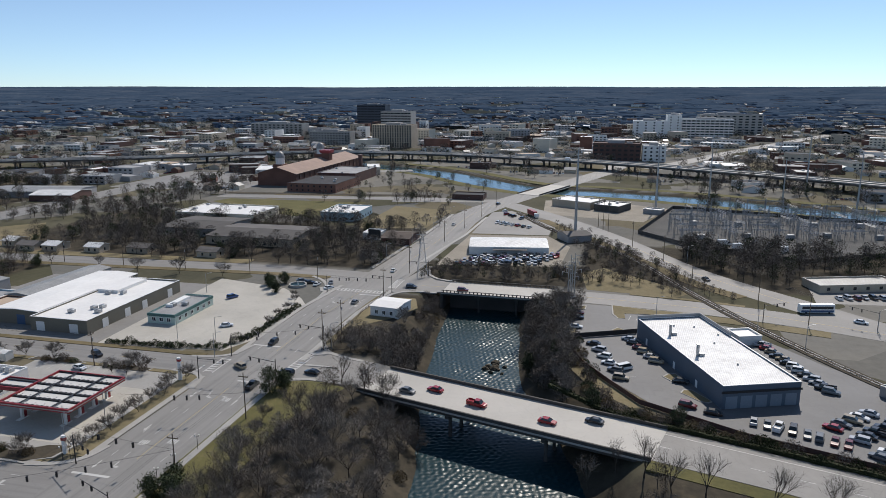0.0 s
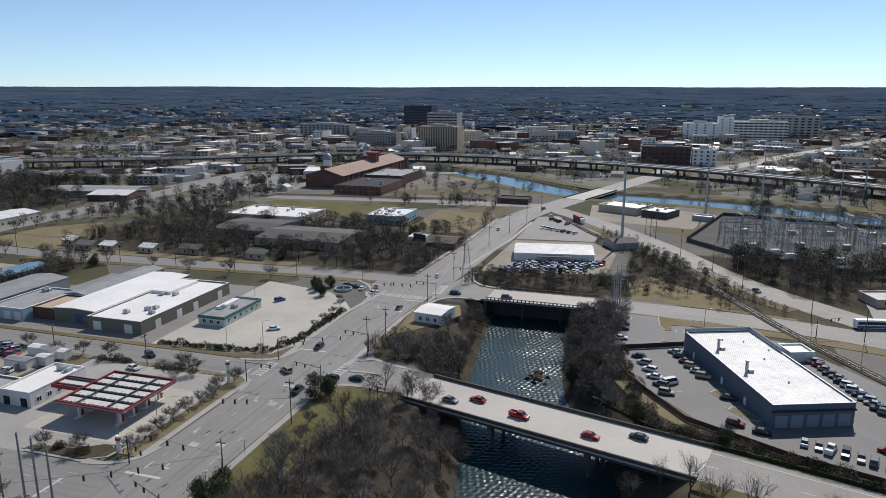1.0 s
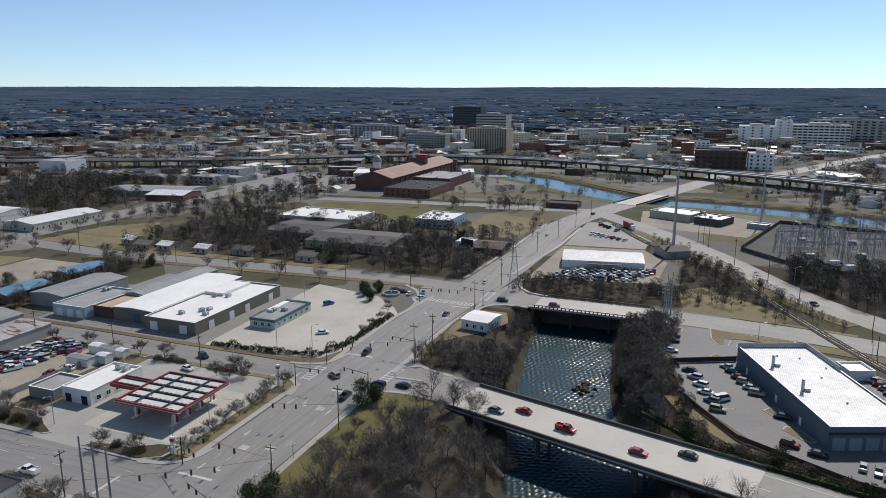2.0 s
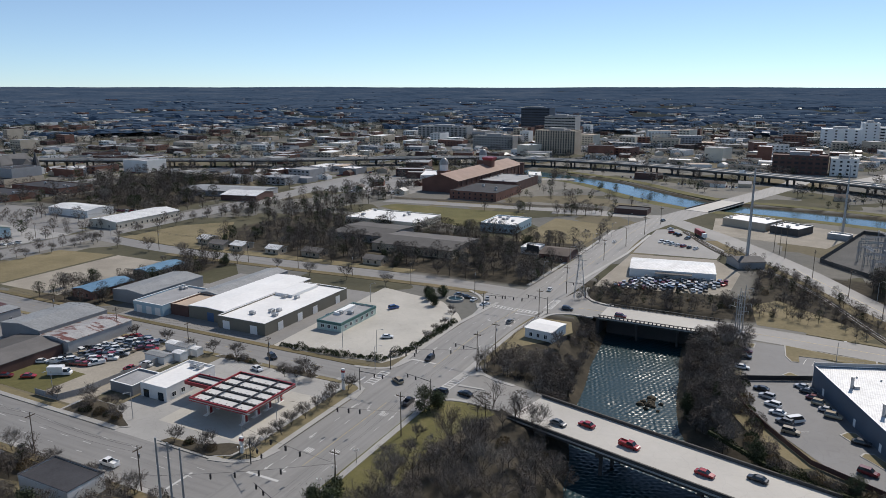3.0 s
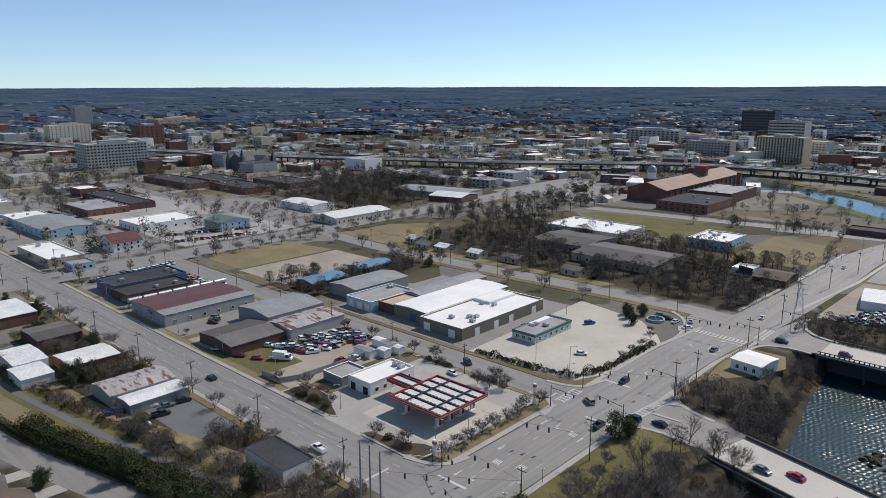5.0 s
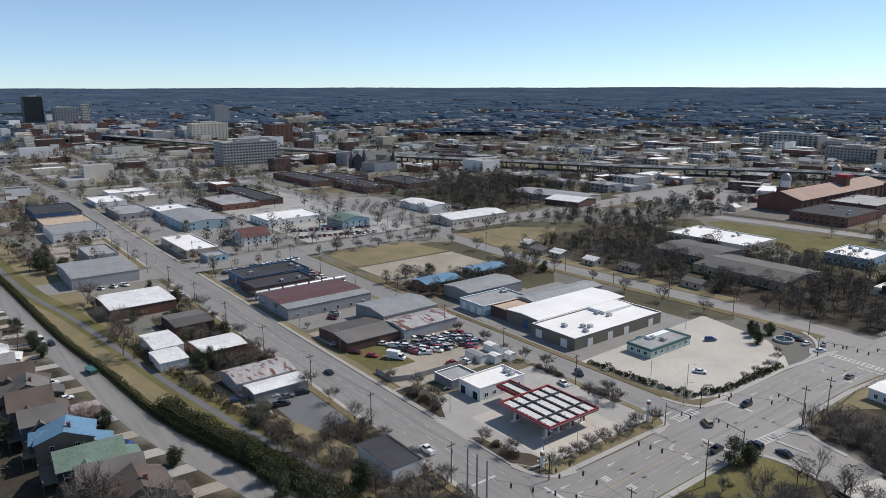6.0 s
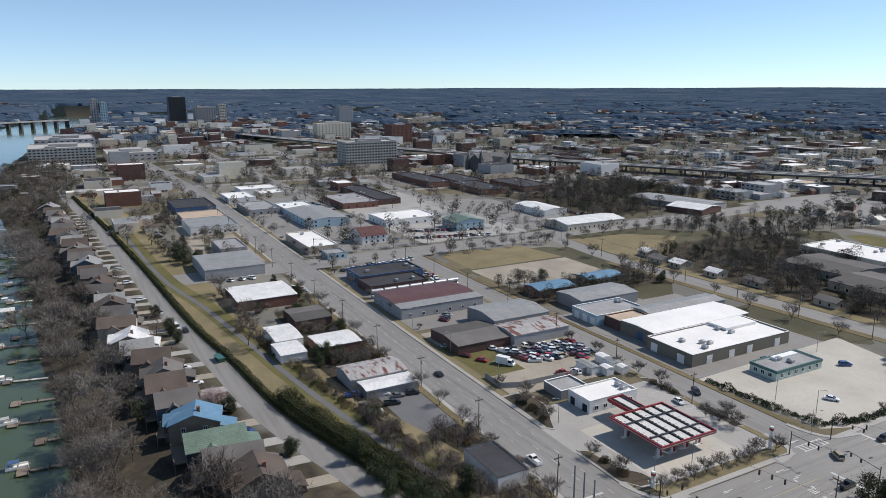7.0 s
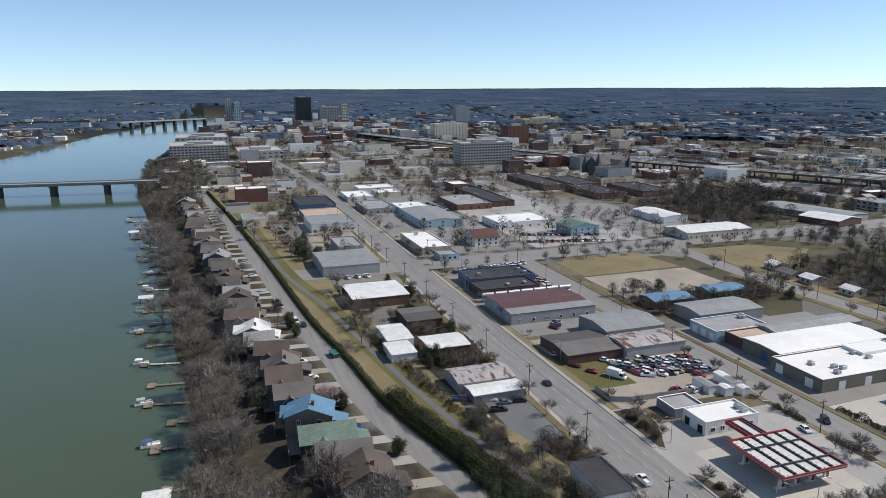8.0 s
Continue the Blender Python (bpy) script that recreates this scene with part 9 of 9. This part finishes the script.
def many(n, test, lo, hi, x0, x1, y0, y1, clear=True, road=0.0):
    r = random.Random(n + int(x0))
    out = []
    tries = 0
    while len(out) < n and tries < n * 15:
        tries += 1
        x, y = r.uniform(x0, x1), r.uniform(y0, y1)
        if (test is None or test(x, y)) and (not clear or keep_free(x, y, 2)) and off_road(x, y, road) and float(ground_height(x, y)) > -6.5:
            out.append((x, y, r.uniform(lo, hi)))
    return out


# large trees along the river bank
for i, (x, y) in enumerate(((-196.6, 3.7), (-224.6, -4.6), (-163.8, 24.7), (-265.6, 6.5), (-285, -6), (-303, -10), (-330.6, -8.2), (-342.8, -12.7), (-367, 1.8), (-390, -15), (-415, -14), (-440, -16), (-470, -18), (-500, -22), (-212, -3), (-250, -5), (-318, 4), (-180, 0), (-150, 6), (-138, 22), (-165, -4), (-126, 12), (-144, 34))):
    plant(BIG[i % 3], x, y, (0.95, 0.85, 1.05, 0.9)[i % 4], "large bare spreading tree on the river bank", group="river bank trees")
# trees dotted round the field, the station and the canal
joined("field_trees", many(40, lambda x, y: True, 0.6, 1.0, -420, -300, 420, 520) + many(26, None, 0.7, 1.0, -210, -110, 488, 520) + many(30, None, 0.6, 0.9, -210, -100, 545, 640, road=3) + many(40, lambda x, y: float(ground_height(x, y)) > -0.3, 0.6, 0.9, 20, 260, 560, 660) + many(16, None, 0.6, 0.9, -330, -300, 520, 720), MID, MATS, "trees dotted round the old station and canal")
# near thickets, joined
joined("creek_thicket", many(84, lambda x, y: x > -80 + (y - 70) * 0.05 and y < 178 - max(0, (x + 62)) * 0.3, 0.6, 0.9, -82, -44, 70, 180, road=-3) + many(84, lambda x, y: not (x < -64 and 218 < y < 258) and x + 88 > max((y - 200) * 0.15, (y - 226) * 0.75) and float(ground_height(x, y)) > -7, 0.32, 0.62, -90, -54, 196, 268) + many(66, lambda x, y: float(ground_height(x, y)) > -6.8, 0.5, 0.85, -34, -9, 176, 270, road=-2), TALL[:2] + MID[:3] + ROUND[:1] + MID[:2], MATS, "dense thicket of bare trees along the creek")
joined("town_thicket", many(240, None, 0.65, 1.1, -262, -108, 300, 402) + many(140, None, 0.3, 0.5, -86, -10, 292, 324) + many(250, lambda x, y: y > 318 + (60 - x) * 0.2 and y < 384, 0.75, 1.1, 36, 185, 300, 386) + many(100, lambda x, y: x < (400 - y) * 0.36 + 2, 0.35, 0.6, -12, 40, 300, 380) + many(75, lambda x, y: y < 212 or x > -288, 0.5, 0.85, -300, -262, 188, 284) + many(150, lambda x, y: x > -318 or y > 375, 0.6, 0.95, -390, -262, 298, 430) + many(180, lambda x, y: y > 365 + (x + 440) * -0.3, 0.8, 1.35, -560, -425, 362, 520), DENSE, MATS, "bare and evergreen trees filling the town blocks")
joined("near_slope_brush", many(80, lambda x, y: y < 150 - (x + 12) * 0.28, 0.3, 0.6, -14, 90, 100, 152, road=-1), MID[:3], MATS, "brown winter brush on the slope below the bridge road")
joined("creek_edge_brush", many(210, lambda x, y: not (x < -62 and 216 < y < 258) and -7.6 < float(ground_height(x, y)) < -1.0, 0.34, 0.66, -70, -14, 192, 272, road=-9), MID[:3], MATS, "low brown brush hanging over the creek edge")
joined("rail_brush", rail_brush(), MID[:3], MATS, "dark winter brush on both sides of the rail line")
joined("lane_brush", many(130, lambda x, y: y > 74 + (x + 190) * -0.06 and not (-232 < x < -172 and y > 80), 0.3, 0.62, -285, -118, 60, 102, road=-1), MID[:3], MATS, "brown winter brush and small trees beside the levee path")
joined("river_woods", many(80, lambda x, y: float(line_at(BANK, x)) + 1 < y < float(line_at(LEVEE, x)) - 11, 0.75, 1.15, -720, -110, -36, 40), MID, MATS, "bare winter woods on the river bank")
joined("bank_trees", many(30, lambda x, y: float(line_at(BANK, x)) - 3 < y < float(line_at(BANK, x)) + 14, 0.7, 1.15, -660, -110, -40, 22, road=-2), BIG, MATS, "tall bare trees lining the river bank")
joined("river_woods_far", many(230, lambda x, y: float(line_at(BANK, x)) + 2 < y < float(line_at(BANK, x)) + 70, 0.8, 1.2, -1080, -650, -90, 60) + many(90, lambda x, y: y > 45, 0.5, 0.8, -700, -420, 40, 104), MIDFAR, MATS, "bare trees along the far river bank")


def far_trees():
    r = random.Random(31)
    out = []
    tries = 0
    while len(out) < 6500 and tries < 90000:
        tries += 1
        d = 430 + 1500 * r.random() ** 1.25
        a = radians(r.uniform(-22, 112))
        x, y = -d * math.sin(a), d * math.cos(a)
        if -420 < x < 180 and y < 400 or (-300 < x < 60 and y < 660) or (-700 < x < -380 and 20 < y < 300 and r.random() < 0.45):
            continue
        if noise.noise(Vector((x * 0.006, y * 0.006, 0))) < r.uniform(-0.6, 0.15) - 0.5 * max(0, d - 900) / 900:
            continue
        out.append((x, y))
    xs, ys = np.array(out).T
    z = ground_height(xs, ys)
    ok = (z > -0.6) & np.array([far_free(x, y, -3) and off_road(x, y, 3) for x, y in out])
    for a, b, c, d in OPEN:
        ok &= ~((xs > a - 3) & (xs < b + 3) & (ys > c - 3) & (ys < d + 3))
    for u, v, q in FAR_SPOTS:
        ok &= (xs - u) ** 2 + (ys - v) ** 2 > (q * 0.85) ** 2
    far = np.hypot(xs, ys)
    return [(x, y, r.uniform(0.8, 1.25) * (1 + 0.25 * max(0, f - 1500) / 2500)) for x, y, f, k in zip(xs, ys, far, ok) if k]


def street_trees():
    r = random.Random(5)
    out = []
    for line, half in (([(-412, 114), (-700, 116), (-1100, 100)], 12.5), ([(-640, 200), (-1300, 205)], 10), ([(-410, 296), (-1000, 300)], 9), ([(-500, 130), (-500, 330)], 8), ([(-640, 130), (-636, 520)], 9), ([(-770, 130), (-770, 560)], 10), ([(-900, 112), (-900, 700)], 10), ([(-376, 130), (-378, 300), (-378, 420)], 1), ([(-407, 130), (-409, 420)], 1), ([(-110, 310), (-104, 460)], 3)):
        for side in (-1, 1):
            for x, y, h in along(offset(line, side * half), 13):
                if r.random() < 0.62:
                    x, y = x + r.uniform(-2, 2), y + r.uniform(-1, 1)
                    if keep_free(x, y, 0.5) and far_free(x, y, -11):
                        out.append((x, y, r.uniform(0.5, 0.9)))
    return out


joined("street_trees", street_trees(), MIDFAR[:3], MATS, "bare trees lining the far streets")
ALL_FAR = far_trees()
joined("distant_trees", [t for t in ALL_FAR if math.hypot(t[0], t[1]) < 900], MIDFAR, MATS, "bare and evergreen trees through the town")
joined("distant_woods", [t for t in ALL_FAR if 900 <= math.hypot(t[0], t[1])], DIST, MATS, "distant bare and evergreen trees through the town")


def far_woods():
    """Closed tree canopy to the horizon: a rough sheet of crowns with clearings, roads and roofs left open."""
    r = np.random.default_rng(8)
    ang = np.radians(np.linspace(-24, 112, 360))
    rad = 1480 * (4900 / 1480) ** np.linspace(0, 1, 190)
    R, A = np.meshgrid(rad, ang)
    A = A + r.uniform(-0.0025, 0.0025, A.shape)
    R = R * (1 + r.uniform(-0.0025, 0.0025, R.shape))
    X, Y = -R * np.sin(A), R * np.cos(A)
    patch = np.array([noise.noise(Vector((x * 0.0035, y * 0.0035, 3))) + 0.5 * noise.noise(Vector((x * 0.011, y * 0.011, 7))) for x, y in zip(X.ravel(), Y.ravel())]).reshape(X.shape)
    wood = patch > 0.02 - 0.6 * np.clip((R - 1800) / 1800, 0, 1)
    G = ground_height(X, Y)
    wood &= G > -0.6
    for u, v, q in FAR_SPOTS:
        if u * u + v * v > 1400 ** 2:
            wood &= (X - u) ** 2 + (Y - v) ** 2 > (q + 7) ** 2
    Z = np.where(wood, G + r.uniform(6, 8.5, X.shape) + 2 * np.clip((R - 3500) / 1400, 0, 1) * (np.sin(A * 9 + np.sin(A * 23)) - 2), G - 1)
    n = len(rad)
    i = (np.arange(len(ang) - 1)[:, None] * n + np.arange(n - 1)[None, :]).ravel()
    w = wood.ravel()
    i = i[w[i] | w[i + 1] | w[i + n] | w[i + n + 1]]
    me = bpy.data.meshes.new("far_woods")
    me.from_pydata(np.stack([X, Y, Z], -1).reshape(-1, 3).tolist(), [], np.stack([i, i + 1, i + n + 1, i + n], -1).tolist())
    # crowns carry distance haze in their blue colour
    me.materials.append(HAZED_CANOPY)
    tagged(new("far_woods", me), "dark haze-blue pine and bare hardwood woods toward the horizon", "trees", kind="stuff")


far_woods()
